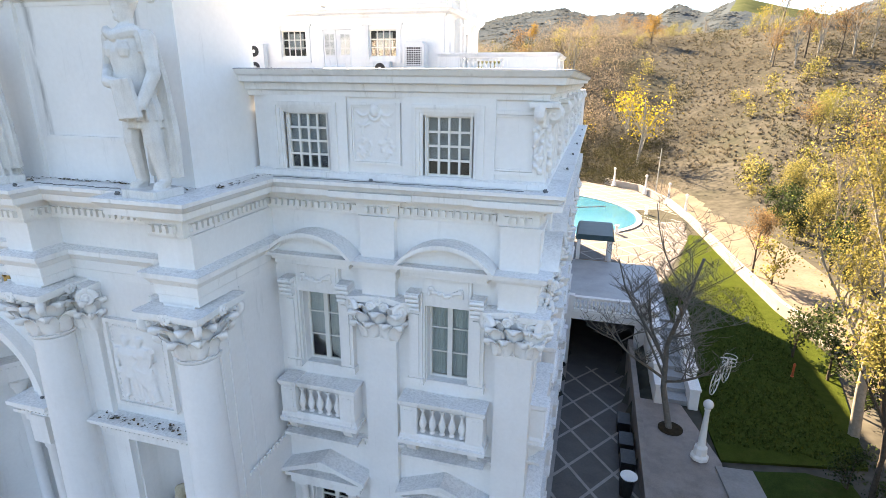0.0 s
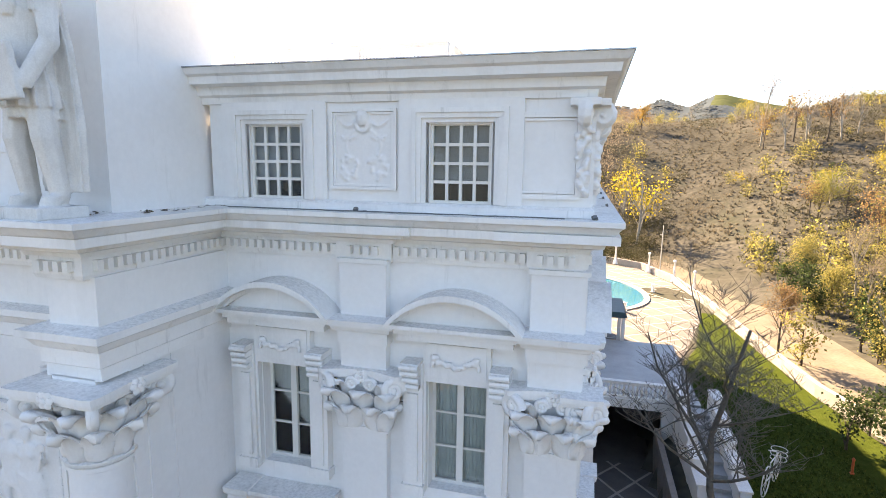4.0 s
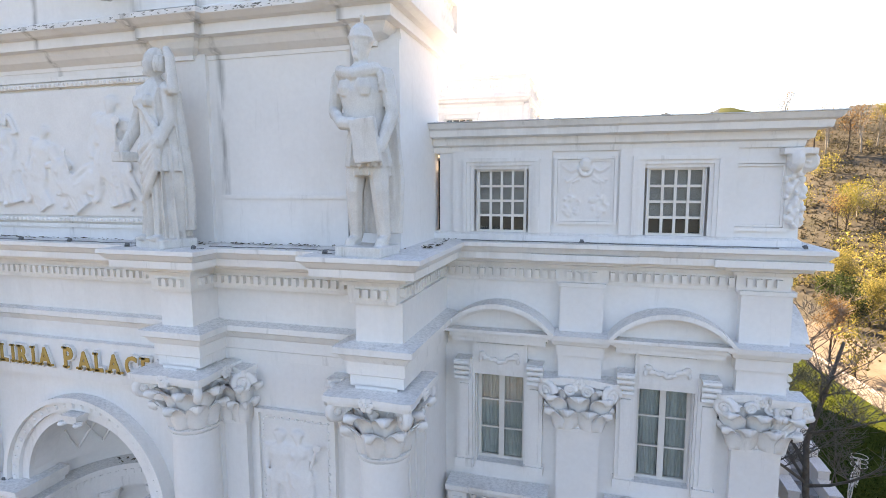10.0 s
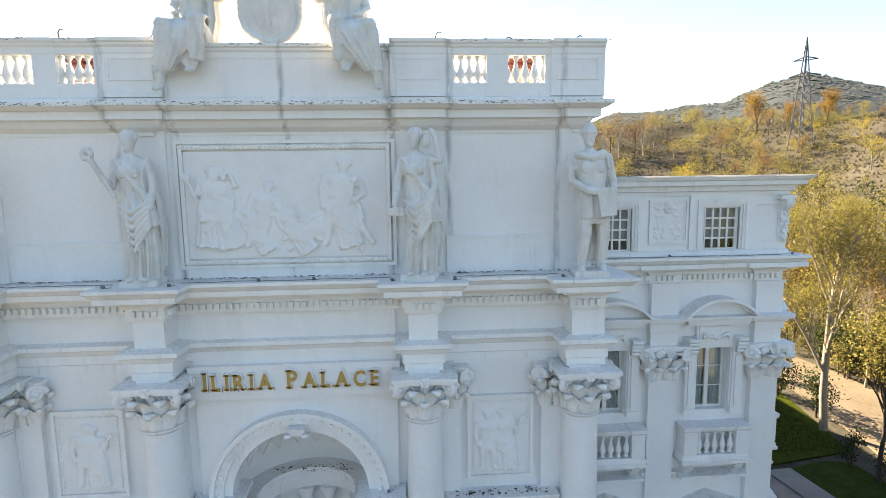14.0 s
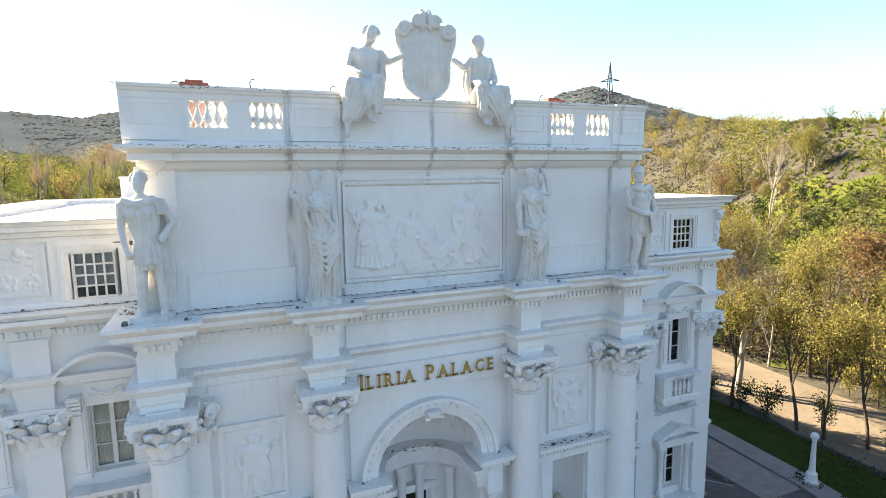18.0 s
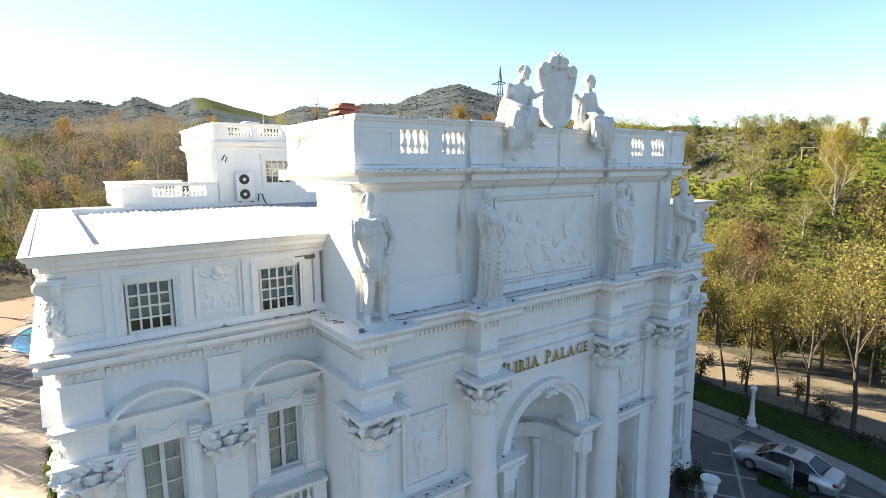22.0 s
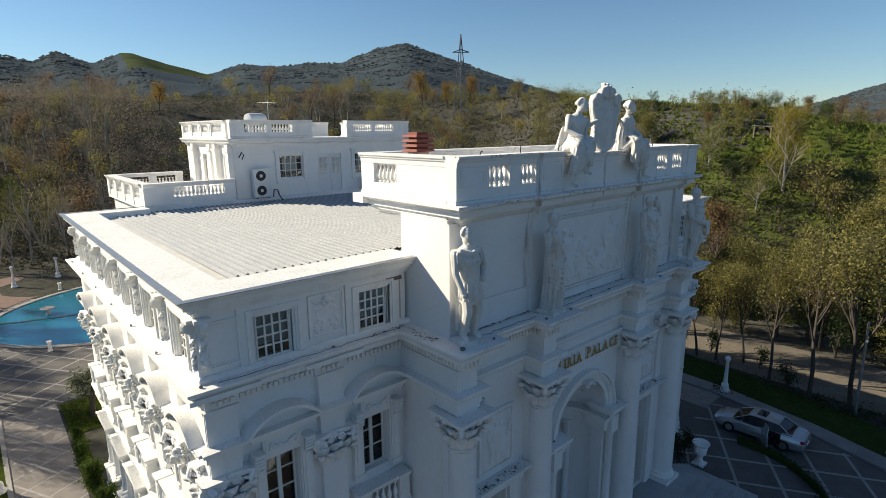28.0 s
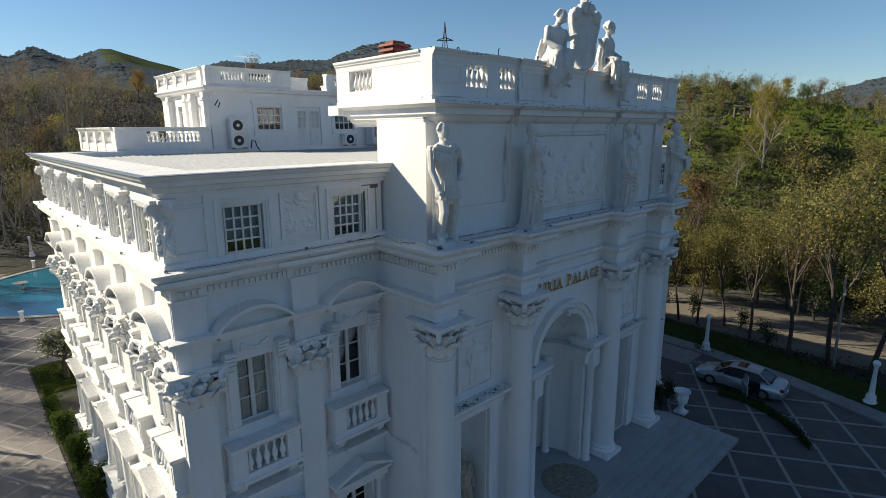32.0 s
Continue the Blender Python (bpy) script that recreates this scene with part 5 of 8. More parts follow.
# ---- sign ----
sign = thing("sign", "gilded letters with white edges on the fascia over the entrance arch", "sign")


def letter_mesh(ch, size, extrude, offset, material):
    c = bpy.data.curves.new("letter", "FONT")
    c.body, c.size, c.extrude, c.offset, c.resolution_u = ch, size, extrude, offset, 3
    ob = bpy.data.objects.new("letter", c)
    scene.collection.objects.link(ob)
    dg = bpy.context.evaluated_depsgraph_get()
    me = bpy.data.meshes.new_from_object(ob.evaluated_get(dg))
    bpy.data.objects.remove(ob)
    me.materials.clear()
    me.materials.append(material)
    return me


text, cursor, glyphs = "ILIRIA PALACE", 0.0, []
for i, ch in enumerate(text):
    size = 0.54 if i in (0, 7) else 0.46
    if ch == " ":
        cursor += 0.26
        continue
    me = letter_mesh(ch, size, 0.014, 0.014, GOLD)
    xs_ = [v.co.x for v in me.vertices]
    lo_, hi_ = min(xs_), max(xs_)
    top_ = max(v.co.y for v in me.vertices)
    stem = {"I": [(lo_ + hi_) / 2], "L": [lo_ + 0.04], "R": [lo_ + 0.04], "P": [lo_ + 0.04], "E": [lo_ + 0.04], "A": [lo_ + 0.03, hi_ - 0.03], "C": []}[ch]
    sf = Shape()
    for q in stem:
        sf.box(q - 0.085, q + 0.085, 0.0, 0.035, -0.014, 0.014)
        if ch != "A":
            sf.box(q - 0.085, q + 0.06, top_ - 0.035, top_, -0.014, 0.014)
    if ch == "R":
        sf.box(hi_ - 0.1, hi_ + 0.03, 0.0, 0.035, -0.014, 0.014)
    if sf.v:
        bm = bmesh.new()
        bm.from_mesh(me)
        bm.from_mesh(sf.mesh("serif", GOLD))
        bm.to_mesh(me)
        bm.free()
    glyphs.append((ch, size, cursor - min(xs_), me))
    cursor += max(xs_) - min(xs_) + 0.13
k = 4.14 / cursor
for ch, size, x, me in glyphs:
    m = pose(-2.08 + x * k, -2.03, 9.4, 90, 0, 0) @ Matrix.Diagonal((k, 1.13, 1, 1))
    part("letter", me, None, sign, m)
    part("letter_edge", letter_mesh(ch, size, 0.03, 0.045, WHITEWOOD), None, sign, pose(-2.08 + x * k, -1.995, 9.4, 90, 0, 0) @ Matrix.Diagonal((k, 1.13, 1, 1)))


# ---- statues: each one plain mesh, fused and smoothed ----
def limb(s, pts, radii, n=8):
    s.tube(pts, radii, n)
    for p, r in zip(pts, radii):
        s.ball(p, r * 1.02, n)


def robe(s, rings, folds=11, depth=0.012, seed=0, swirl=0.0, n=64):
    """Cloth as a loft of ellipses (z, cx, cy, rx, ry) with hanging folds that deepen downwards."""
    rows = []
    for i, (z, cx, cy, rx, ry) in enumerate(rings):
        q = 1 - i / len(rings)
        row = []
        for j in range(n):
            a = 2 * math.pi * j / n
            f = 1 + 1.5 * depth / max(rx, 0.03) * (0.4 + q) * (1 - 2 * abs(math.sin((folds * a + seed + swirl * z * 10) / 2)) ** 0.7 + 0.45 * math.sin(round(folds * 1.7) * a + 2 * seed))
            row.append((cx + rx * f * math.cos(a), cy + ry * f * math.sin(a), z))
        rows.append(row)
    s.loft(rows)


def head(s, c, r=0.062, hair=0, helmet=False, turn=0.0):
    x, y, z = c
    s.ball(c, (r * 0.82, r * 0.95, r * 1.18), 12)
    s.ball((x + turn * r * 0.3, y - r * 0.85, z - r * 0.15), (r * 0.14, r * 0.25, r * 0.3), 6)     # nose
    s.ball((x + turn * r * 0.3, y - r * 0.55, z - r * 0.75), (r * 0.4, r * 0.4, r * 0.35), 6)      # chin
    s.ball((x, y + r * 0.15, z + r * 0.3), (r * 0.95, r * 1.0, r * 0.95), 10)
    for i in range(hair):
        a = math.pi * (0.05 + 0.9 * i / max(1, hair - 1))
        s.ball((x + r * 0.95 * math.cos(a), y + r * 0.1 + r * 0.5 * math.sin(a * 2) * 0.3, z + r * 0.25 + r * 0.75 * math.sin(a)), r * 0.33, 6)
    if helmet:
        s.ball((x, y + r * 0.1, z + r * 0.45), (r * 1.05, r * 1.2, r), 12)
        s.lathe([(r * 1.02, r * 0.3), (r * 1.2, r * 0.36), (r * 1.2, r * 0.5), (r * 1.0, r * 0.6)], 16, (x, y + r * 0.1, z))
        s.tube([(x, y + r * 0.1, z + r * 1.4), (x, y + r * 0.1, z + r * 1.8), (x, y + r * 0.1, z + r * 1.95)], [r * 0.16, r * 0.2, r * 0.3], 8)


def cuirass_man(cape=True, scroll_=True, helmet=True, arms=0):
    s = Shape()
    limb(s, [(-0.075, 0, 0.44), (-0.085, -0.035, 0.26), (-0.09, -0.005, 0.05), (-0.095, -0.06, 0.02)], [0.072, 0.056, 0.042, 0.036])
    limb(s, [(0.07, 0, 0.44), (0.085, -0.01, 0.26), (0.1, 0.02, 0.05), (0.115, -0.04, 0.02)], [0.072, 0.056, 0.042, 0.036])
    robe(s, [(0.37, 0, 0, 0.155, 0.115), (0.44, 0, 0, 0.145, 0.105), (0.52, 0, 0, 0.125, 0.092)], 14, 0.012, 1)
    robe(s, [(0.33, 0, 0.01, 0.14, 0.1), (0.4, 0, 0.01, 0.135, 0.1)], 18, 0.01, 3)
    robe(s, [(0.5, 0, 0, 0.122, 0.088), (0.6, 0, -0.005, 0.13, 0.095), (0.7, 0, -0.01, 0.152, 0.105), (0.77, 0, 0, 0.15, 0.09), (0.81, 0, 0, 0.1, 0.07), (0.835, 0, 0, 0.05, 0.05)], 2, 0.003, 0)
    for k in (-1, 1):
        s.ball((k * 0.062, -0.085, 0.715), (0.06, 0.035, 0.05), 8)
        robe(s, [(0.7, k * 0.175, 0, 0.05, 0.055), (0.78, k * 0.165, 0, 0.055, 0.06), (0.81, k * 0.14, 0, 0.04, 0.05)], 8, 0.005, 2)
    limb(s, [(0, 0, 0.8), (0, -0.005, 0.88)], [0.042, 0.038])
    head(s, (0, -0.015, 0.915), 0.069, 9, helmet)
    if cape:
        robe(s, [(0.06, 0.03, 0.09, 0.16, 0.045), (0.3, 0.03, 0.095, 0.165, 0.045), (0.6, 0.02, 0.085, 0.165, 0.04), (0.8, 0.01, 0.055, 0.15, 0.045)], 9, 0.01, 4)
        limb(s, [(-0.13, -0.05, 0.8), (0, -0.1, 0.775), (0.13, -0.04, 0.8)], [0.03, 0.028, 0.035])
    if arms == 0:      # both hands on an unrolled sheet
        limb(s, [(-0.175, 0, 0.77), (-0.2, -0.03, 0.62), (-0.08, -0.13, 0.56), (0.03, -0.14, 0.55)], [0.05, 0.04, 0.032, 0.03])
        limb(s, [(0.175, 0, 0.77), (0.205, -0.01, 0.6), (0.16, -0.1, 0.45)], [0.05, 0.04, 0.032])
        s.loft([[(0.0, -0.15, 0.57), (0.17, -0.13, 0.58), (0.18, -0.11, 0.39), (0.02, -0.14, 0.38)], [(0.0, -0.17, 0.57), (0.17, -0.16, 0.58), (0.18, -0.14, 0.39), (0.02, -0.17, 0.38)]])
    else:              # one hand on the hip, one at the side
        limb(s, [(0.175, 0, 0.77), (0.25, 0.03, 0.64), (0.15, -0.05, 0.54)], [0.05, 0.04, 0.034])
        limb(s, [(-0.175, 0, 0.77), (-0.205, -0.01, 0.61), (-0.17, -0.06, 0.46)], [0.05, 0.04, 0.034])
        s.ball((-0.16, -0.07, 0.43), 0.036, 7)
    return s


def robed_woman(seed=0, right="torch", left="down"):
    s = Shape()
    robe(s, [(0.015, 0, 0, 0.16, 0.12), (0.15, 0, 0, 0.15, 0.11), (0.32, 0.0, 0, 0.14, 0.105), (0.45, 0.01, 0, 0.148, 0.105), (0.55, 0.01, 0, 0.13, 0.09), (0.63, 0, 0, 0.115, 0.08)], 13, 0.02, seed, 0.15)
    robe(s, [(0.36, 0.02, -0.01, 0.15, 0.115), (0.44, 0.01, -0.01, 0.155, 0.11), (0.52, 0, 0, 0.14, 0.1), (0.58, 0, 0, 0.12, 0.085)], 7, 0.012, seed + 1, 0.6)
    robe(s, [(0.58, 0, 0, 0.115, 0.08), (0.66, 0, -0.005, 0.118, 0.088), (0.73, 0, -0.01, 0.142, 0.096), (0.785, 0, 0, 0.15, 0.08), (0.815, 0, 0, 0.095, 0.06), (0.84, 0, 0, 0.042, 0.042)], 12, 0.005, seed)
    for k in (-1, 1):
        s.ball((k * 0.055, -0.085, 0.715), (0.045, 0.035, 0.042), 8)
        s.ball((k * 0.07, -0.11, 0.018), (0.035, 0.06, 0.02), 7)
    for i in range(3):     # mantle folds across the breast
        limb(s, [(-0.12 + 0.02 * i, -0.055, 0.79), (-0.02 + 0.02 * i, -0.098, 0.69 - 0.012 * i), (0.11, -0.075, 0.585 - 0.025 * i)], [0.014, 0.013, 0.016], 6)
    for i in range(6):     # cloak gathered across the hips and falling from the arm
        q = i / 5
        limb(s, [(-0.14, -0.05 + 0.01 * i, 0.5 - 0.045 * i), (-0.02, -0.115, 0.46 - 0.05 * i), (0.12, -0.1, 0.52 - 0.03 * i), (0.15, -0.04, 0.6)], [0.016, 0.018, 0.018, 0.014], 6)
    robe(s, [(0.05, 0.13, 0.06, 0.05, 0.05), (0.3, 0.15, 0.06, 0.05, 0.05), (0.55, 0.15, 0.04, 0.045, 0.05), (0.78, 0.12, 0.03, 0.05, 0.05)], 7, 0.012, seed + 2)
    limb(s, [(0, 0, 0.81), (0, -0.01, 0.88)], [0.036, 0.034])
    head(s, (0, -0.015, 0.915), 0.067, 11, turn=-0.5)
    limb(s, [(0.135, 0, 0.775), (0.165, -0.01, 0.63), (0.14, -0.08, 0.5)], [0.045, 0.038, 0.028])
    if right == "torch":
        limb(s, [(-0.135, 0, 0.775), (-0.175, -0.04, 0.63), (-0.2, -0.13, 0.68)], [0.045, 0.036, 0.028])
        limb(s, [(-0.14, -0.1, 0.56), (-0.26, -0.16, 0.8)], [0.02, 0.024])
        for i in range(6):
            s.ball((-0.28 + 0.035 * math.cos(i), -0.165, 0.83 + 0.03 * math.sin(i)), 0.028, 6)
    else:              # one arm raised with a jug by the head, the other holds a box
        limb(s, [(-0.135, 0, 0.775), (-0.19, -0.03, 0.62), (-0.22, -0.11, 0.48)], [0.05, 0.045, 0.03])
        s.box(-0.27, -0.12, -0.17, -0.06, 0.41, 0.46)
    return s


def woman_jug(seed):
    s = robed_woman(seed, "box")
    limb(s, [(0.135, 0, 0.78), (0.235, -0.02, 0.77), (0.2, -0.02, 0.93), (0.16, -0.02, 0.97)], [0.045, 0.036, 0.028, 0.024])
    s.ball((0.12, -0.04, 0.9), (0.045, 0.045, 0.06), 8)
    return s


def fuse(ob, voxel, smooth=4):
    r = ob.modifiers.new("fuse", "REMESH")
    r.mode, r.voxel_size, r.use_smooth_shade = "VOXEL", voxel, True
    q = ob.modifiers.new("soften", "SMOOTH")
    q.factor, q.iterations = 0.5, smooth
    return ob


def statue(shape, m, label, plinth=True, material=STONE, h=3.2, voxel=0.016, sw=1):
    s = Shape()
    sway = lambda z: 0.03 * math.sin(5.2 * z) * sw           # weight on one leg
    s.add([((x + sway(z)) * h * 0.7, (y - 0.02 * math.sin(4 * z)) * h * 0.9, z * h + (0.12 if plinth else 0)) for x, y, z in shape.v], shape.f)
    if plinth:
        s.box(-0.38, 0.38, -0.34, 0.3, 0.0, 0.15)
    return fuse(solo("statue", s, material, label, "statue", "statues of the entrance front", m=m), voxel, 1)


SY = -2.4
statue(cuirass_man(arms=1, helmet=False), T(-6.78, SY, 11.99, -10), "weathered stone statue of a caped standing figure on the cornice")
statue(robed_woman(0), T(-3.02, SY, 11.99, 6), "weathered stone statue of a draped figure raising a torch")
statue(woman_jug(2), T(2.96, SY - 0.08, 11.99, -14), "weathered stone statue of a draped figure with a jug")
statue(cuirass_man(arms=0), T(6.74, SY - 0.2, 11.99, -6), "weathered stone statue of an armoured figure holding a sheet")
YELLOWSTONE = mat("ochre_stone", (0.36, 0.30, 0.20), (0.52, 0.45, 0.33), 3.0, 0.8, bump=0.15, dirt=(0.22, 0.17, 0.1), dirt_amount=0.4)
for sx in (-1, 1):
    statue(cuirass_man(arms=1, cape=True, helmet=sx < 0), T(sx * 4.9, -1.25, 1.2), "ochre stone statue of a standing figure in a wall niche", True, YELLOWSTONE, 2.9)


def seated(k):
    """A draped figure on the parapet's edge; k: the side towards the shield."""
    s = Shape()
    # bare trunk: hips, waist, chest, shoulders
    robe(s, [(0.0, 0, 0.02, 0.28, 0.25), (0.15, 0, 0.02, 0.26, 0.22), (0.35, 0, 0.0, 0.21, 0.17), (0.5, 0, -0.02, 0.205, 0.16), (0.68, 0, -0.03, 0.25, 0.18), (0.8, 0, -0.02, 0.29, 0.16), (0.88, 0, -0.01, 0.24, 0.13), (0.95, 0, 0, 0.1, 0.09)], 2, 0.003, 0)
    for q in (-1, 1):
        s.ball((q * 0.1, -0.13, 0.7), (0.1, 0.05, 0.075), 8)
    limb(s, [(0, 0, 0.9), (0.02 * k, -0.04, 1.05)], [0.085, 0.08])
    head(s, (0.05 * k, -0.09, 1.16), 0.155, 13, turn=0.8 * k)
    for i in range(26):    # curls
        a, q = 2.4 * i, math.sqrt(i / 26)
        s.ball((0.05 * k + 0.15 * q * math.cos(a), -0.05 + 0.16 * q * math.sin(a) * (1 if math.sin(a) > 0 else 0.55), 1.33 - 0.15 * q * q), 0.05, 6)
    # thighs forward, calves down over the edge, bare feet
    for a, dy, dz, ft in ((-0.17 * k, -0.46, 0.16, -0.8), (0.2 * k, -0.36, 0.3, -0.46)):
        limb(s, [(a, -0.03, 0.1), (a * 1.35, dy, dz), (a * 1.45, dy + 0.02, ft * 0.45), (a * 1.3, dy + 0.03, ft), (a * 1.3, dy - 0.13, ft - 0.05)], [0.17, 0.125, 0.085, 0.052, 0.045])
        # cloth round the thigh and calf
        robe(s, [(ft * 0.72, a * 1.5, dy + 0.05, 0.1, 0.12), (ft * 0.35, a * 1.45, dy + 0.04, 0.115, 0.12), (dz - 0.12, a * 1.4, dy + 0.02, 0.13, 0.13), (dz + 0.06, a * 1.3, dy + 0.08, 0.13, 0.14), (dz + 0.12, a * 1.15, dy + 0.2, 0.12, 0.16)], 7, 0.016, 2 + k, 0.9)
    # folds slung across the lap, and the hem that hangs between the knees
    for i in range(6):
        limb(s, [(-k * 0.24, -0.05, 0.24 - 0.03 * i), (-k * 0.1, -0.3, 0.24 - 0.05 * i), (k * 0.1, -0.38, 0.1 - 0.09 * i), (k * 0.2, -0.34, -0.02 - 0.1 * i)], [0.028, 0.03, 0.03, 0.022], 6)
    robe(s, [(-0.56, -k * 0.16, -0.4, 0.1, 0.08), (-0.34, -k * 0.09, -0.41, 0.2, 0.12), (-0.08, -k * 0.02, -0.38, 0.28, 0.16), (0.14, 0, -0.3, 0.31, 0.21), (0.28, 0, -0.16, 0.28, 0.22), (0.34, 0, -0.05, 0.22, 0.18)], 12, 0.028, 3 + k, 0.6)
    robe(s, [(0.0, 0, 0.2, 0.42, 0.16), (0.12, 0, 0.2, 0.38, 0.14), (0.3, -k * 0.1, 0.16, 0.28, 0.09), (0.6, -k * 0.12, 0.13, 0.22, 0.07)], 9, 0.02, 6, 0.3)
    # cloak from the shoulder next to the shield, behind the arm
    robe(s, [(0.05, k * 0.3, 0.1, 0.07, 0.12), (0.4, k * 0.33, 0.08, 0.1, 0.13), (0.7, k * 0.29, 0.04, 0.1, 0.11), (0.9, k * 0.2, 0.02, 0.07, 0.09)], 7, 0.016, 5)
    robe(s, [(-0.02, -k * 0.26, 0.06, 0.12, 0.16), (0.12, -k * 0.24, 0.04, 0.1, 0.15)], 7, 0.016, 4)
    limb(s, [(-k * 0.26, 0, 0.83), (-k * 0.32, -0.06, 0.5), (-k * 0.14, -0.3, 0.38), (-k * 0.06, -0.36, 0.36)], [0.1, 0.078, 0.06, 0.055])
    limb(s, [(k * 0.26, 0, 0.84), (k * 0.44, 0.02, 0.72), (k * 0.68, 0.0, 0.86)], [0.1, 0.078, 0.055])
    return s


for k, x in ((1, -1.66), (-1, 1.5)):
    fuse(solo("statue", seated(k), STONE, "pale stone statue of a draped seated figure on the parapet", "statue", "statues beside the shield", m=T(x - 0.1 * k, -2.1, 17.11) @ pose(0, 0, 0, 0, 7 * k, -14 * k) @ Matrix.Scale(1.27, 4)), 0.019, 1)

# the shield between them
sh = Shape()
half = [(0.0, 0.0), (0.2, 0.06), (0.38, 0.13), (0.56, 0.3), (0.64, 0.55), (0.61, 0.85), (0.68, 1.1), (0.8, 1.45), (0.83, 1.7), (0.72, 1.88), (0.5, 1.87), (0.37, 1.75), (0.36, 1.98), (0.25, 2.1), (0.13, 2.08), (0.17, 2.24), (0.1, 2.3), (0.0, 2.22)]
outline = half + [(-x, z) for x, z in half[-2:0:-1]]
extrude_xz(sh, outline, -0.06, 0.1)
sh.tube([(x * 0.97, -0.07, 1.1 + (z - 1.1) * 0.98) for x, z in half[:11] + [(-x, z) for x, z in half[10:0:-1]] + half[:1]], 0.062, 7)
for k in (-1, 1):
    scroll(sh, T(k * 0.6, -0.1, 1.72), 0.18, 0.09)
    scroll(sh, T(k * 0.24, -0.1, 1.95), 0.14, 0.09)
    sh.tube([(k * 0.12, -0.1, 1.72), (k * 0.07, -0.13, 1.95), (k * 0.1, -0.11, 2.2)], [0.03, 0.05, 0.06], 6)
    for i in range(3):
        sh.ball((k * 0.64, -0.06, 0.72 + 0.13 * i), (0.055, 0.07, 0.08), 6)
sh.ball((0, -0.03, 0.95), (0.5, 0.09, 0.78), 16)
fuse(solo("shield", sh, STONE, "blank scrolled stone shield standing on the middle of the parapet", "ornament", m=T(-0.08, -2.14, 17.05)), 0.022, 1)


# ---- relief panels: flattened groups of plain figures ----
def relief(name, figures, m, size, label):
    s = Shape()
    for fig, x, z, h, lean, flip in figures:
        mm = pose(x, -0.03, z, 0, lean, 0) @ Matrix.Diagonal((h * flip, h * 0.5, h, 1))
        s.add(fig.v, fig.f, mm)
    w, hh = size
    s.box(-w / 2, w / 2, 0.0, 0.08, 0, hh)
    ob = part(name, s, RELIEF, palace, m, label)
    fuse(ob, 0.024, 1)
    return ob


MAN, WOM, JUG = cuirass_man(cape=False, arms=1, helmet=False), robed_woman(1), woman_jug(3)
sit = Shape()
sit.add([(x, y, z + 0.72) for x, y, z in seated(1).v], seated(1).f)
relief("relief_panel", [(WOM, -1.8, 0.25, 1.85, 6, 1), (JUG, -1.3, 0.2, 1.8, -10, 1), (MAN, -0.8, 0.2, 1.6, 16, 1), (WOM, -0.45, 0.12, 1.15, -28, -1), (MAN, -0.1, 0.3, 1.35, 64, 1), (WOM, 0.5, 0.12, 1.35, -34, -1), (MAN, 1.0, 0.22, 2.05, 9, 1), (WOM, 1.45, 0.2, 1.8, -16, -1), (MAN, 1.8, 0.2, 1.5, -30, -1)], T(0, -1.84, 12.45), (4.5, 2.42), "low relief of a standing and reclining group")
for sx in (-1, 1):
    relief("relief_panel", [(MAN, -0.3, 0.12, 1.55, 0, 1), (WOM, 0.22, 0.1, 1.6, -6, -1), (MAN, 0.0, 0.12, 0.85, 6, 1)] if sx > 0 else [(MAN, -0.12, 0.12, 1.6, 3, 1), (WOM, 0.2, 0.12, 1.55, -4, -1)], T(sx * 4.86, -1.78, 6.92), (1.34, 1.86), "low relief of standing figures")
# ---- ground ----
def hills(az, r):
    """Height of the land by bearing (degrees from +y towards +x) and distance."""
    sky_el = np.interp(az, (-40, -20, -17, -11, -9, -6.8, -3.5, -0.5, 2.9, 5, 6.7, 9.2, 11.8, 14.8, 18.7, 21.4, 25, 28, 31, 34.7, 37.6, 41.2, 46.5, 52, 58, 74, 80.7, 88), (5.4, 5.7, 5.8, 5.5, 6.0, 6.4, 6.7, 5.9, 6.3, 5.9, 6.8, 5.9, 7.2, 6.3, 5.4, 6.4, 6.3, 6.7, 6.8, 8.2, 8.7, 7.5, 5.6, 3.9, 1.4, 1.4, 3.8, 5.0))
    mid_el = np.interp(az, (-60, -12, -5, -1, 8, 15.4, 23.8, 35.4, 44, 52, 60, 66, 70, 75, 80, 88), (0.9, 1.0, 2.2, 3.7, 3.6, 4.2, 4.9, 4.4, 4.4, 4.7, 4.4, 4.2, 3.8, 2.9, 1.8, 0.8))
    r1 = 190 - 105 / (1 + np.exp(-(az - 50) / 4))
    start = 62 - 22 / (1 + np.exp(-(az - 46) / 4)) + 26 / (1 + np.exp((az - 20) / 3)) + 14 / (1 + np.exp((az - 2) / 3))
    h1 = 15 + r1 * np.tan(np.radians(mid_el))
    t = np.clip((r - start) / (r1 - start), 0, 1)
    z = h1 * (t * t * (3 - 2 * t)) ** 0.85
    r2 = 1500
    h2 = 15 + r2 * np.tan(np.radians(sky_el))
    t2 = np.clip((r - r1 * 1.15) / (r2 - r1 * 1.15), 0, 1)
    return z + (h2 - h1) * (t2 ** 1.25) + np.where(r > r2, -(r - r2) * 0.25, 0)


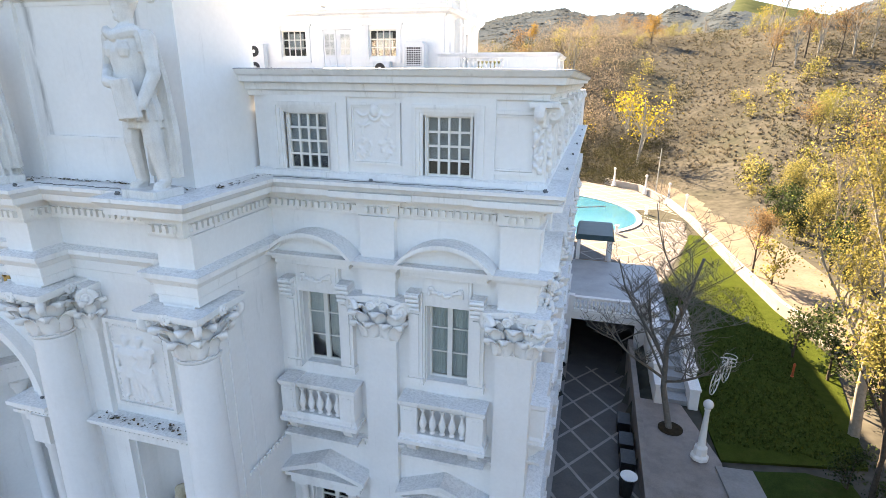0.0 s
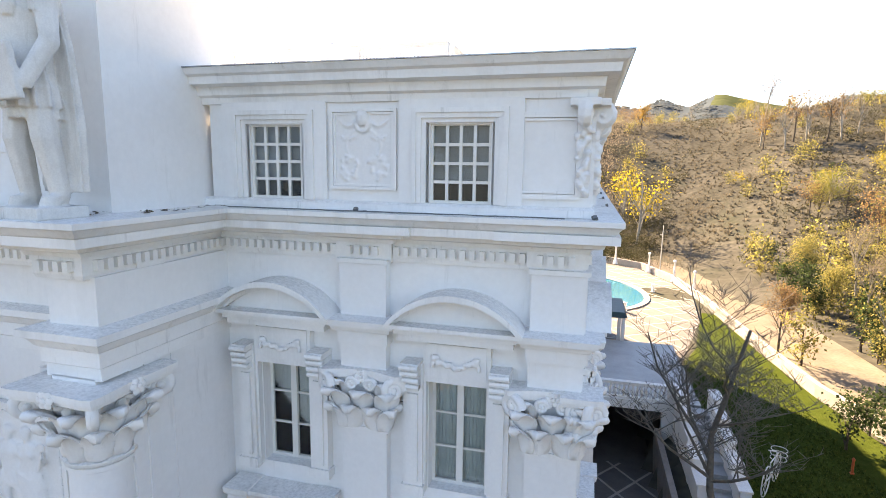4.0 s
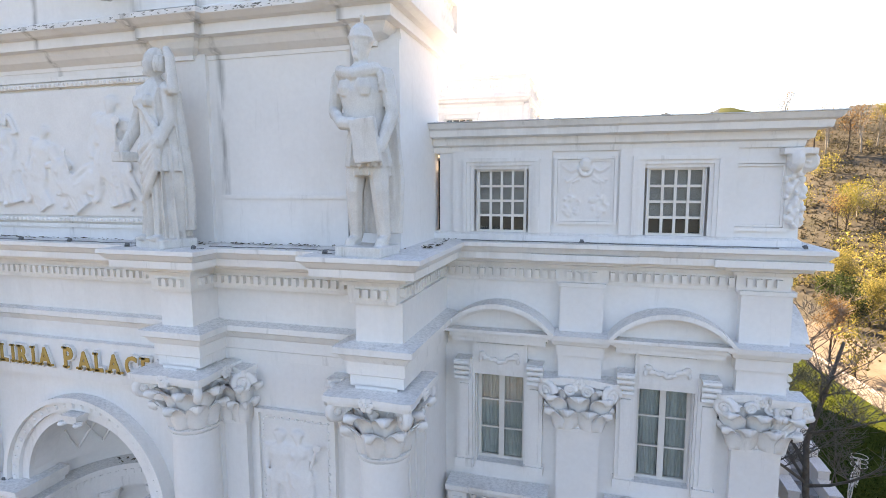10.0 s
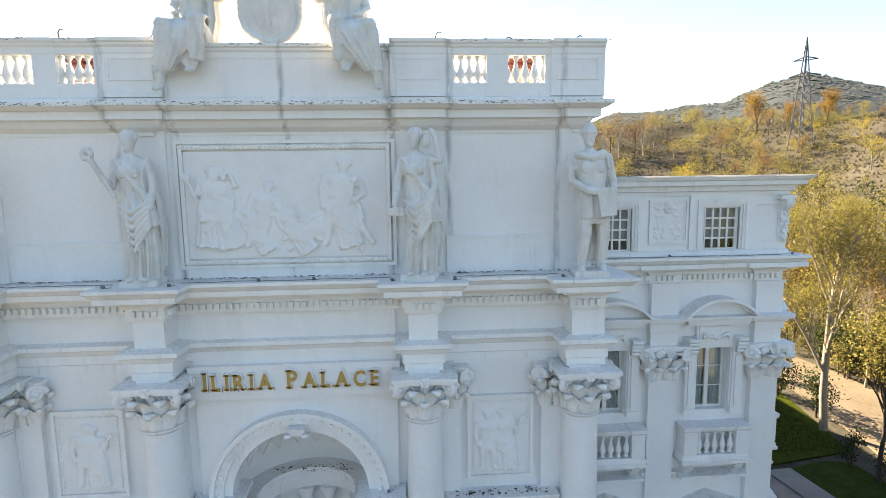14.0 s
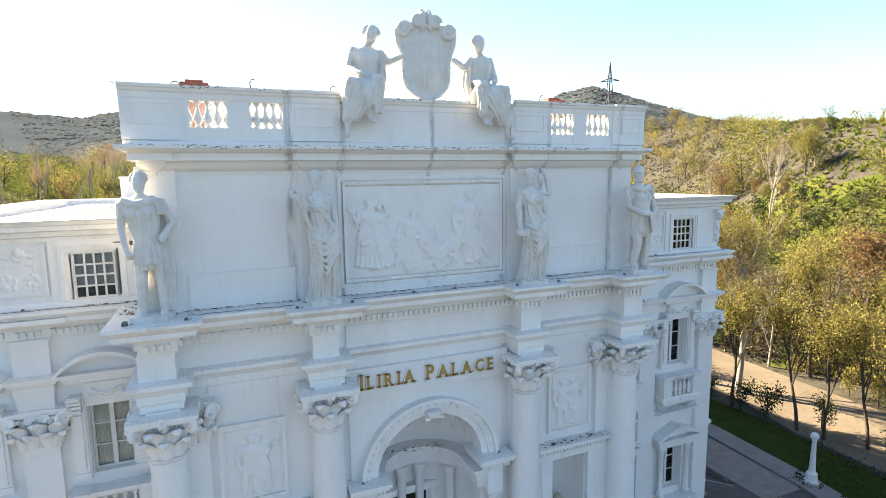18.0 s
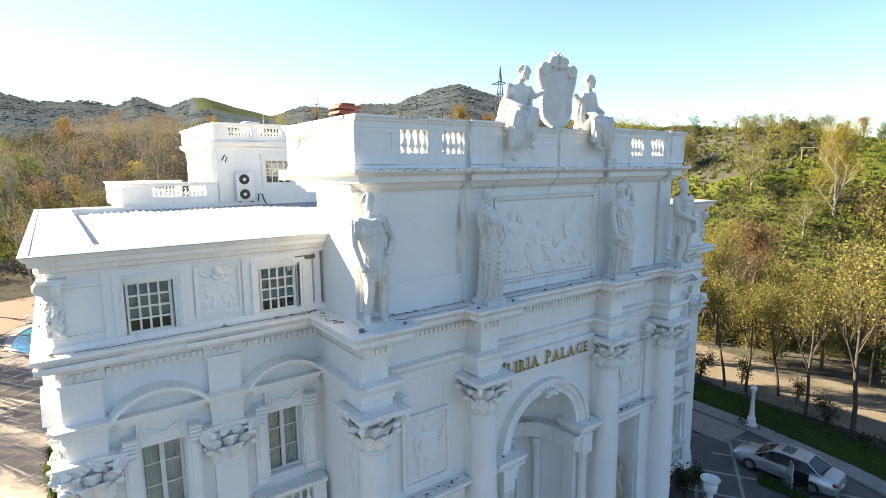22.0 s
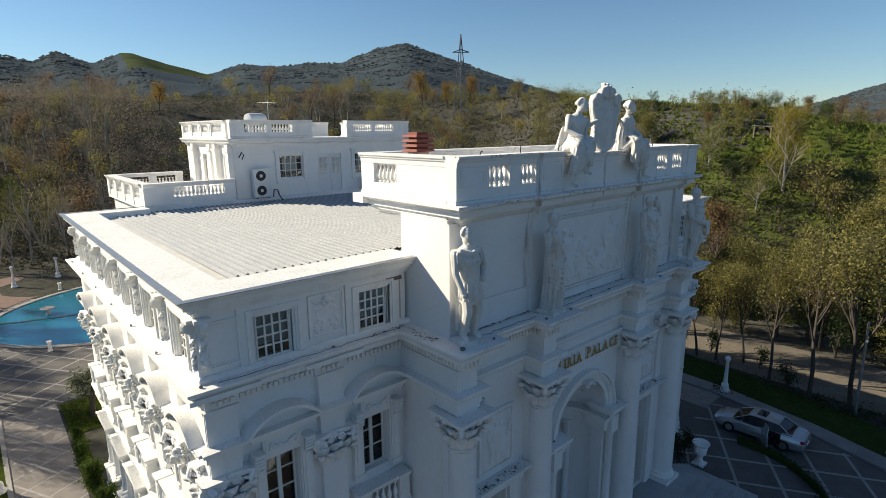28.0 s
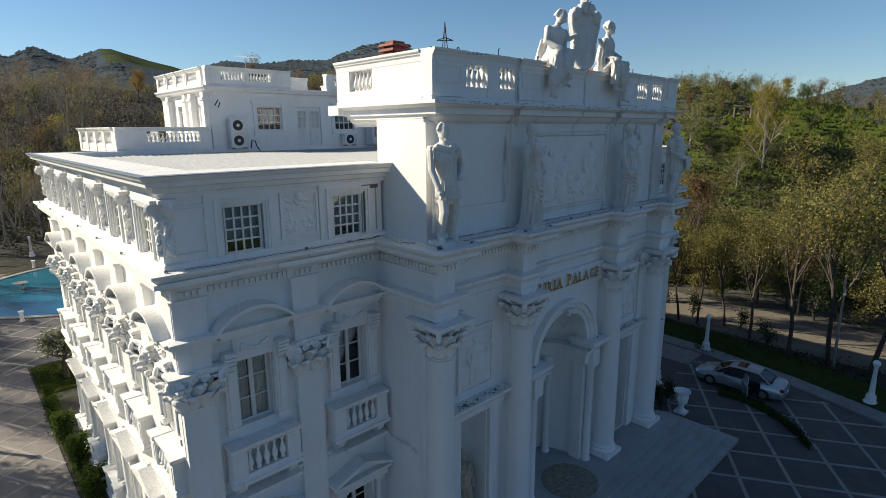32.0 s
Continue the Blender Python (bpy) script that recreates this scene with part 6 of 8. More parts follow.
def ground_at(x, y):
    dx, dy = x, y + 10.0
    r = math.hypot(dx, dy)
    az = math.degrees(math.atan2(dx, dy))
    z = float(hills(np.float64(min(100, max(-60, az))), np.float64(r)))
    back = min(1, max(0, (abs(az - 20) - 75) / 25))
    z = z * (1 - back) + back * min(1, max(0, (r - 90) / 400)) ** 1.5 * 60
    f = min(1, max(0, (r - 60) / 60))
    z += f * (0.7 * noise.noise(Vector((x / 9, y / 9, 3.7))) + 2.0 * noise.noise(Vector((x / 34, y / 34, 3.7))))
    f = min(1, max(0, (r - 260) / 300))
    z += f * min(1, max(0.06, abs(1500 - r) / 500)) * (26 * (0.3 - abs(noise.noise(Vector((x / 210, y / 210, 1.0))))) + 3 * noise.noise(Vector((x / 60, y / 60, 5.0))))
    # the sunken drive beside the palace
    if 13.2 < x < 17.0 and -2 < y < 30:
        z -= 3.0
    return z - 0.03


angles = np.radians(np.concatenate([np.arange(-75, 105, 0.9), np.arange(105, 285, 6.0)]))
radii = list(np.concatenate([np.arange(2, 60, 1.6), np.geomspace(60, 2600, 84)]))
gs = Shape()
rings_ = [[(r * math.sin(a), -10 + r * math.cos(a), ground_at(r * math.sin(a), -10 + r * math.cos(a))) for a in angles] for r in radii]
k = len(angles)
gs.v = [p for q in rings_ for p in q] + [(0, -10, -0.03)]
gs.f = [(i * k + j, (i + 1) * k + j, (i + 1) * k + (j + 1) % k, i * k + (j + 1) % k) for i in range(len(rings_) - 1) for j in range(k)]
gs.f += [(j, (j + 1) % k, len(gs.v) - 1) for j in range(k)]
LAND = mat("dry_hill_grass", (0.036, 0.036, 0.03), (0.108, 0.103, 0.087), 0.09, 0.95, bump=0.4, bump_scale=1.5, fine=0.45, dirt=(0.046, 0.053, 0.036), dirt_amount=0.85)
MEADOW = mat("green_meadow", (0.052, 0.075, 0.016), (0.11, 0.125, 0.034), 0.12, 0.95, bump=0.8, bump_scale=1.5, fine=0.6, dirt=(0.09, 0.077, 0.04), dirt_amount=0.7)
# the blue in this slope colour is distance haze, mixed into the base
WOODFLOOR_HAZE = mat("hazy_wooded_slope", (0.05, 0.069, 0.084), (0.074, 0.09, 0.102), 0.02, 0.95, bump=0.2, bump_scale=0.3, fine=0.5, dirt=(0.085, 0.088, 0.086), dirt_amount=0.4)
PASTURE = mat("grazed_hilltop", (0.05, 0.066, 0.032), (0.08, 0.09, 0.05), 0.02, 0.95, bump=0.3, bump_scale=0.5, fine=0.4, dirt=(0.04, 0.05, 0.03), dirt_amount=0.6)
gob = solo("ground", gs, LAND, "dry grass hillsides rising from the valley floor to wooded mountains", "ground", kind="structure", smooth=180)
gob.data.materials.append(MEADOW)
gob.data.materials.append(WOODFLOOR_HAZE)
gob.data.materials.append(PASTURE)
idx = []
for i in range(len(rings_) - 1):
    r = radii[i]
    for a in angles:
        d = math.degrees(a)
        x, y = r * math.sin(a), r * math.cos(a)
        n = noise.noise(Vector((x / 25, y / 25, 9)))
        # d > 106: unseen ground behind, blue-grey for the window panes' reflections
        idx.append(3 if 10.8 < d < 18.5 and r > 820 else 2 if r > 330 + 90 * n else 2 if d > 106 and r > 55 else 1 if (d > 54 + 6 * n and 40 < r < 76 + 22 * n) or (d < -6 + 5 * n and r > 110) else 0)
idx += [1] * k
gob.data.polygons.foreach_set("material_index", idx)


def slab(name, pts, z0, z1, material, label, category="ground", kind="structure"):
    s = Shape().loft([[(x, y, z0) for x, y in pts], [(x, y, z1) for x, y in pts]])
    return solo(name, s, material, label, category, kind=kind)


def clip_line(p, d, poly):
    """Stretch of the line p + t d inside a convex polygon."""
    t0, t1 = -1e9, 1e9
    n = len(poly)
    area = sum(poly[i][0] * poly[(i + 1) % n][1] - poly[(i + 1) % n][0] * poly[i][1] for i in range(n))
    for i in range(n):
        a, b = poly[i], poly[(i + 1) % n]
        nx, ny = (b[1] - a[1], a[0] - b[0]) if area > 0 else (a[1] - b[1], b[0] - a[0])
        num, den = nx * (a[0] - p[0]) + ny * (a[1] - p[1]), nx * d[0] + ny * d[1]
        if abs(den) < 1e-9:
            if num < 0:
                return None
        elif den > 0:
            t1 = min(t1, num / den)
        else:
            t0 = max(t0, num / den)
    return (t0, t1) if t1 - t0 > 0.1 else None


def paving(name, poly, z, step, angles_, width, label, base=PAVE, strip=PAVELINE, tilt=None):
    """Stone paving with pale strips laid across it slantwise."""
    ob = slab(name, poly, z - 0.25, z, base, label)
    cx, cy = sum(p[0] for p in poly) / len(poly), sum(p[1] for p in poly) / len(poly)
    for j, ang in enumerate(angles_):
        d = (math.cos(radians(ang)), math.sin(radians(ang)))
        for i in range(-60, 61):
            p = (cx - d[1] * step * i, cy + d[0] * step * i)
            hit = clip_line(p, d, poly)
            if not hit:
                continue
            a, b = [(p[0] + d[0] * t, p[1] + d[1] * t) for t in hit]
            s = Shape()
            e = (-d[1] * width / 2, d[0] * width / 2)
            s.loft([[(a[0] + e[0], a[1] + e[1], q), (b[0] + e[0], b[1] + e[1], q), (b[0] - e[0], b[1] - e[1], q), (a[0] - e[0], a[1] - e[1], q)] for q in (z - 0.05, z + 0.005 + 0.004 * j)])
            part("paving_strip", s, strip, ob)
    return ob


# front court, kerb path, hedge bank, dirt track
paving("front_court", [(-22, -24), (16.5, -24), (17.6, -10), (18.7, -5.0), (19.6, 0), (-22, 0.0)], 0.0, 2.1, (32, 122), 0.16, "dark stone paving with pale slanting strips before the palace")
slab("court_corner", [(13.3, 0.0), (17.15, 0.0), (17.15, 1.52), (13.3, 1.52)], -0.2, 0.004, PAVE, "dark stone paving at the head of the ramp")
ROADEDGE = mat("kerb_path", (0.17, 0.16, 0.155), (0.26, 0.25, 0.24), 0.8, 0.8, bump=0.2, dirt=(0.2, 0.18, 0.16), dirt_amount=0.5)
edge_in = [(16.5, -24), (17.2, -10), (18.6, -5.5), (19.6, 0), (19.9, 6.0), (19.6, 9.0)]
kp = Shape()
kp.loft([[(x, y, -0.1), (x + 1.3, y + 0.1, -0.1), (x + 1.3, y + 0.1, 0.12), (x, y, 0.12)] for x, y in edge_in])
solo("kerb_path", kp, ROADEDGE, "raised pale stone footpath along the court's edge", "path", kind="structure")
bank = Shape()
bank.loft([[(x + 1.3, y + 0.1, -0.2), (x + 4.6, y + 0.3, -0.2), (x + 4.6, y + 0.3, 0.1), (x + 3.0, y + 0.2, 0.35), (x + 1.3, y + 0.1, 0.1)] for x, y in edge_in])
DARKGRASS = mat("ground_cover", (0.02, 0.035, 0.01), (0.05, 0.075, 0.02), 2.0, 0.95, bump=1.0, bump_scale=30, fine=0.6, dirt=(0.08, 0.06, 0.03), dirt_amount=0.5)
solo("planted_bank", bank, DARKGRASS, "low bank of dark ground cover beside the footpath", "bank", kind="structure")
tk = [(23.5, -40, 9), (24.4, -20, 8.5), (24.6, -8, 8), (24.8, 4, 7.5), (26.8, 12, 6.0), (28.3, 20, 5.0), (27.0, 26.2, 5.4), (26.3, 33, 5.8), (25.5, 42, 6.0), (25.0, 49, 5.5), (23.9, 58, 5.5), (21.2, 67, 5.5), (15, 78, 5)]
ts = Shape().loft([[(x, y, -0.15), (x + w, y + 1, -0.15), (x + w, y + 1, 0.06), (x + w * 0.5, y + 0.5, 0.02), (x, y, 0.05)] for x, y, w in tk])
solo("dirt_track", ts, TRACK, "pale rutted dirt track beside the garden", "road", kind="structure")
# low white garden wall along the track
gw = Shape().loft([[(x, y, -0.1), (x + 0.35, y, -0.1), (x + 0.35, y, 0.75), (x, y, 0.75)] for x, y in [(27.6, 21), (26.3, 26.2), (25.6, 33), (24.9, 42), (24.3, 49), (23.1, 58), (20.3, 66.5), (16, 70.5)]])
solo("garden_wall", gw, PAVELINE, "low pale garden wall beside the dirt track", "wall", kind="structure")

# platform and steps before the entrance
steps = thing("entrance_steps", "broad pale marble steps and landing before the entrance", "steps", kind="structure")
for i in range(6):
    o = 0.42 * i
    part("step", Shape().box(-8.0 - o, 8.0 + o, -3.4 - o, 0.2 if i == 0 else -1.9 + 0.0, -0.1, 1.15 - 0.19 * i), MARBLE, steps)
solo("floor_medallion", Shape().lathe([(0.0, 0.0), (1.15, 0.0), (1.15, 0.012), (0.0, 0.012)], 40, (0.15, -2.35, 1.152)).lathe([(0.95, 0.012), (1.02, 0.012), (1.02, 0.02), (0.95, 0.02)], 40, (0.15, -2.35, 1.152)), MOSAIC, "round dark mosaic set into the landing", "mosaic")

# left garden, path, pool court
paving("garden_path", [(-17.25, 0.01), (-14.45, 0.01), (-14.3, 29.6), (-17.2, 29.6)], 0.0, 1.55, (28, 118), 0.12, "pale stone path with slanting strips beside the palace", mat("path_stone", (0.15, 0.13, 0.118), (0.23, 0.205, 0.185), 1.2, 0.8, bump=0.25, bump_scale=30, dirt=(0.15, 0.12, 0.10), dirt_amount=0.5))
paving("pool_court", [(-30, 29.6), (19.7, 29.6), (23.2, 42), (24, 50), (22.8, 58), (20, 66), (12, 72), (-12, 74), (-30, 66)], 0.0, 2.0, (35, 125), 0.14, "stone court with slanting pale strips around the pool", PAVE)
BRICKPAVE = mat("red_paving", (0.12, 0.068, 0.05), (0.19, 0.115, 0.085), 1.2, 0.85, bump=0.3, bump_scale=20, dirt=(0.09, 0.065, 0.05), dirt_amount=0.5)
slab("red_paving", [(-30, 50), (-19.2, 50), (-17.4, 55.5), (-13.4, 60), (-8, 63.2), (-2, 64.6), (8, 64.6), (8, 72), (-12, 74.2), (-30, 66.2)], -0.2, 0.03, BRICKPAVE, "reddish paving behind the pool")
slab("lawn", [(-30, 0.1), (-17.4, 0.1), (-17.3, 29.2), (-30, 29.2)], -0.2, 0.06, GRASS, "mown lawn beside the garden path", "lawn")
slab("lawn", [(-14.25, 0), (-13.6, 0), (-13.6, 24.2), (-8, 24.4), (-8, 29.2), (-14.15, 29.2)], -0.2, 0.05, GRASS, "narrow lawn between path and palace", "lawn")
part("path_kerb", Shape().box(-17.42, -17.2, 0.0, 29.4, -0.1, 0.075), PAVELINE, tagged(new("kerb"), "pale stone kerb beside the lawn", "kerb", kind="structure"))


def pool_pt(a, k=0.0):
    c, s_ = math.cos(a), math.sin(a)
    return (0.95 + (18.2 + k) * math.copysign(abs(c) ** 0.95, c), 49.3 + ((13.2 if s_ > 0 else 11.0) + k) * math.copysign(abs(s_) ** 0.92, s_))


N = 96
WATER = bpy.data.materials.new("pool_water")
WATER.use_nodes = True
wb = WATER.node_tree.nodes["Principled BSDF"]
wv = WATER.node_tree.nodes.new("ShaderNodeTexNoise")
wv.inputs["Scale"].default_value, wv.inputs["Detail"].default_value = 0.35, 4
wr = WATER.node_tree.nodes.new("ShaderNodeValToRGB")
wr.color_ramp.elements[0].color, wr.color_ramp.elements[1].color = (0.006, 0.09, 0.165, 1), (0.015, 0.2, 0.28, 1)
WATER.node_tree.links.new(wv.outputs[0], wr.inputs[0])
WATER.node_tree.links.new(wr.outputs[0], wb.inputs["Base Color"])
wb.inputs["Roughness"].default_value = 0.08
pool = thing("swimming_pool", "oval swimming pool with turquoise water and a pale stone rim", "pool")
part("water", Shape().loft([[(*pool_pt(2 * math.pi * i / N), z) for i in range(N)] for z in (-0.1, 0.035)]), WATER, pool)
rim = Shape()
rr = [[(*pool_pt(2 * math.pi * i / N, q), z) for q, z in ((0, 0.02), (0, 0.12), (0.55, 0.12), (0.55, 0.0))] for i in range(N)]
rim.loft(rr + rr[:1], caps=False)
part("rim", rim, PAVELINE, pool)
bar = Shape().tube([(x, 0.04 * (x + 3) ** 2 * 0.35 + 49.4, 0.05) for x in np.linspace(-17, 16, 24)], 0.08, 6)
part("float_line", bar, PAVELINE, pool)
fo = thing("fountain", "small pinkish stone fountain dish in the pool", "fountain", m=T(-12.3, 52.5, 0))
part("stem", Shape().lathe([(0.3, -0.1), (0.14, 0.2), (0.12, 0.5)], 12), MARBLE, fo)
part("dish", Shape().lathe([(0.1, 0.5), (0.62, 0.6), (0.66, 0.66), (0.1, 0.63)], 20), mat("pink_stone", (0.42, 0.33, 0.30), (0.52, 0.42, 0.38), 3.0), fo)
POST = Shape().box(-0.18, 0.18, -0.18, 0.18, 0, 0.08).box(-0.13, 0.13, -0.13, 0.13, 0.08, 0.75).box(-0.18, 0.18, -0.18, 0.18, 0.75, 0.86)
POSTM = POST.mesh("post", STUCCO)
for x, y in ((-13.4, 40.9), (-6, 37.9), (3, 37.2), (-18.6, 46), (-18.9, 51.5), (-16.2, 57.2), (-10.2, 61.9), (16.9, 42.6), (20.3, 52)):
    solo("post", POSTM, None, "short white stone post at the pool's edge", "post", "posts round the pool", m=T(x, y, 0))

# ---- right side: sunken drive, garage, terrace, stair walls ----
dz = lambda y: -1.9 * min(1, max(0, (y - 1.5) / 17.5))
dr_ = Shape().loft([[(13.35, y, dz(y) - 0.2), (16.9, y, dz(y) - 0.2), (16.9, y, dz(y)), (13.35, y, dz(y))] for y in (1.5, 8, 19.0, 27)])
drive = solo("garage_drive", dr_, PAVE, "paved ramp with pale slanting strips running down to the garage", "drive", kind="structure")
pol = [(13.35, 1.5), (16.9, 1.5), (16.9, 19.0), (13.35, 19.0)]
for j, ang in enumerate((58, 122)):
    d = (math.cos(radians(ang)), math.sin(radians(ang)))
    for i in range(-12, 13):
        p = (15.1 - d[1] * 1.5 * i, 10 + d[0] * 1.5 * i)
        h = clip_line(p, d, pol)
        if h:
            a, b = [(p[0] + d[0] * t, p[1] + d[1] * t) for t in h]
            e = (-d[1] * 0.06, d[0] * 0.06)
            part("paving_strip", Shape().loft([[(q[0] + sgn * e[0], q[1] + sgn * e[1], dz(q[1]) + zz) for q, sgn in ((a, 1), (b, 1), (b, -1), (a, -1))] for zz in (-0.03, 0.006 + 0.004 * j)]), PAVELINE, drive)
part("edge_strip", Shape().loft([[(13.27, y, -2.2), (13.7, y, -2.2), (13.7, y, dz(y) + 0.05), (13.27, y, dz(y) + 0.05)] for y in (1.5, 10, 19)]), PAVELINE, drive)
walkway = Shape().box(16.9, 17.15, 2.0, 19.0, -2.2, 0.2)
WALKSTONE = mat("pinkish_stone", (0.19, 0.16, 0.145), (0.29, 0.25, 0.225), 1.5, 0.8, bump=0.25, bump_scale=25, dirt=(0.11, 0.09, 0.08), dirt_amount=0.6)
solo("retaining_wall", walkway, WALKSTONE, "low retaining wall between ramp and walkway", "wall", kind="structure")
slab("walkway", [(17.15, 0), (19.6, 0), (19.9, 9.4), (18.9, 13.2), (17.15, 13.2)], -0.2, 0.04, WALKSTONE, "paved walkway beside the ramp", "path")
garage = thing("garage", "white garage front with a dark opening under the terrace", "garage")
part("front_wall", wall(13.3, 17.9, -2.0, 1.5, 19.0, 19.4, [(13.7, 17.2, -1.95, 1.05)]), STUCCO, garage)
part("terrace_slab", Shape().box(13.3, 19.0, 19.4, 28.9, 1.15, 1.45), MARBLE, garage)
# near-black lining holds the garage's shade; its side wall shuts out sunlight
part("inner_wall", Shape().box(13.3, 18.4, 28.5, 28.8, -2, 1.15).box(17.6, 17.9, 19.4, 28.5, -2, 1.15).box(13.3, 13.5, 19.4, 28.5, -2, 1.15), ROOM_SHADE, garage)
part("garage_floor", Shape().box(13.35, 17.6, 19.0, 28.5, -2.1, -1.92), ROOM_SHADE, garage)


def rail(parent, m, length, mesh=BALUSTER):
    r = part("balustrade", Shape().box(0, length, -0.12, 0.12, 0, 0.15).box(0, length, -0.15, 0.15, 0.77, 0.92), TRIM, parent, m)
    n = max(1, round(length / 0.21))
    for i in range(n):
        part("baluster", mesh, None, r, T(length * (i + 0.5) / n, 0, 0.15))
    for x in (0.0, length):
        part("pedestal", Shape().box(x - 0.2, x + 0.2, -0.2, 0.2, 0, 1.0), TRIM, r)
    return r


rail(garage, T(13.6, 19.2, 1.45), 4.0)
stairs = thing("garden_stairs", "white stepped garden stair with solid side walls", "stairs")
for x0, x1 in ((17.75, 18.15), (19.2, 19.6)):
    for i in range(5):
        part("side_wall", Shape().box(x0, x1, 19.2 - 1.25 * (i + 1), 19.2 - 1.25 * i, -0.1, 2.35 - 0.36 * i).box(x0 - 0.05, x1 + 0.05, 19.2 - 1.25 * (i + 1), 19.2 - 1.25 * i, 2.35 - 0.36 * i, 2.43 - 0.36 * i), STUCCO, stairs)
for i in range(8):
    part("tread", Shape().box(18.15, 19.2, 19.2 - 0.75 * (i + 1), 19.2 - 0.75 * i, -0.1, 1.4 - 0.17 * i), MARBLE, stairs)
slab("lawn", [(19.9, 9.5), (25.2, 10.5), (27.3, 20), (26.2, 26.2), (25.5, 33), (24.6, 44), (23.6, 44), (21.2, 33), (19.7, 29), (19.7, 13)], -0.2, 0.07, GRASS, "sloping mown lawn between stair and track", "lawn")
kiosk = thing("kiosk", "small pool bar with a dark green flat roof on white posts", "kiosk", m=T(14.75, 31.5, 0))
part("roof", Shape().loft([[(-1.4, -2.3, 2.9), (1.4, -2.3, 2.9), (1.4, 2.3, 2.9), (-1.4, 2.3, 2.9)], [(-1.25, -2.1, 3.25), (1.25, -2.1, 3.25), (1.25, 2.1, 3.25), (-1.25, 2.1, 3.25)]]), mat("green_roof", (0.008, 0.035, 0.035), (0.02, 0.06, 0.06), 2.0, 0.5), kiosk)
for x in (-1.15, 1.15):
    for y in (-2, 2):
        part("post", Shape().box(x - 0.12, x + 0.12, y - 0.12, y + 0.12, 0, 2.9), STUCCO, kiosk)
part("counter", Shape().box(-1.15, 1.15, -2.1, -1.7, 0, 1.1).box(-1.25, 1.25, -2.25, -1.6, 1.1, 1.18), mat("bar_wood", (0.22, 0.13, 0.07), (0.35, 0.22, 0.12), 3.0), kiosk)
# ---- lamps, car, roof things, small things ----
GLOBE = mat("lamp_globe", (0.72, 0.73, 0.74), (0.80, 0.80, 0.80), 5.0, 0.25)
lamp = thing("street_lamp", "white cast garden lamp with a round globe on a tapered post", "lamp", "garden lamps", m=T(20.4, 0.1, 0.1))
part("base", Shape().lathe([(0.34, 0), (0.34, 0.12), (0.26, 0.2), (0.24, 0.5), (0.16, 0.6)], 8), STUCCO, lamp)
part("post", Shape().lathe([(0.15, 0.55), (0.13, 1.0), (0.09, 2.1), (0.12, 2.16), (0.1, 2.22)], 12), STUCCO, lamp, smooth=40)
part("globe", Shape().ball((0, 0, 2.38), 0.19, 16), GLOBE, lamp, smooth=180)
for x, y in ((19.3, -9.2), (-17.74, 20.3), (-17.64, 30.4), (19.1, 9.4), (17.2, 68.6), (21.0, 63.6), (23.2, 58.2), (24.2, 51.6), (-14.1, 66.7), (-9.6, 68.8), (-18.6, 41.0), (-22.5, 60.0)):
    copy_thing(lamp, T(x, y, 0.08))

# parked car with one rear door open
CARPAINT = mat("silver_car_paint", (0.42, 0.44, 0.46), (0.48, 0.50, 0.52), 2.0, 0.25, metal=0.6)
CARGLASS = plain("car_glass", (0.012, 0.014, 0.016), 0.06)
RUBBER = plain("tyre_rubber", (0.015, 0.015, 0.015), 0.8)
RIMM = plain("alloy", (0.5, 0.5, 0.5), 0.3, 0.9)
car = thing("car", "silver saloon car parked with its rear door open", "car", m=T(16.35, -3.45, 0, 3))


def car_ring(y, w, zb, zs, zt, crown=0.0):
    """Half outline of the body at one station, from sill to bonnet."""
    r = [(w * 0.86, zb), (w * 0.98, zb + 0.1), (w, (zb + zs) / 2), (w * 0.97, zs), (w * 0.8, zt), (0.0, zt + crown)]
    return [(x, y, z) for x, z in r] + [(-x, y, z) for x, z in r[-2::-1]]


body = Shape()
body.loft([car_ring(*q) for q in ((-2.42, 0.62, 0.38, 0.62, 0.74), (-2.36, 0.78, 0.26, 0.7, 0.88, 0.01), (-2.1, 0.88, 0.2, 0.76, 0.97, 0.02), (-1.6, 0.91, 0.18, 0.8, 1.0, 0.02), (-0.5, 0.915, 0.18, 0.82, 0.96, 0.02), (0.7, 0.915, 0.18, 0.8, 0.93, 0.02), (1.2, 0.91, 0.18, 0.76, 0.92, 0.03), (1.9, 0.88, 0.2, 0.68, 0.82, 0.03), (2.25, 0.78, 0.24, 0.6, 0.72, 0.02), (2.4, 0.6, 0.34, 0.52, 0.62))])
part("body", body, CARPAINT, car, smooth=40)
glass = Shape()
glass.loft([[(w, y, z0), (w * 0.72, y2, z1), (-w * 0.72, y2, z1), (-w, y, z0)] for y, y2, w, z0, z1 in ((-1.75, -1.75, 0.8, 0.98, 1.0), (-1.0, -0.98, 0.82, 0.96, 1.36), (0.1, 0.08, 0.83, 0.94, 1.4), (0.55, 0.5, 0.83, 0.93, 1.34), (1.3, 1.3, 0.78, 0.92, 0.94))])
part("glasshouse", glass, CARGLASS, car, smooth=30)
part("roof", Shape().loft([[(w, y, z), (w * 0.6, y, z + 0.035), (-w * 0.6, y, z + 0.035), (-w, y, z), (-w, y, z - 0.03), (w, y, z - 0.03)] for y, w, z in ((-1.08, 0.56, 1.36), (-0.5, 0.62, 1.42), (0.1, 0.62, 1.42), (0.52, 0.58, 1.36))]), CARPAINT, car, smooth=40)
part("sunroof", Shape().box(-0.4, 0.4, -0.35, 0.15, 1.455, 1.468), CARGLASS, car)
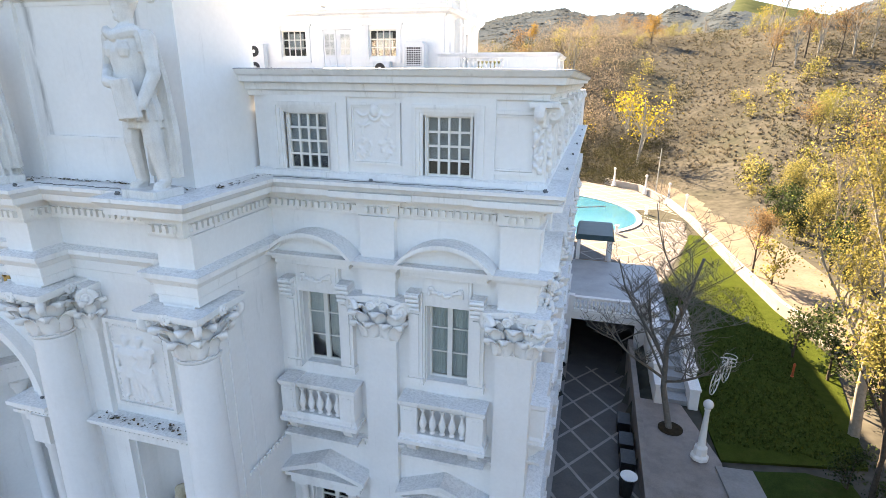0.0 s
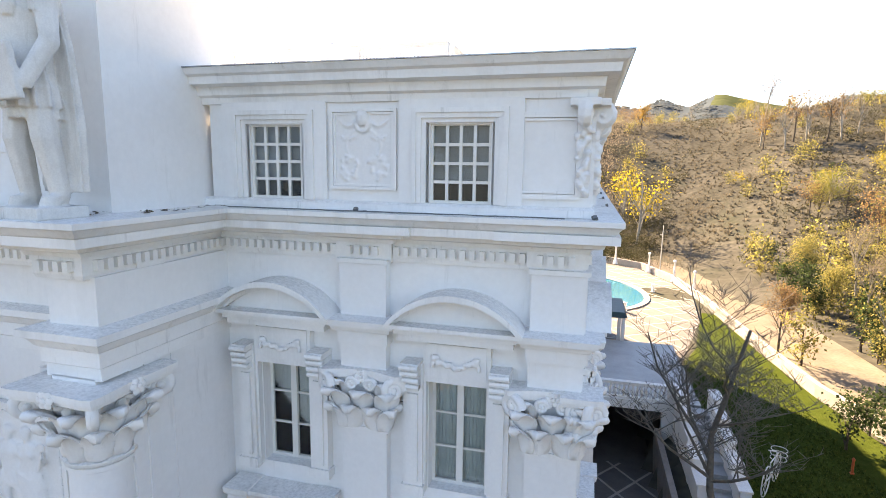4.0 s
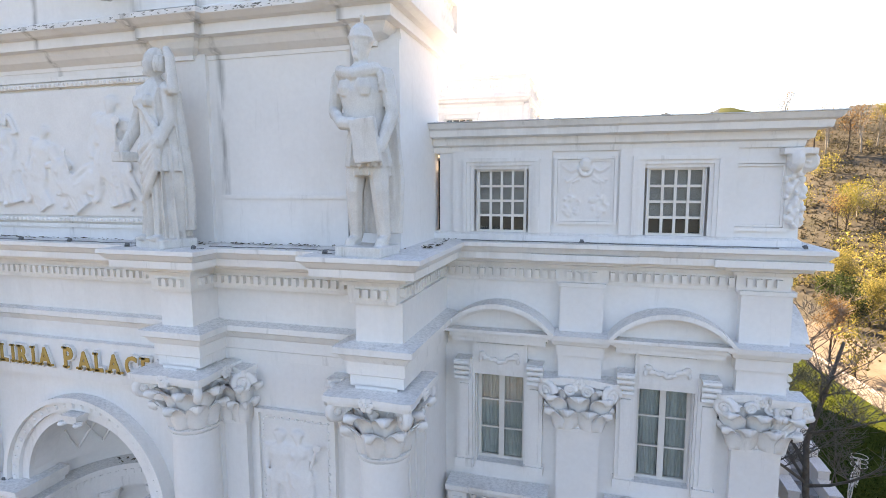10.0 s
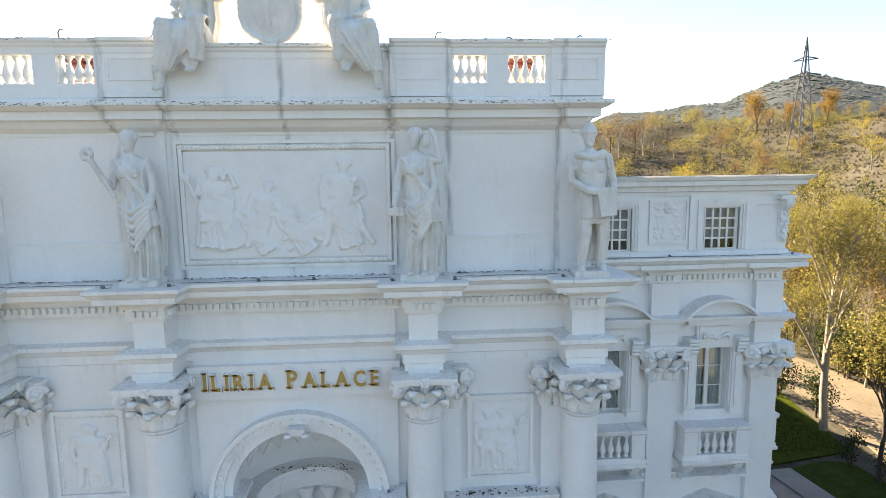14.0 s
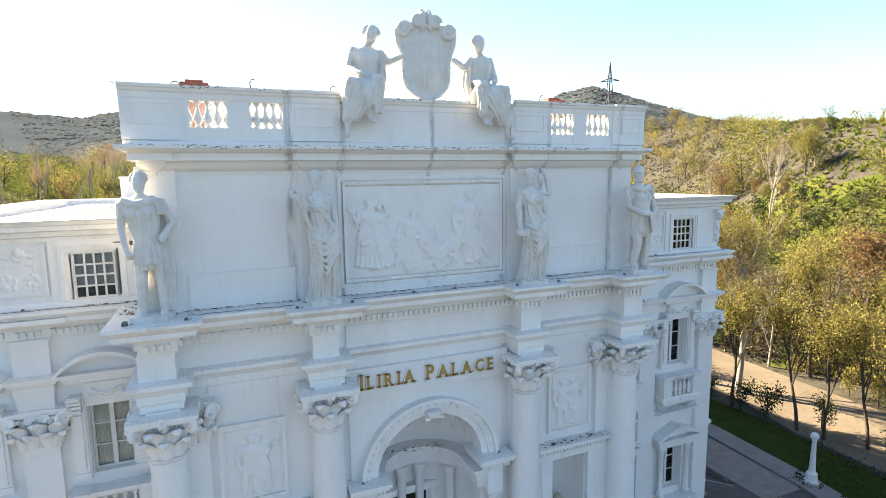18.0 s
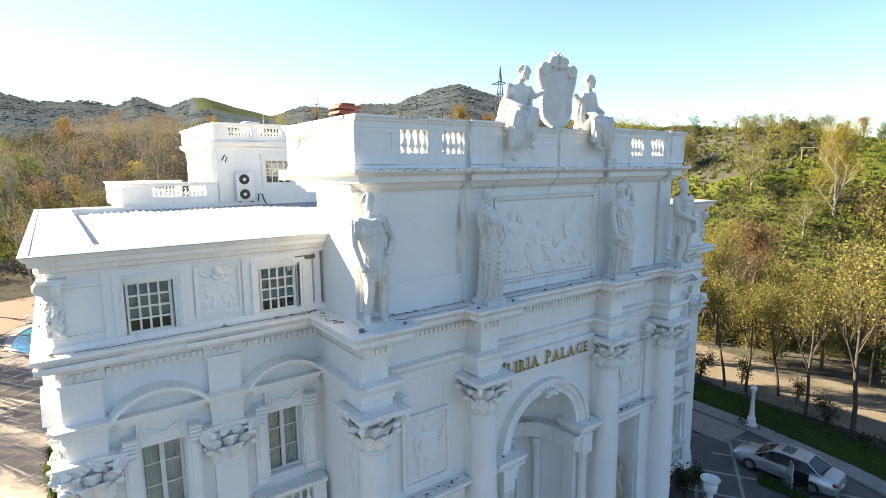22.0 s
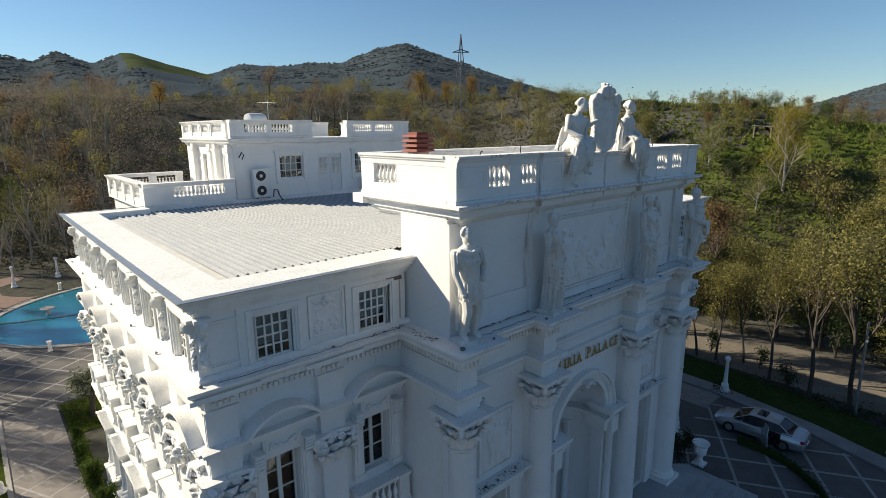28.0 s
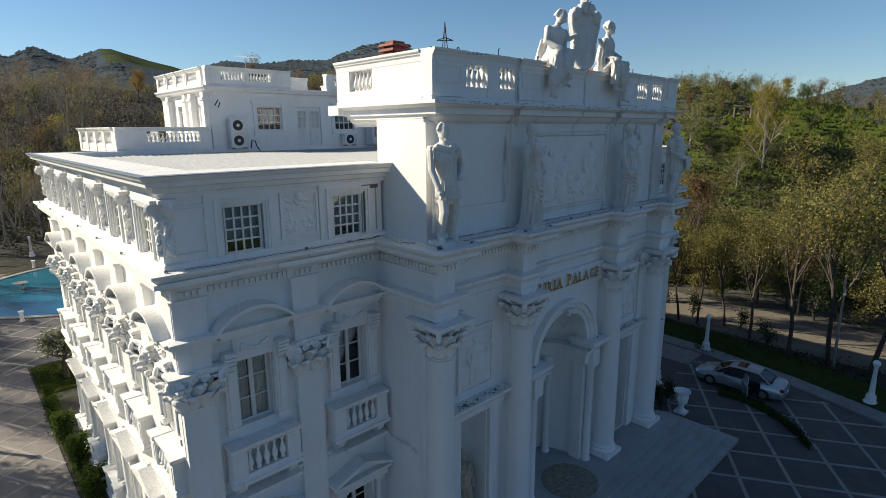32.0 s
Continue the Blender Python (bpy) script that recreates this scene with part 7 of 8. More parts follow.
for k in (-1, 1):
    part("pillar", Shape().tube([(k * 0.8, -1.7, 0.99), (k * 0.6, -1.05, 1.37), (k * 0.63, 0.05, 1.42), (k * 0.6, 0.5, 1.36), (k * 0.8, 1.25, 0.95)], 0.04, 6), CARPAINT, car)
    part("headlight", Shape().ball((k * 0.62, 2.2, 0.62), (0.2, 0.14, 0.09), 10), GLOBE, car)
    part("tail_light", Shape().ball((k * 0.72, -2.28, 0.78), (0.16, 0.12, 0.1), 10), plain("red_lens", (0.25, 0.01, 0.01), 0.2), car)
    part("mirror", Shape().ball((k * 0.98, 0.75, 0.98), (0.1, 0.07, 0.07), 8), CARPAINT, car)
    for y in (-1.4, 1.42):
        w = part("wheel", Shape().lathe([(0.2, -0.1), (0.31, -0.11), (0.33, -0.06), (0.33, 0.06), (0.31, 0.11), (0.2, 0.1)], 24, m=pose(0, 0, 0, 0, 90, 0)), RUBBER, car, T(k * 0.82, y, 0.33), smooth=40)
        part("rim", Shape().lathe([(0.02, -0.11), (0.2, -0.1), (0.2, 0.1), (0.02, 0.11)], 14, m=pose(0, 0, 0, 0, 90, 0)), RIMM, w)
part("number_plate", Shape().box(-0.26, 0.26, -2.44, -2.41, 0.5, 0.62), GLOBE, car)
part("door_opening", Shape().box(-0.93, -0.86, -1.25, -0.35, 0.3, 0.95), CARGLASS, car)
part("rear_door", Shape().box(-0.04, 0.04, -0.95, 0.0, 0.24, 0.9).loft([[(-0.02, -0.85, 0.9), (0.02, -0.85, 0.9), (0.02, 0.0, 0.9), (-0.02, 0.0, 0.9)], [(0.1, -0.6, 1.36), (0.13, -0.6, 1.36), (0.13, -0.08, 1.36), (0.1, -0.08, 1.36)]]), CARPAINT, car, pose(-0.93, -0.32, 0, 0, 0, -58))

# urn and planting beside the steps
urn = thing("urn", "white garden urn with handles on a round foot", "urn", m=T(10.9, -2.3, 0))
part("pedestal", Shape().box(-0.3, 0.3, -0.3, 0.3, 0, 0.1).lathe([(0.26, 0.1), (0.14, 0.3), (0.16, 0.5)], 16), STUCCO, urn, smooth=40)
part("bowl", Shape().lathe([(0.14, 0.48), (0.3, 0.65), (0.34, 1.0), (0.3, 1.08), (0.42, 1.2), (0.44, 1.28), (0.3, 1.2)], 20), STUCCO, urn, smooth=40)
for k in (-1, 1):
    part("handle", Shape().tube([(k * 0.3, 0, 0.75), (k * 0.5, 0, 0.95), (k * 0.4, 0, 1.2)], 0.04, 6), STUCCO, urn)

# air conditioning units, tank, aerial, chimneys
ACW = mat("ac_white", (0.62, 0.63, 0.62), (0.72, 0.72, 0.71), 3.0, 0.4)


def ac_unit(m, w, h, fans, label):
    a = thing("air_conditioner", label, "air conditioner", "outdoor air conditioning units", m=m)
    part("case", Shape().box(-w / 2, w / 2, -0.38, 0, 0.06, h), ACW, a)
    for i in range(fans):
        z = h * (i + 0.5) / fans
        f = part("fan_grille", Shape().lathe([(0.25, 0), (0.28, 0), (0.28, 0.02), (0.25, 0.02)], 24, m=pose(-w * 0.08, -0.4, z + 0.03, -90, 0, 0)), IRON, a)
        part("fan_well", Shape().lathe([(0.01, 0), (0.25, 0), (0.25, 0.01), (0.01, 0.01)], 24, m=pose(-w * 0.08, -0.384, z + 0.03, 90, 0, 0)), IRON, f)
        part("fan_hub", Shape().lathe([(0.01, 0.02), (0.09, 0.02), (0.09, 0.03), (0.01, 0.03)], 14, m=pose(-w * 0.08, -0.39, z + 0.03, 90, 0, 0)), ACW, f)
    for k in (-1, 1):
        part("foot", Shape().box(k * w * 0.35 - 0.05, k * w * 0.35 + 0.05, -0.36, 0, 0, 0.06), IRON, a)
    return a


ac_unit(T(-4.1, 17.36, 14.12), 0.98, 1.65, 2, "tall white outdoor air conditioner with two round fans")
ac_unit(T(3.2, 17.36, 14.12), 0.9, 0.75, 1, "small white outdoor air conditioner with one fan")
vrf = thing("air_conditioner", "square white outdoor air conditioner with dark louvres", "air conditioner", "outdoor air conditioning units", m=T(5.1, 17.3, 14.12))
part("case", Shape().box(-0.52, 0.52, -0.75, 0, 0.05, 1.55).box(-0.42, 0.42, -0.65, -0.1, 1.55, 1.68), ACW, vrf)
part("louvre_back", Shape().box(-0.4, 0.4, -0.765, -0.75, 0.55, 1.4), IRON, vrf)
for i in range(8):
    part("louvre", Shape().box(-0.4, 0.4, -0.78, -0.765, 0.58 + 0.1 * i, 0.61 + 0.1 * i), ACW, vrf)
for i in range(7):
    part("louvre_bar", Shape().box(-0.36 + 0.12 * i - 0.01, -0.36 + 0.12 * i + 0.01, -0.785, -0.765, 0.55, 1.4), ACW, vrf)
hose = Shape().tube([(-3.4, 17.25, 14.12), (-3.35, 17.2, 14.55), (-3.15, 17.2, 14.52), (-3.1, 17.1, 14.2), (-3.05, 16.8, 13.95)], 0.035, 6)
solo("drain_pipe", hose, IRON, "dark bent pipe at the roof room's foot", "pipe")
aerial_box = Shape().tube([(-5.25, 17.2, 16.42), (-5.1, 17.1, 16.72), (-5.0, 17.1, 16.57), (-5.1, 17.15, 16.32)], 0.03, 6)
solo("wall_cable", aerial_box, IRON, "loop of dark cable on the roof room's corner", "cable")
tank = thing("water_tank", "white round water tank lying on the roof", "tank", m=T(-2.1, 22.0, 17.43))
part("barrel", Shape().lathe([(0.05, -0.7), (0.36, -0.65), (0.4, -0.5), (0.4, 0.5), (0.36, 0.65), (0.05, 0.7)], 20, m=pose(0, 0, 1.15, 0, 90, 20)), ACW, tank, smooth=40)
for k in (-0.4, 0.4):
    part("leg", Shape().box(k - 0.05, k + 0.05, -0.3, 0.3, 0, 0.85), STEEL, tank)
ant = thing("aerial", "thin metal television aerial on the roof", "aerial", m=T(-1.4, 21.6, 17.43))
part("mast", Shape().tube([(0, 0, 0), (0, 0, 2.4)], 0.025, 6), STEEL, ant)
part("boom", Shape().tube([(-0.6, 0, 2.2), (0.6, 0, 2.2)], 0.015, 6), STEEL, ant)
for i in range(7):
    part("rod", Shape().tube([(-0.55 + 0.18 * i, -0.3, 2.2), (-0.55 + 0.18 * i, 0.3, 2.2)], 0.01, 5), STEEL, ant)
for x, y, z in ((-5.7, 1.0, 15.87), (5.9, 1.1, 15.87)):
    ch = thing("chimney", "red clay chimney with stacked tile cap behind the parapet", "chimney", "chimneys", m=T(x, y, z))
    part("shaft", Shape().box(-0.24, 0.24, -0.24, 0.24, 0, 1.32), mat("chimney_render", (0.42, 0.24, 0.19), (0.52, 0.34, 0.28), 3.0), ch)
    for i in range(4):
        part("cap_tile", Shape().loft([[(-0.38, -0.38, 1.3 + 0.15 * i), (0.38, -0.38, 1.3 + 0.15 * i), (0.38, 0.38, 1.3 + 0.15 * i), (-0.38, 0.38, 1.3 + 0.15 * i)], [(-0.34, -0.34, 1.38 + 0.15 * i), (0.34, -0.34, 1.38 + 0.15 * i), (0.34, 0.34, 1.38 + 0.15 * i), (-0.34, 0.34, 1.38 + 0.15 * i)]]), REDBRICK, ch)
        part("cap_core", Shape().box(-0.22, 0.22, -0.22, 0.22, 1.36 + 0.15 * i, 1.46 + 0.15 * i), REDBRICK, ch)

# spotlights on the ledges
SPOTGREY = mat("grey_lamp_casing", (0.10, 0.10, 0.10), (0.17, 0.17, 0.16), 8.0, 0.5)
spot = thing("spotlight", "small dark floodlight with a short bracket on the ledge", "spotlight", "ledge spotlights", m=T(-7.3, -2.75, 12.0) @ Matrix.Scale(0.62, 4))
part("bracket", Shape().box(-0.1, 0.1, -0.03, 0.03, 0, 0.02).box(-0.1, -0.08, -0.02, 0.02, 0.02, 0.1).box(0.08, 0.1, -0.02, 0.02, 0.02, 0.1), SPOTGREY, spot)
part("head", Shape().box(-0.08, 0.08, -0.06, 0.06, 0.05, 0.16, pose(0, 0, 0, -30, 0, 0)), SPOTGREY, spot)
part("cable", Shape().tube([(0.1, 0.02, 0.02), (0.25, 0.12, 0.015), (0.2, 0.25, 0.015), (0.35, 0.3, 0.015)], 0.012, 5), SPOTGREY, spot)
places = [(s_ * x, y, z, a) for s_ in (-1, 1) for x, y, z, a in ((6.1, -2.78, 12.0, 10), (3.7, -2.76, 12.0, -20), (2.35, -2.74, 12.0, 30), (0.6, -2.35, 12.0, 5), (9.8, -0.2, 12.0, 0), (13.3, -0.2, 12.0, 40), (4.1, -2.0, 6.53, 15), (5.6, -2.0, 6.53, -15), (2.1, -2.1, 6.73, 0))]
places += [(s_ * 13.55, y, 12.0, 90 * s_) for s_ in (-1, 1) for y in SIDE_P[1:]]
places += [(13.5, y, dz(y) + 0.06, 90) for y in (5, 8, 11, 14, 17)]
for x, y, z, a in places:
    copy_thing(spot, T(x, y, z, a) @ Matrix.Scale(0.62, 4))

# bin, tree ring, wire bicycle ornament, hydrant, poles
bn = thing("bin", "dark round litter bin with a white lid beside the ramp", "bin", m=T(16.35, 7.4, dz(7.4)))
part("drum", Shape().lathe([(0.22, 0), (0.3, 0.8), (0.28, 0.8), (0.2, 0.05)], 18), IRON, bn)
part("lid", Shape().lathe([(0.01, 0.84), (0.31, 0.8), (0.31, 0.76), (0.01, 0.8)], 18, (0.06, 0.05, 0.02)), ACW, bn)
for y in (9.2, 10.6, 12.4):
    pl = thing("planter", "dark square planter box beside the ramp", "planter", "ramp planters", m=T(16.5, y, dz(y)))
    part("box", Shape().box(-0.28, 0.28, -0.45, 0.45, 0, 0.55), IRON, pl)
bike = thing("wire_ornament", "white wire bicycle ornament on the lawn", "ornament", m=T(20.9, 15.2, 0.07, 60))
for x, r in ((-0.8, 0.6), (0.75, 0.6)):
    w = part("wheel", Shape().tube([(x + r * math.cos(a), 0, r + r * math.sin(a)) for a in np.linspace(0, 2 * math.pi, 25)], 0.025, 5), ACW, bike)
    for i in range(8):
        a = i * math.pi / 4
        part("spoke", Shape().tube([(x, 0, r), (x + r * math.cos(a), 0, r + r * math.sin(a))], 0.01, 4), ACW, w)
part("frame", Shape().tube([(-0.8, 0, 0.6), (-0.1, 0, 0.5), (0.55, 0, 1.2), (-0.35, 0, 1.2), (-0.1, 0, 0.5)], 0.025, 5).tube([(0.75, 0, 0.6), (0.5, 0, 1.35), (0.3, 0.25, 1.4)], 0.025, 5), ACW, bike)
for z in (0.9, 1.1, 1.3):
    part("basket_ring", Shape().tube([(0.9 + 0.3 * math.cos(a), 0.3 * math.sin(a), z) for a in np.linspace(0, 2 * math.pi, 17)], 0.015, 5), ACW, bike)
hy = thing("hydrant", "small orange-red standpipe on the lawn's edge", "hydrant", m=T(24.6, 17.3, 0.05) @ Matrix.Scale(0.65, 4))
part("pipe", Shape().lathe([(0.14, 0), (0.14, 0.1), (0.08, 0.12), (0.08, 1.0), (0.12, 1.02), (0.05, 1.15)], 12), mat("red_paint", (0.45, 0.08, 0.03), (0.6, 0.14, 0.05), 5.0), hy)
for x, y in ((23.2, -6.7), (22.1, 62.0)):
    po = thing("pole", "slim grey metal pole with a small lamp arm", "pole", "poles", m=T(x, y, 0))
    part("mast", Shape().tube([(0, 0, 0), (0.1, 0.1, 6.2)], [0.09, 0.06], 8), STEEL, po)
    part("arm", Shape().box(-0.25, 0.05, -0.06, 0.06, 5.0, 5.08), STEEL, po)

# power pylon on the ridge
base_z = ground_at(83, 92.5)
py_ = thing("pylon", "lattice steel power pylon on the ridge", "pylon", m=T(83, 92.5, base_z))
H_ = 41.6 - base_z
DARKSTEEL = mat("pylon_steel", (0.10, 0.10, 0.11), (0.18, 0.18, 0.19), 2.0, 0.6, metal=0.3)
for sx in (-1, 1):
    for sy in (-1, 1):
        part("leg", Shape().tube([(sx * 1.7, sy * 1.7, -2), (sx * 0.45, sy * 0.45, H_ * 0.72), (0, 0, H_)], 0.12, 5), DARKSTEEL, py_)
for i in range(9):
    z0, z1 = H_ * 0.08 * i, H_ * 0.08 * (i + 1)
    w0, w1 = 1.7 - 1.25 * z0 / (H_ * 0.72), 1.7 - 1.25 * z1 / (H_ * 0.72)
    for k in (-1, 1):
        part("brace", Shape().tube([(-w0, k * w0, z0), (w1, k * w1, z1)], 0.08, 4).tube([(w0, k * w0, z0), (-w1, k * w1, z1)], 0.08, 4), DARKSTEEL, py_)
for z, w in ((0.66, 2.7), (0.8, 2.1)):
    part("cross_arm", Shape().tube([(-w * 0.75, w * 0.66, H_ * z), (0, 0, H_ * z + 0.7), (w * 0.75, -w * 0.66, H_ * z)], 0.13, 5).tube([(-w * 0.75, w * 0.66, H_ * z), (w * 0.75, -w * 0.66, H_ * z)], 0.1, 5), DARKSTEEL, py_)

# bent lifting loops left in the parapet's top
for x, lean, hgt in ((-6.1, 12, 0.14), (-4.4, -25, 0.2), (-2.6, 8, 0.2), (3.4, -14, 0.18), (4.9, 20, 0.14), (6.5, -8, 0.12)):
    solo("lifting_loop", Shape().tube([(0, 0, -0.03), (0.01, 0, hgt * 0.5), (0.04, 0, hgt * 0.8), (0.1, 0, hgt), (0.16, 0, hgt * 0.9)], 0.014, 6), IRON, "rusty bent steel loop sticking out of the parapet", "steel loop", "lifting loops", m=pose(x, -2.15, 17.14 if abs(x) > 2.45 else 17.05, 0, lean, 20))
# low shed of boards on the meadow
shed = thing("shed", "low weathered board shed on the meadow", "shed", m=T(67.5, 14.5, ground_at(67.5, 14.5)))
GREYWOOD = mat("grey_boards", (0.16, 0.13, 0.10), (0.28, 0.24, 0.19), 2.0, 0.9, bump=0.3)
for i in range(6):
    part("roof_board", Shape().box(-2.0, 2.0, -1.2 + 0.42 * i, -0.8 + 0.42 * i, 1.2 + 0.03 * i, 1.26 + 0.03 * i), GREYWOOD, shed)
for x in (-1.8, 1.8):
    for y in (-1.0, 1.1):
        part("post", Shape().box(x - 0.07, x + 0.07, y - 0.07, y + 0.07, -0.3, 1.22), GREYWOOD, shed)
part("front_board", Shape().box(-1.9, 1.9, -1.08, -1.03, 0.2, 0.9), GREYWOOD, shed)

def raw(name, s, material):
    me = bpy.data.meshes.new(name)
    me.from_pydata(s.v, [], s.f)
    me.materials.append(material)
    return me


# leaf litter and soil caught along the ledges
def litter(seed, n, spots):
    rs = np.random.RandomState(seed)
    v, f = [], []
    for x0, x1, y0, y1, z in spots:
        for _ in range(int(n * (x1 - x0 + y1 - y0) / 3)):
            x, y, k, a = rs.uniform(x0, x1), y0 + (y1 - y0) * rs.uniform() ** 1.5, rs.uniform(0.015, 0.06), rs.uniform(0, 6.28)
            dx, dy = math.cos(a) * k, math.sin(a) * k
            o, q = len(v), z + rs.uniform(0.006, 0.03)
            v += [(x - dx, y - dy, q), (x + dy * 0.5, y - dx * 0.5, q + rs.uniform(0, 0.02)), (x + dx, y + dy, q), (x - dy * 0.5, y + dx * 0.5, q)]
            f.append((o, o + 1, o + 2, o + 3))
    me = bpy.data.meshes.new("leaf_litter")
    me.from_pydata(v, [], f)
    me.materials.append(leaf_mat("litter", (0.05, 0.035, 0.02), (0.10, 0.07, 0.04), (0.17, 0.12, 0.07)))
    return tagged(new("leaf_litter", me), "dark leaf litter and soil caught along the ledges", "litter", kind="stuff")


litter(4, 75, [(-7.15, -6.3, -2.2, -1.92, 12.0), (-6.3, -3.5, -1.98, -1.86, 12.0), (-3.5, -2.5, -2.25, -1.92, 12.0), (-2.4, 2.4, -1.98, -1.86, 12.0), (2.5, 3.5, -2.25, -1.92, 12.0), (3.5, 6.3, -1.98, -1.86, 12.0), (6.3, 7.15, -2.3, -1.92, 12.0), (-8.6, -7.25, -0.25, -0.08, 12.0), (-7.6, -7.28, -1.7, -0.1, 12.0), (7.28, 7.5, -1.7, -0.1, 12.0), (-6.0, -3.7, -2.12, -1.85, 6.53), (3.7, 6.0, -2.12, -1.85, 6.53), (-1.1, 1.1, -0.35, 0.0, 6.37)])
# black mould flecks along the lips of the block cornice and the parapet's cap
rs = np.random.RandomState(31)
fleck = Shape()
for x0, x1, y, z0, z1, n in ((-7.2, -2.4, -2.338, 17.09, 17.15, 110), (2.4, 7.2, -2.338, 17.09, 17.15, 110), (-2.4, 2.4, -2.318, 17.0, 17.06, 100), *((a[0] - e, b[0] + e, a[1] - 0.323, 15.78, 15.86, int(26 * (b[0] - a[0]))) for a, b in zip(tp, tp[1:]) if b[0] > a[0] for e in [0.3 if a[1] < ay - 0.36 else -0.3])):
    for _ in range(n):
        x, z, k = rs.uniform(x0, x1), z1 - (z1 - z0) * rs.uniform() ** 1.7, rs.uniform(0.006, 0.02)
        w_ = k * rs.uniform(1.0, 3.5)
        fleck.add([(x - w_, y, z), (x, y, z - k * 0.6), (x + w_ * 0.8, y, z + k * 0.2), (x + w_ * 0.2, y, z + k * 0.7)], [(0, 1, 2, 3)])
tagged(new("mould_flecks", raw("mould_flecks", fleck, mat("black_mould", (0.16, 0.155, 0.145), (0.34, 0.33, 0.3), 9.0, 0.9))), "black mould flecks along the cornice lip and parapet cap", "mould", kind="stuff")
# thin black cables lying along the ledges
for k, (x0, x1, y, z) in enumerate(((-12.9, -7.6, -0.22, 12.005), (7.6, 12.9, -0.22, 12.005), (-6.1, -3.7, -2.35, 12.005), (3.7, 6.1, -2.35, 12.005), (-2.3, 2.3, -2.3, 12.005))):
    rs = random.Random(k)
    pts = [(x0 + (x1 - x0) * i / 24, y + rs.uniform(-0.05, 0.05), z) for i in range(25)]
    solo("cable", Shape().tube(pts, 0.008, 5), SPOTGREY, "thin dark cable lying along the ledge", "cable", "ledge cables")
# ---- plants ----
def branches(seed, height, spread, levels=3, kids=5, rise=0.6, trunk=0.3, split=0.35, wobble=0.12):
    """Limbs of a tree as lists of points and radii, outermost last."""
    rnd = random.Random(seed)
    out, tips = [], []

    def grow(p, d, length, r, level):
        pts, rad = [p], [r]
        n = 4 if level < levels else 3
        for i in range(n):
            d = (d + Vector((rnd.uniform(-1, 1), rnd.uniform(-1, 1), rnd.uniform(-0.4, 0.8))) * wobble).normalized()
            p = p + d * length / n
            pts.append(p)
            rad.append(max(0.006, r * (1 - 0.62 * (i + 1) / n)))
        out.append((pts, rad, level))
        if level >= levels:
            tips.append((pts[1], pts[-1]))
            return
        for c in range(kids if level else kids + 3):
            t = rnd.uniform(split, 1.0)
            q = t * n
            i = min(n - 1, int(q))
            a = pts[i].lerp(pts[i + 1], q - i)
            ang = rnd.uniform(0, 2 * math.pi)
            side = Vector((math.cos(ang), math.sin(ang), 0))
            nd = (side * spread + Vector((0, 0, rise)) + d * 0.5).normalized()
            grow(a, nd, length * rnd.uniform(0.42, 0.62) * (1.15 - 0.4 * t), max(0.008, rad[i] * 0.55), level + 1)

    grow(Vector((0, 0, -0.2)), Vector((0, 0, 1)), height * 0.72, trunk, 0)
    return out, tips


def wood_shape(limbs, sides=(7, 5, 3, 3)):
    s = Shape()
    for pts, rad, level in limbs:
        s.tube(pts, rad, sides[min(level, 3)])
    return s


def leaves_shape(tips, seed, per_tip, size, scatter, droop=0.0):
    """Single leaves scattered along the outer twigs; every leaf is a folded pair of triangles."""
    rnd = np.random.RandomState(seed)
    v, f = [], []
    for a, b in tips:
        a, b = np.array(a), np.array(b)
        for _ in range(per_tip):
            c = a + (b - a) * rnd.uniform(0.1, 1.1) + rnd.normal(0, scatter, 3)
            u = rnd.normal(size=3)
            u /= np.linalg.norm(u)
            w = np.cross(u, rnd.normal(size=3))
            w /= np.linalg.norm(w) + 1e-9
            k = size * rnd.uniform(0.6, 1.35)
            o = len(v)
            v += [c - u * k * 0.5, c + w * k * 0.32, c + u * k * 0.55, c - w * k * 0.32 - np.array((0, 0, droop * k))]
            f += [(o, o + 1, o + 2, o + 3)]
    s = Shape()
    s.v, s.f = [tuple(map(float, p)) for p in v], f
    return s


def make_tree(name, seed, h, spread, kids, levels, bark, leafmat, per_tip, size, scatter, label, trunk=0.2, rise=0.6, split=0.35, wobble=0.12, category="tree", group=""):
    t = thing(name, label, category, group)
    limbs, tips = branches(seed, h, spread, levels, kids, rise, trunk, split, wobble)
    part("trunk", wood_shape(limbs).mesh("trunk", bark, 60) if h > 5 else raw("trunk", wood_shape(limbs), bark), None, t)
    if per_tip:
        part("crown", raw("crown", leaves_shape(tips, seed, per_tip, size, scatter), leafmat), None, t)
    return t


protos = {}


def plant(kind, x, y, scale=1.0, rot=0.0, z=None):
    kind = kind + "_far" if kind + "_far" in protos and math.hypot(x, y + 10) > 78 else kind
    p = protos[kind]
    z = ground_at(x, y) if z is None else z
    m = pose(x, y, z, 0, 0, rot) @ Matrix.Scale(scale, 4)
    if kind in fresh:
        fresh.discard(kind)
        p.matrix_basis = m
        return p
    c = copy_thing(p, m)
    c.matrix_basis = m
    return c


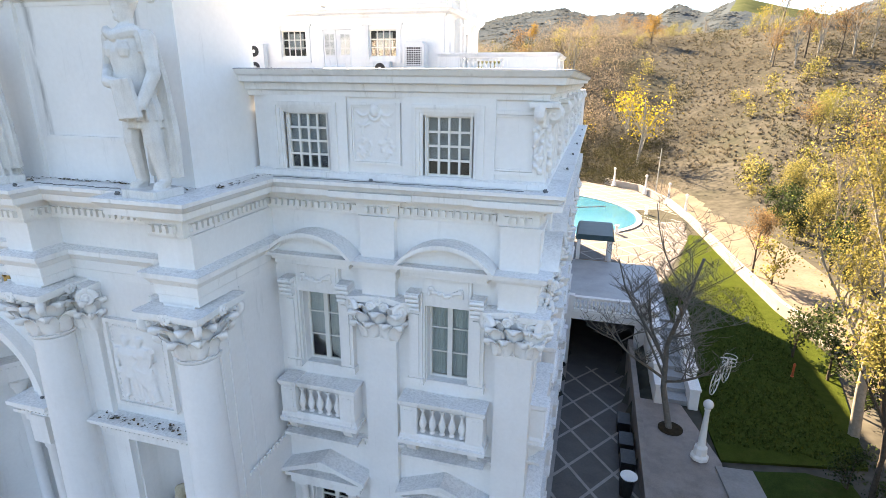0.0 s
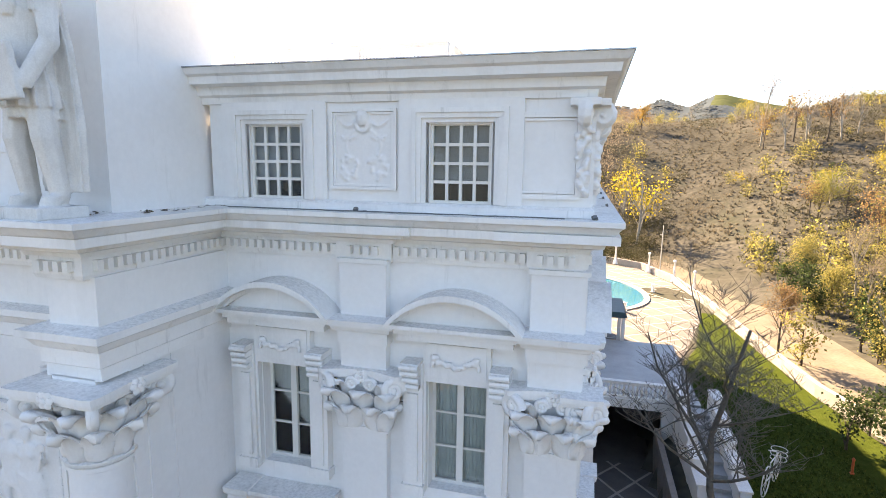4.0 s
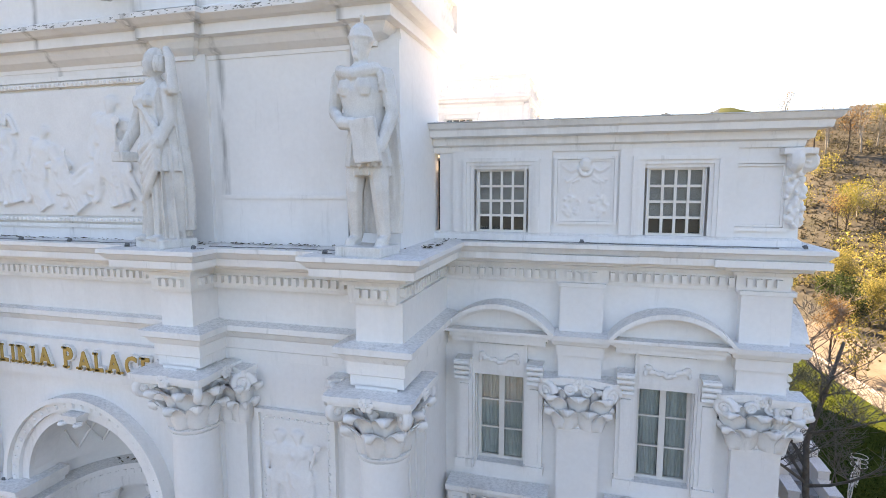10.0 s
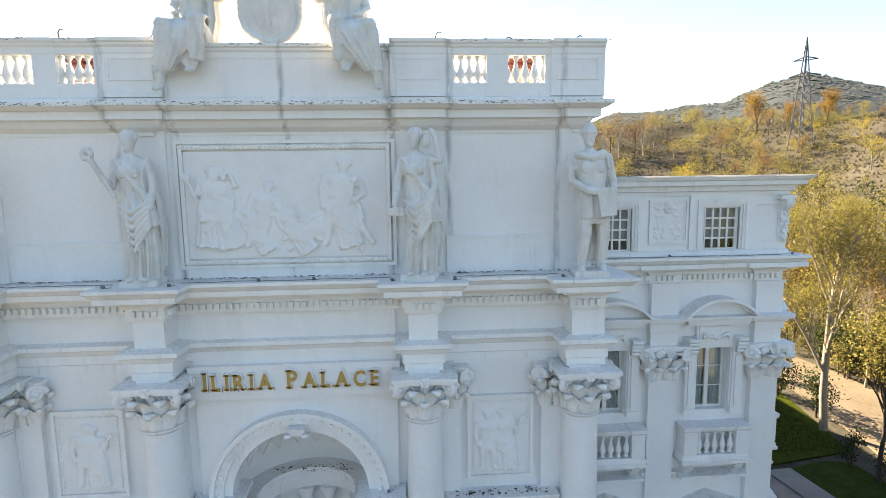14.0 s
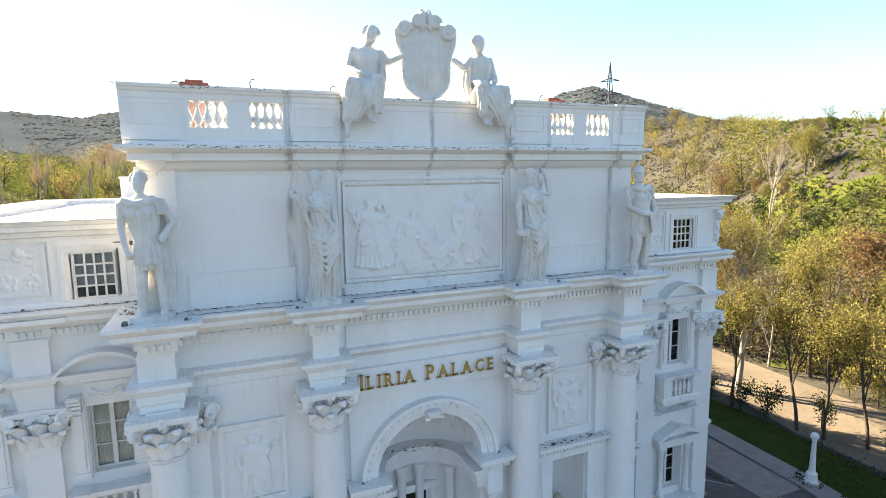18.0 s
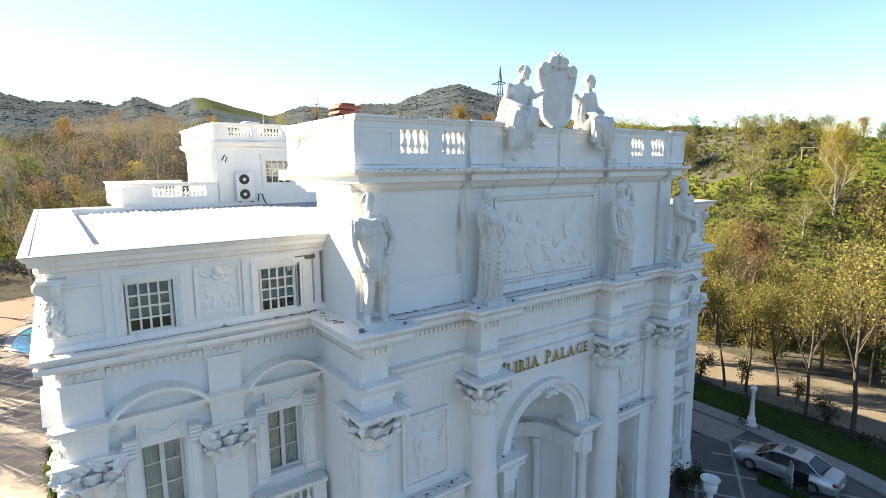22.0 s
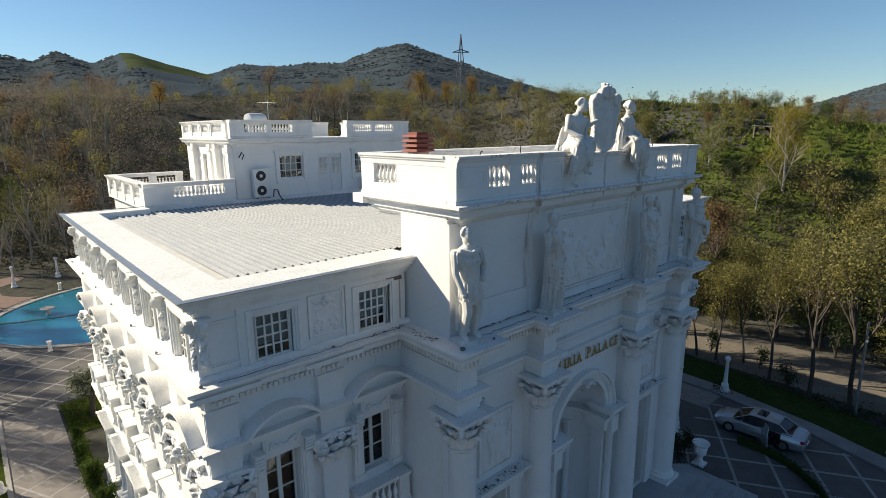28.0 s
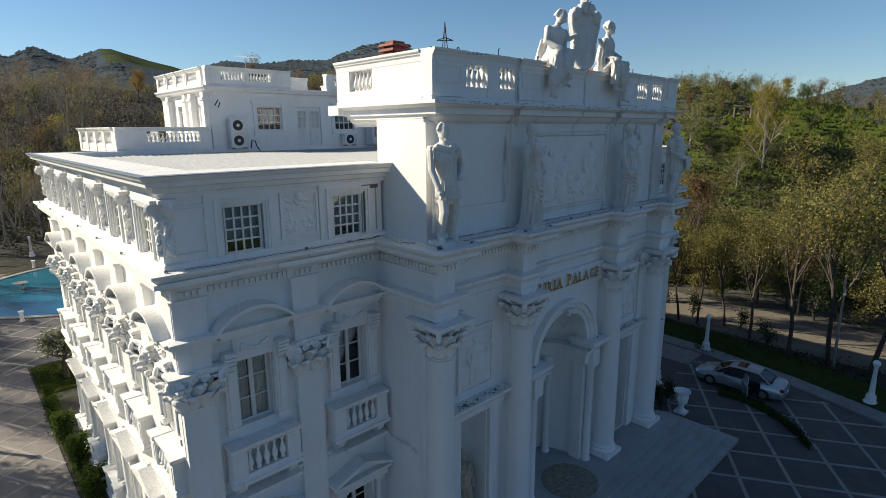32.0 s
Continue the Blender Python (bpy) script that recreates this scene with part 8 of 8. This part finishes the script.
protos["bare"] = make_tree("bare_tree", 8, 9.6, 1.7, 6, 4, GREYBARK, L_BROWN, 0, 0, 0, "leafless dark branching tree in a round earth ring beside the ramp", 0.125, 0.8, 0.12, 0.26)
protos["yellow"] = make_tree("yellow_tree", 11, 11, 0.75, 5, 3, PALEBARK, L_YELLOW, 40, 0.13, 0.5, "tree with bright yellow autumn leaves", 0.2, 0.6, 0.08, group="yellow trees")
protos["poplar"] = make_tree("poplar_tree", 21, 14, 0.7, 6, 3, PALEBARK, L_PALE, 44, 0.1, 0.5, "tall pale-barked poplar with thin yellow leaves", 0.24, 0.9, 0.3, group="poplars")
protos["slim"] = make_tree("slim_tree", 31, 11, 0.55, 6, 3, BARK, L_MIXED, 12, 0.16, 0.45, "slender dark-trunked tree with sparse turning leaves", 0.15, 0.8, 0.35, group="slender trees")
protos["leafy"] = make_tree("leafy_tree", 41, 9.0, 0.85, 5, 3, BARK, L_MIXED, 20, 0.2, 0.5, "bushy tree with green and yellowing leaves", 0.17, 0.55, 0.06, group="leafy trees")
protos["dark"] = make_tree("dark_tree", 45, 9.0, 0.7, 5, 3, BARK, L_DARK, 20, 0.16, 0.45, "tree with dark green leaves", 0.18, 0.6, 0.3, group="dark green trees")
protos["winter"] = make_tree("bare_poplar", 51, 12.5, 0.45, 5, 3, PALEBARK, L_BARE, 10, 0.14, 0.3, "nearly bare grey-brown poplar", 0.17, 0.9, 0.2, group="nearly bare trees")
protos["orange"] = make_tree("orange_tree", 61, 10, 0.6, 5, 3, BARK, L_BROWN, 17, 0.2, 0.5, "tree with orange-brown autumn leaves", 0.18, 0.7, 0.25, group="orange-brown trees")
protos["conifer"] = make_tree("young_conifer", 71, 7, 0.75, 8, 2, BARK, L_GREEN, 12, 0.2, 0.24, "young green conifer on the ridge", 0.12, 0.05, 0.1, 0.05, group="young conifers")
protos["amber"] = make_tree("amber_tree", 63, 8.5, 0.62, 5, 2, BARK, L_AMBER, 60, 0.24, 0.6, "round tree with amber autumn leaves on the ridge", 0.2, 0.5, 0.1, group="amber trees")
protos["lime"] = make_tree("lime_green_tree", 73, 7.5, 0.8, 8, 2, PALEBARK, L_LIME, 18, 0.2, 0.32, "cone-shaped young tree with pale yellow-green leaves", 0.12, 0.25, 0.05, 0.05, group="pale green trees")
protos["shrub"] = make_tree("shrub", 81, 2.6, 1.0, 5, 2, BARK, L_MIXED, 14, 0.13, 0.22, "loose shrub with mixed autumn leaves", 0.05, 0.5, 0.1, category="shrub", group="shrubs")
protos["evergreen"] = make_tree("evergreen_shrub", 83, 2.4, 0.9, 5, 2, BARK, L_DARK, 18, 0.13, 0.2, "dense dark evergreen shrub", 0.06, 0.6, 0.1, category="shrub", group="evergreen shrubs")
protos["olive"] = make_tree("olive_tree", 87, 3.6, 1.2, 5, 3, BARK, L_OLIVE, 16, 0.13, 0.2, "small old olive tree with clipped grey-green tufts", 0.22, 0.25, 0.4, 0.2)
protos["cypress"] = make_tree("clipped_bush", 91, 2.1, 0.5, 12, 2, BARK, L_GREEN, 20, 0.1, 0.12, "small cone-shaped green bush in the lawn strip", 0.05, 0.6, 0.0, 0.05, category="bush", group="cone bushes")
# thinner copies of the same kinds for the far slopes
FAR = {"yellow": ("yellow_tree", 11, PALEBARK, L_YELLOW), "leafy": ("leafy_tree", 9, BARK, L_MIXED), "winter": ("bare_poplar", 12, PALEBARK, L_BARE), "orange": ("orange_tree", 10, BARK, L_BROWN), "dark": ("dark_tree", 9, BARK, L_DARK), "poplar": ("poplar_tree", 13, PALEBARK, L_PALE)}
for kind, (name, hh, bark, lf) in FAR.items():
    slim_ = kind in ("winter", "poplar")
    protos[kind + "_far"] = make_tree(name, 100 + hh, hh, 0.45 if slim_ else 0.75, 4, 2, bark, lf, 18 if slim_ else 26, 0.2 if slim_ else 0.3, 0.55 if slim_ else 0.7, {"yellow": "yellow-leaved tree on the far slope", "leafy": "green and yellowing tree on the slope", "winter": "nearly bare grey poplar on the slope", "orange": "orange-brown autumn tree on the slope", "dark": "dark green tree on the slope", "poplar": "thin yellow poplar on the slope"}[kind], 0.18, 0.6, 0.1, group="trees of the slopes")
protos["shrub_far"] = make_tree("shrub", 181, 2.6, 1.0, 5, 1, BARK, L_MIXED, 34, 0.22, 0.45, "round autumn shrub on the slope", 0.06, 0.5, 0.1, category="shrub", group="shrubs of the slopes")
fresh = set(protos)

rnd = random.Random(7)
plant("bare", 18.25, 11.1, 1.15, 20, 0.03)
solo("tree_ring", Shape().lathe([(0.02, 0.0), (0.5, 0.0), (0.5, 0.03), (0.02, 0.03)], 24, (18.25, 11.1, 0.045)), mat("dark_soil", (0.03, 0.022, 0.015), (0.06, 0.045, 0.03), 6.0, 0.95, bump=0.5), "round ring of dark soil at the tree's foot", "soil")
plant("olive", -12.7, 26.0, 1.0, 40, 0.03)
for x, y, s in ((-14.1, 20.0, 0.8), (-14.0, 17.0, 0.95), (-14.0, 14.2, 0.9), (-13.9, 22.9, 0.55), (-14.0, 11.0, 0.9)):
    plant("cypress", x, y, s, rnd.uniform(0, 360), 0.03)
plant("poplar", 25.6, 12.8, 0.95, 30)
plant("poplar", 26.8, 9.4, 0.9, 200)
plant("poplar", 34.5, 30, 0.85, 100)
plant("yellow", 21.0, 83, 1.35, 0)
plant("yellow", 10.5, 86, 0.8, 120)
for x, y, s in ((25.3, 19.6, 1.25), (26.2, 17.4, 1.4), (27.0, 21.5, 1.1), (26.5, 14.5, 1.2)):
    plant("evergreen", x, y, s, rnd.uniform(0, 360), 0)
plant("shrub", 27.4, 31.5, 1.5, 0, 0)
plant("orange", 26.6, 33.5, 0.5, 30, 0)
for x, y in ((10.2, -1.5), (11.4, -1.3), (10.6, -0.9)):
    plant("evergreen", x, y, 0.62, rnd.uniform(0, 360), 0)
# clipped hedge of the island in the court
hg = Shape()
arc = [(14.6, -2.9), (14.7, -4.0), (14.4, -5.2), (13.8, -6.3), (12.9, -7.3), (12.0, -8.0)]
hg.loft([[(x - 0.22, y - 0.1, 0), (x + 0.22, y + 0.1, 0), (x + 0.2, y + 0.1, 0.32), (x - 0.2, y - 0.1, 0.32)] for x, y in arc])
hedge = thing("hedge", "low dark clipped hedge curving through the court", "hedge")
part("core", hg, DARKGRASS, hedge)
tw = [(Vector((a[0] + (b[0] - a[0]) * q, a[1] + (b[1] - a[1]) * q, 0.1)), Vector((a[0] + (b[0] - a[0]) * q, a[1] + (b[1] - a[1]) * q, 0.36))) for a, b in zip(arc, arc[1:]) for q in np.linspace(0, 1, 14)]
part("leafage", raw("leafage", leaves_shape(tw, 3, 22, 0.09, 0.13), L_DARK), None, hedge)

# slender trees and thicket along the track in front and to the right
for x, y, s in ((23.9, -4.0, 1.0), (23.8, -6.3, 1.05), (24.4, -8.4, 1.1), (24.6, -13, 1.0), (25.1, 4.0, 0.72), (25.4, 2.7, 0.7), (26.4, 1.0, 0.68), (24.2, -1.4, 0.8), (24.0, 7.5, 0.75), (25.2, -17, 1.1)):
    plant("slim", x, y, s, rnd.uniform(0, 360), 0)
for x, y in ((24.6, 5.6), (26.2, -0.2), (24.0, -2.6), (23.9, 9.0), (24.2, 7.0), (26.5, 3.5)):
    plant("evergreen", x, y, rnd.uniform(0.7, 1.1), rnd.uniform(0, 360), 0)
for i in range(100):
    x, y = 33.5 + rnd.random() ** 1.6 * 34, rnd.uniform(-34, 62)
    if y > 30 and x < 37:
        continue
    kind = rnd.choice(("slim", "leafy", "leafy", "winter", "orange", "dark", "leafy"))
    if x > 43 and -8 < y < 38 and rnd.random() < 0.9:
        continue
    plant(kind, x, y, rnd.uniform(0.6, 1.0) * (0.85 if y > 22 else 1.0), rnd.uniform(0, 360))
for i in range(150):
    x, y = 32.5 + rnd.random() ** 1.5 * 22, rnd.uniform(-30, 70)
    plant(rnd.choice(("shrub", "shrub", "evergreen")), x, y, rnd.uniform(0.8, 1.8), rnd.uniform(0, 360))
# hillside behind the meadow, ridge, slopes
for i in range(130):
    az, r = radians(rnd.uniform(26, 48)), rnd.uniform(95, 185)
    x, y = r * math.sin(az), -10 + r * math.cos(az)
    plant(rnd.choice(("leafy", "leafy", "yellow", "orange", "shrub", "shrub", "evergreen", "shrub")), x, y, rnd.uniform(0.35, 0.65), rnd.uniform(0, 360))
for i in range(130):
    az = rnd.uniform(46, 82)
    r = 84 - 30 * rnd.random() ** 2.2 + (48 - az) * -0.1
    x, y = r * math.sin(radians(az)), -10 + r * math.cos(radians(az))
    kind = rnd.choice(("shrub", "shrub", "evergreen", "leafy", "shrub", "orange"))
    plant(kind, x, y, rnd.uniform(0.5, 1.1) * (1 if kind in ("shrub", "evergreen") else 0.36), rnd.uniform(0, 360))
for i in range(17):
    az, r = radians(rnd.uniform(56, 76)), rnd.uniform(79, 88)
    plant("conifer", r * math.sin(az), -10 + r * math.cos(az), rnd.uniform(0.28, 0.5), rnd.uniform(0, 360))
# brown trees in a group half way up the hillside
for i in range(9):
    x, y = 45 + 2.1 * i + rnd.uniform(-1.5, 1.5), 116 + rnd.uniform(-5, 5)
    plant("winter" if i % 3 else "orange", x, y, rnd.uniform(0.75, 1.0), rnd.uniform(0, 360))
plant("lime", 46.0, 79.5, 0.9, 10)
# three round orange-brown trees below the pylon
for az, d, el in ((39.4, 166, 5.6), (42.0, 160, 4.7), (44.3, 164, 5.3)):
    x, y = -16.5 + d * math.sin(radians(az)), -12.8 + d * math.cos(radians(az))
    zg = ground_at(x, y)
    plant("amber", x, y, min(1.5, max(0.8, (17.2 + d * math.tan(radians(el)) - zg) / 7.5)), 90 * az)
# single trees that stand out on the slopes
for kind, az, d, size in (("lime", 67.5, 81, 1.0), ("yellow", 73.7, 78, 0.95), ("lime", 71.8, 74, 0.8), ("shrub", 76.2, 76, 2.3), ("shrub", 77.4, 74, 2.0), ("lime", 62.2, 90, 0.7), ("poplar", 9.8, 140, 1.1), ("yellow", 8.4, 138, 0.8), ("yellow", 4.0, 128, 0.7), ("amber", 14.5, 170, 0.9), ("amber", 2.4, 190, 0.8)):
    plant(kind, -16.5 + d * math.sin(radians(az)), -12.8 + d * math.cos(radians(az)), size, 53 * az)
# trees on the lawn whose shade falls over the path and the pool court
for i in range(16):
    x, y = rnd.uniform(-25.5, -19.8), 20 + 2.9 * i + rnd.uniform(-1, 1)
    plant(("winter", "poplar", "orange", "winter")[i % 4], x, y, rnd.uniform(0.75, 1.0), rnd.uniform(0, 360), 0.02)
for i in range(90):
    az, r = radians(rnd.uniform(-3, 30)), rnd.uniform(100, 290)
    x, y = r * math.sin(az), -10 + r * math.cos(az)
    kind = rnd.choice(("shrub", "shrub", "shrub", "orange", "winter", "yellow", "leafy")) if r > 215 or rnd.random() < 0.06 else "shrub"
    plant(kind, x, y, rnd.uniform(0.6, 1.1) * (1.5 if kind == "shrub" else 1), rnd.uniform(0, 360))
# bare poplars and autumn trees behind the pool and to the left
for i in range(190):
    x, y = rnd.uniform(-75, 8), rnd.uniform(72, 150)
    if x > -30 and y < 76:
        continue
    plant(rnd.choice(("winter", "winter", "winter", "orange", "poplar", "shrub", "leafy")), x, y, rnd.uniform(0.6, 1.0), rnd.uniform(0, 360))
for i in range(40):
    x, y = rnd.uniform(-75, -33), rnd.uniform(20, 72)
    plant(rnd.choice(("winter", "winter", "orange", "leafy")), x, y, rnd.uniform(0.6, 0.95), rnd.uniform(0, 360))


for i in range(46):
    x, y = 32.6 + rnd.random() * 5, rnd.uniform(8, 62)
    plant(rnd.choice(("shrub", "shrub", "winter", "shrub", "leafy")), x - max(0, y - 30) * 0.02, y, rnd.uniform(0.45, 0.7) if i % 2 else rnd.uniform(1.2, 1.9) * 0.4, rnd.uniform(0, 360))
# far woods and brush: one object of clumps for each band of distance
def clumps(name, n, seed, az0, az1, r0, r1, size, cards, material, label, keep=None, big=0.16, slim_=0.7):
    rs = np.random.RandomState(seed)
    v, f = [], []
    made = 0
    for _ in range(n):
        az, r = math.radians(rs.uniform(az0, az1)), r0 * (r1 / r0) ** rs.uniform()
        x, y = r * math.sin(az), -10 + r * math.cos(az)
        if keep and not keep(math.degrees(az), r, noise.noise(Vector((x / (r * 0.12), y / (r * 0.12), 2.0)))):
            continue
        z = ground_at(x, y)
        k = size * rs.uniform(0.6, 1.5) * (r / r0) ** 0.35
        c = np.array((x, y, z + k * 0.55))
        p = c + rs.normal(0, 1, (cards, 3)) * np.array((0.42, 0.42, 0.38)) * k
        for q in p:
            u = rs.normal(size=3)
            u /= np.linalg.norm(u)
            w = np.cross(u, rs.normal(size=3))
            w /= np.linalg.norm(w) + 1e-9
            e = min(big, k * rs.uniform(0.10, 0.2))
            o = len(v)
            v += [q - u * e, q + w * e * slim_, q + u * e, q - w * e * slim_]
            f.append((o, o + 1, o + 2, o + 3))
    s = Shape()
    s.v, s.f = [tuple(map(float, q)) for q in v], f
    return tagged(new(name, raw(name, s, material)), label, "woods", kind="stuff")


def crowns(name, n, seed, az0, az1, r0, r1, size, material, label, keep):
    """Woods seen from far: low uneven domes, one for each crown."""
    rs = np.random.RandomState(seed)
    ring = np.array([(math.cos(1.2566 * i), math.sin(1.2566 * i), 0.0) for i in range(5)])
    dome = np.concatenate([ring - (0, 0, 0.25), [(0, 0, 0.42)]])
    v, f = [], []
    for _ in range(n):
        az, r = math.radians(rs.uniform(az0, az1)), r0 * (r1 / r0) ** rs.uniform()
        x, y = r * math.sin(az), -10 + r * math.cos(az)
        if not keep(math.degrees(az), r, noise.noise(Vector((x / (r * 0.1), y / (r * 0.1), 2.0)))):
            continue
        k = size * r / 600 * rs.uniform(0.55, 1.4)
        o = len(v)
        p = (dome + rs.normal(0, 0.13, (6, 3))) * k * np.array((1, 1, rs.uniform(0.5, 1.1))) + (x, y, ground_at(x, y))
        v += p.tolist()
        f += [(o + i, o + (i + 1) % 5, o + 5) for i in range(5)]
    s = Shape()
    s.v, s.f = v, f
    me = raw(name, s, material)
    me.shade_smooth()
    return tagged(new(name, me), label, "woods", kind="stuff")


crowns("far_woods", 62000, 5, -40, 95, 300, 1490, 2.1, L_WOOD_HAZE, "mixed autumn woods over the far mountains", lambda d, r, n: n > -0.42 and not (10.8 < d < 18.5 and r > 820 and n < 0.3))
clumps("gully_scrub", 1500, 17, -8, 52, 80, 330, 1.5, 60, L_GULLY, "dark green scrub in the hollows of the hillside", lambda d, r, n: n < -0.2, 0.15, 0.4)
clumps("gully_bushes", 420, 18, 1, 15, 82, 108, 1.3, 60, L_GULLY, "dark bushes at the foot of the hillside", lambda d, r, n: True, 0.13, 0.4)
clumps("saplings", 3600, 16, -6, 50, 80, 320, 1.5, 46, L_BRUSH, "thin dry saplings over the near slopes", lambda d, r, n: n > 0.1, 0.13, 0.3)
clumps("green_brush", 3000, 8, 30, 92, 64, 200, 1.3, 50, L_MIXED, "green and yellow brush over the slopes", lambda d, r, n: n < -0.02 and (r > 70 or not 56 < d < 76), 0.13)
clumps("thicket", 1900, 19, 52, 128, 40, 66, 1.25, 40, L_BRUSH, "brown tangled undergrowth beside the track", lambda d, r, n: r * math.sin(math.radians(d)) > 33.4, 0.12)
clumps("bare_woods", 3000, 13, -42, 8, 100, 330, 3.2, 66, L_BARE, "bare grey-brown woods on the slope behind the pool", lambda d, r, n: n > -0.12, 0.26, 0.25)
clumps("green_woods", 1100, 14, -42, 10, 100, 330, 2.6, 60, L_GULLY, "dark green thickets between the bare woods", lambda d, r, n: n < -0.1, 0.22, 0.5)
clumps("yellow_saplings", 70, 9, -30, 90, 110, 330, 2.2, 60, L_YELLOW, "yellow-leaved saplings over the slopes", lambda d, r, n: n > 0.1, 0.2)
clumps("bank_plants", 1500, 12, 62, 115, 22, 34, 0.34, 12, L_DARK, "low leafy ground cover on the bank", lambda d, r, n: 18.6 < r * math.sin(math.radians(d)) < 24.2)


def tufts(n, seed, az0, az1, r0, r1, h, material, name, label):
    """Blades of grass in small fans."""
    rs = np.random.RandomState(seed)
    v, f = [], []
    for _ in range(n):
        az, r = math.radians(rs.uniform(az0, az1)), rs.uniform(r0, r1)
        x, y = r * math.sin(az), -10 + r * math.cos(az)
        if x < 33 and y < 76 and x > -34:
            continue
        z = ground_at(x, y)
        for _ in range(4):
            a, k = rs.uniform(0, 6.28), h * rs.uniform(0.5, 1.4)
            dx, dy = math.cos(a), math.sin(a)
            o = len(v)
            v += [(x - dx * 0.18, y - dy * 0.18, z), (x + dx * 0.18, y + dy * 0.18, z), (x + dx * 0.5 * k + rs.normal(0, 0.2), y + dy * 0.5 * k + rs.normal(0, 0.2), z + k)]
            f.append((o, o + 1, o + 2))
    s = Shape()
    s.v, s.f = v, f
    return tagged(new(name, raw(name, s, material)), label, "grass", kind="stuff")


tufts(26000, 21, -10, 60, 66, 300, 0.4, leaf_mat("dry_grass_blades", (0.058, 0.054, 0.041), (0.102, 0.093, 0.071), (0.155, 0.14, 0.107)), "dry_grass", "long dry grass on the slopes")
tufts(9000, 22, 50, 92, 50, 140, 0.5, leaf_mat("green_grass_blades", (0.08, 0.12, 0.02), (0.15, 0.19, 0.04), (0.24, 0.24, 0.07)), "meadow_grass", "long green grass on the meadow")

# short blades over the mown lawns, for their ragged surface
rs = np.random.RandomState(77)
bl = Shape()
for x0, x1, y0, y1, n in ((19.9, 25.2, 10.6, 30, 9000), (-17.4, -24, 2, 29, 2500), (-14.1, -13.7, 1, 24, 1200), (-14.0, -8.2, 24.6, 29, 2200)):
    for _ in range(n):
        x, y, a, k = rs.uniform(x0, x1), rs.uniform(y0, y1), rs.uniform(0, 6.28), rs.uniform(0.05, 0.14)
        o = len(bl.v)
        bl.v += [(x - 0.05 * math.cos(a), y - 0.05 * math.sin(a), 0.06), (x + 0.05 * math.cos(a), y + 0.05 * math.sin(a), 0.06), (x + rs.normal(0, 0.04), y + rs.normal(0, 0.04), 0.06 + k)]
        bl.f.append((o, o + 1, o + 2))
tagged(new("lawn_blades", raw("lawn_blades", bl, leaf_mat("lawn_blade", (0.03, 0.048, 0.009), (0.06, 0.085, 0.018), (0.1, 0.12, 0.032)))), "short ragged grass blades over the lawns", "grass", kind="stuff")

# kinds that found no place
for kind in sorted(fresh):
    for ob in list(protos[kind].children) + [protos[kind]]:
        bpy.data.objects.remove(ob)
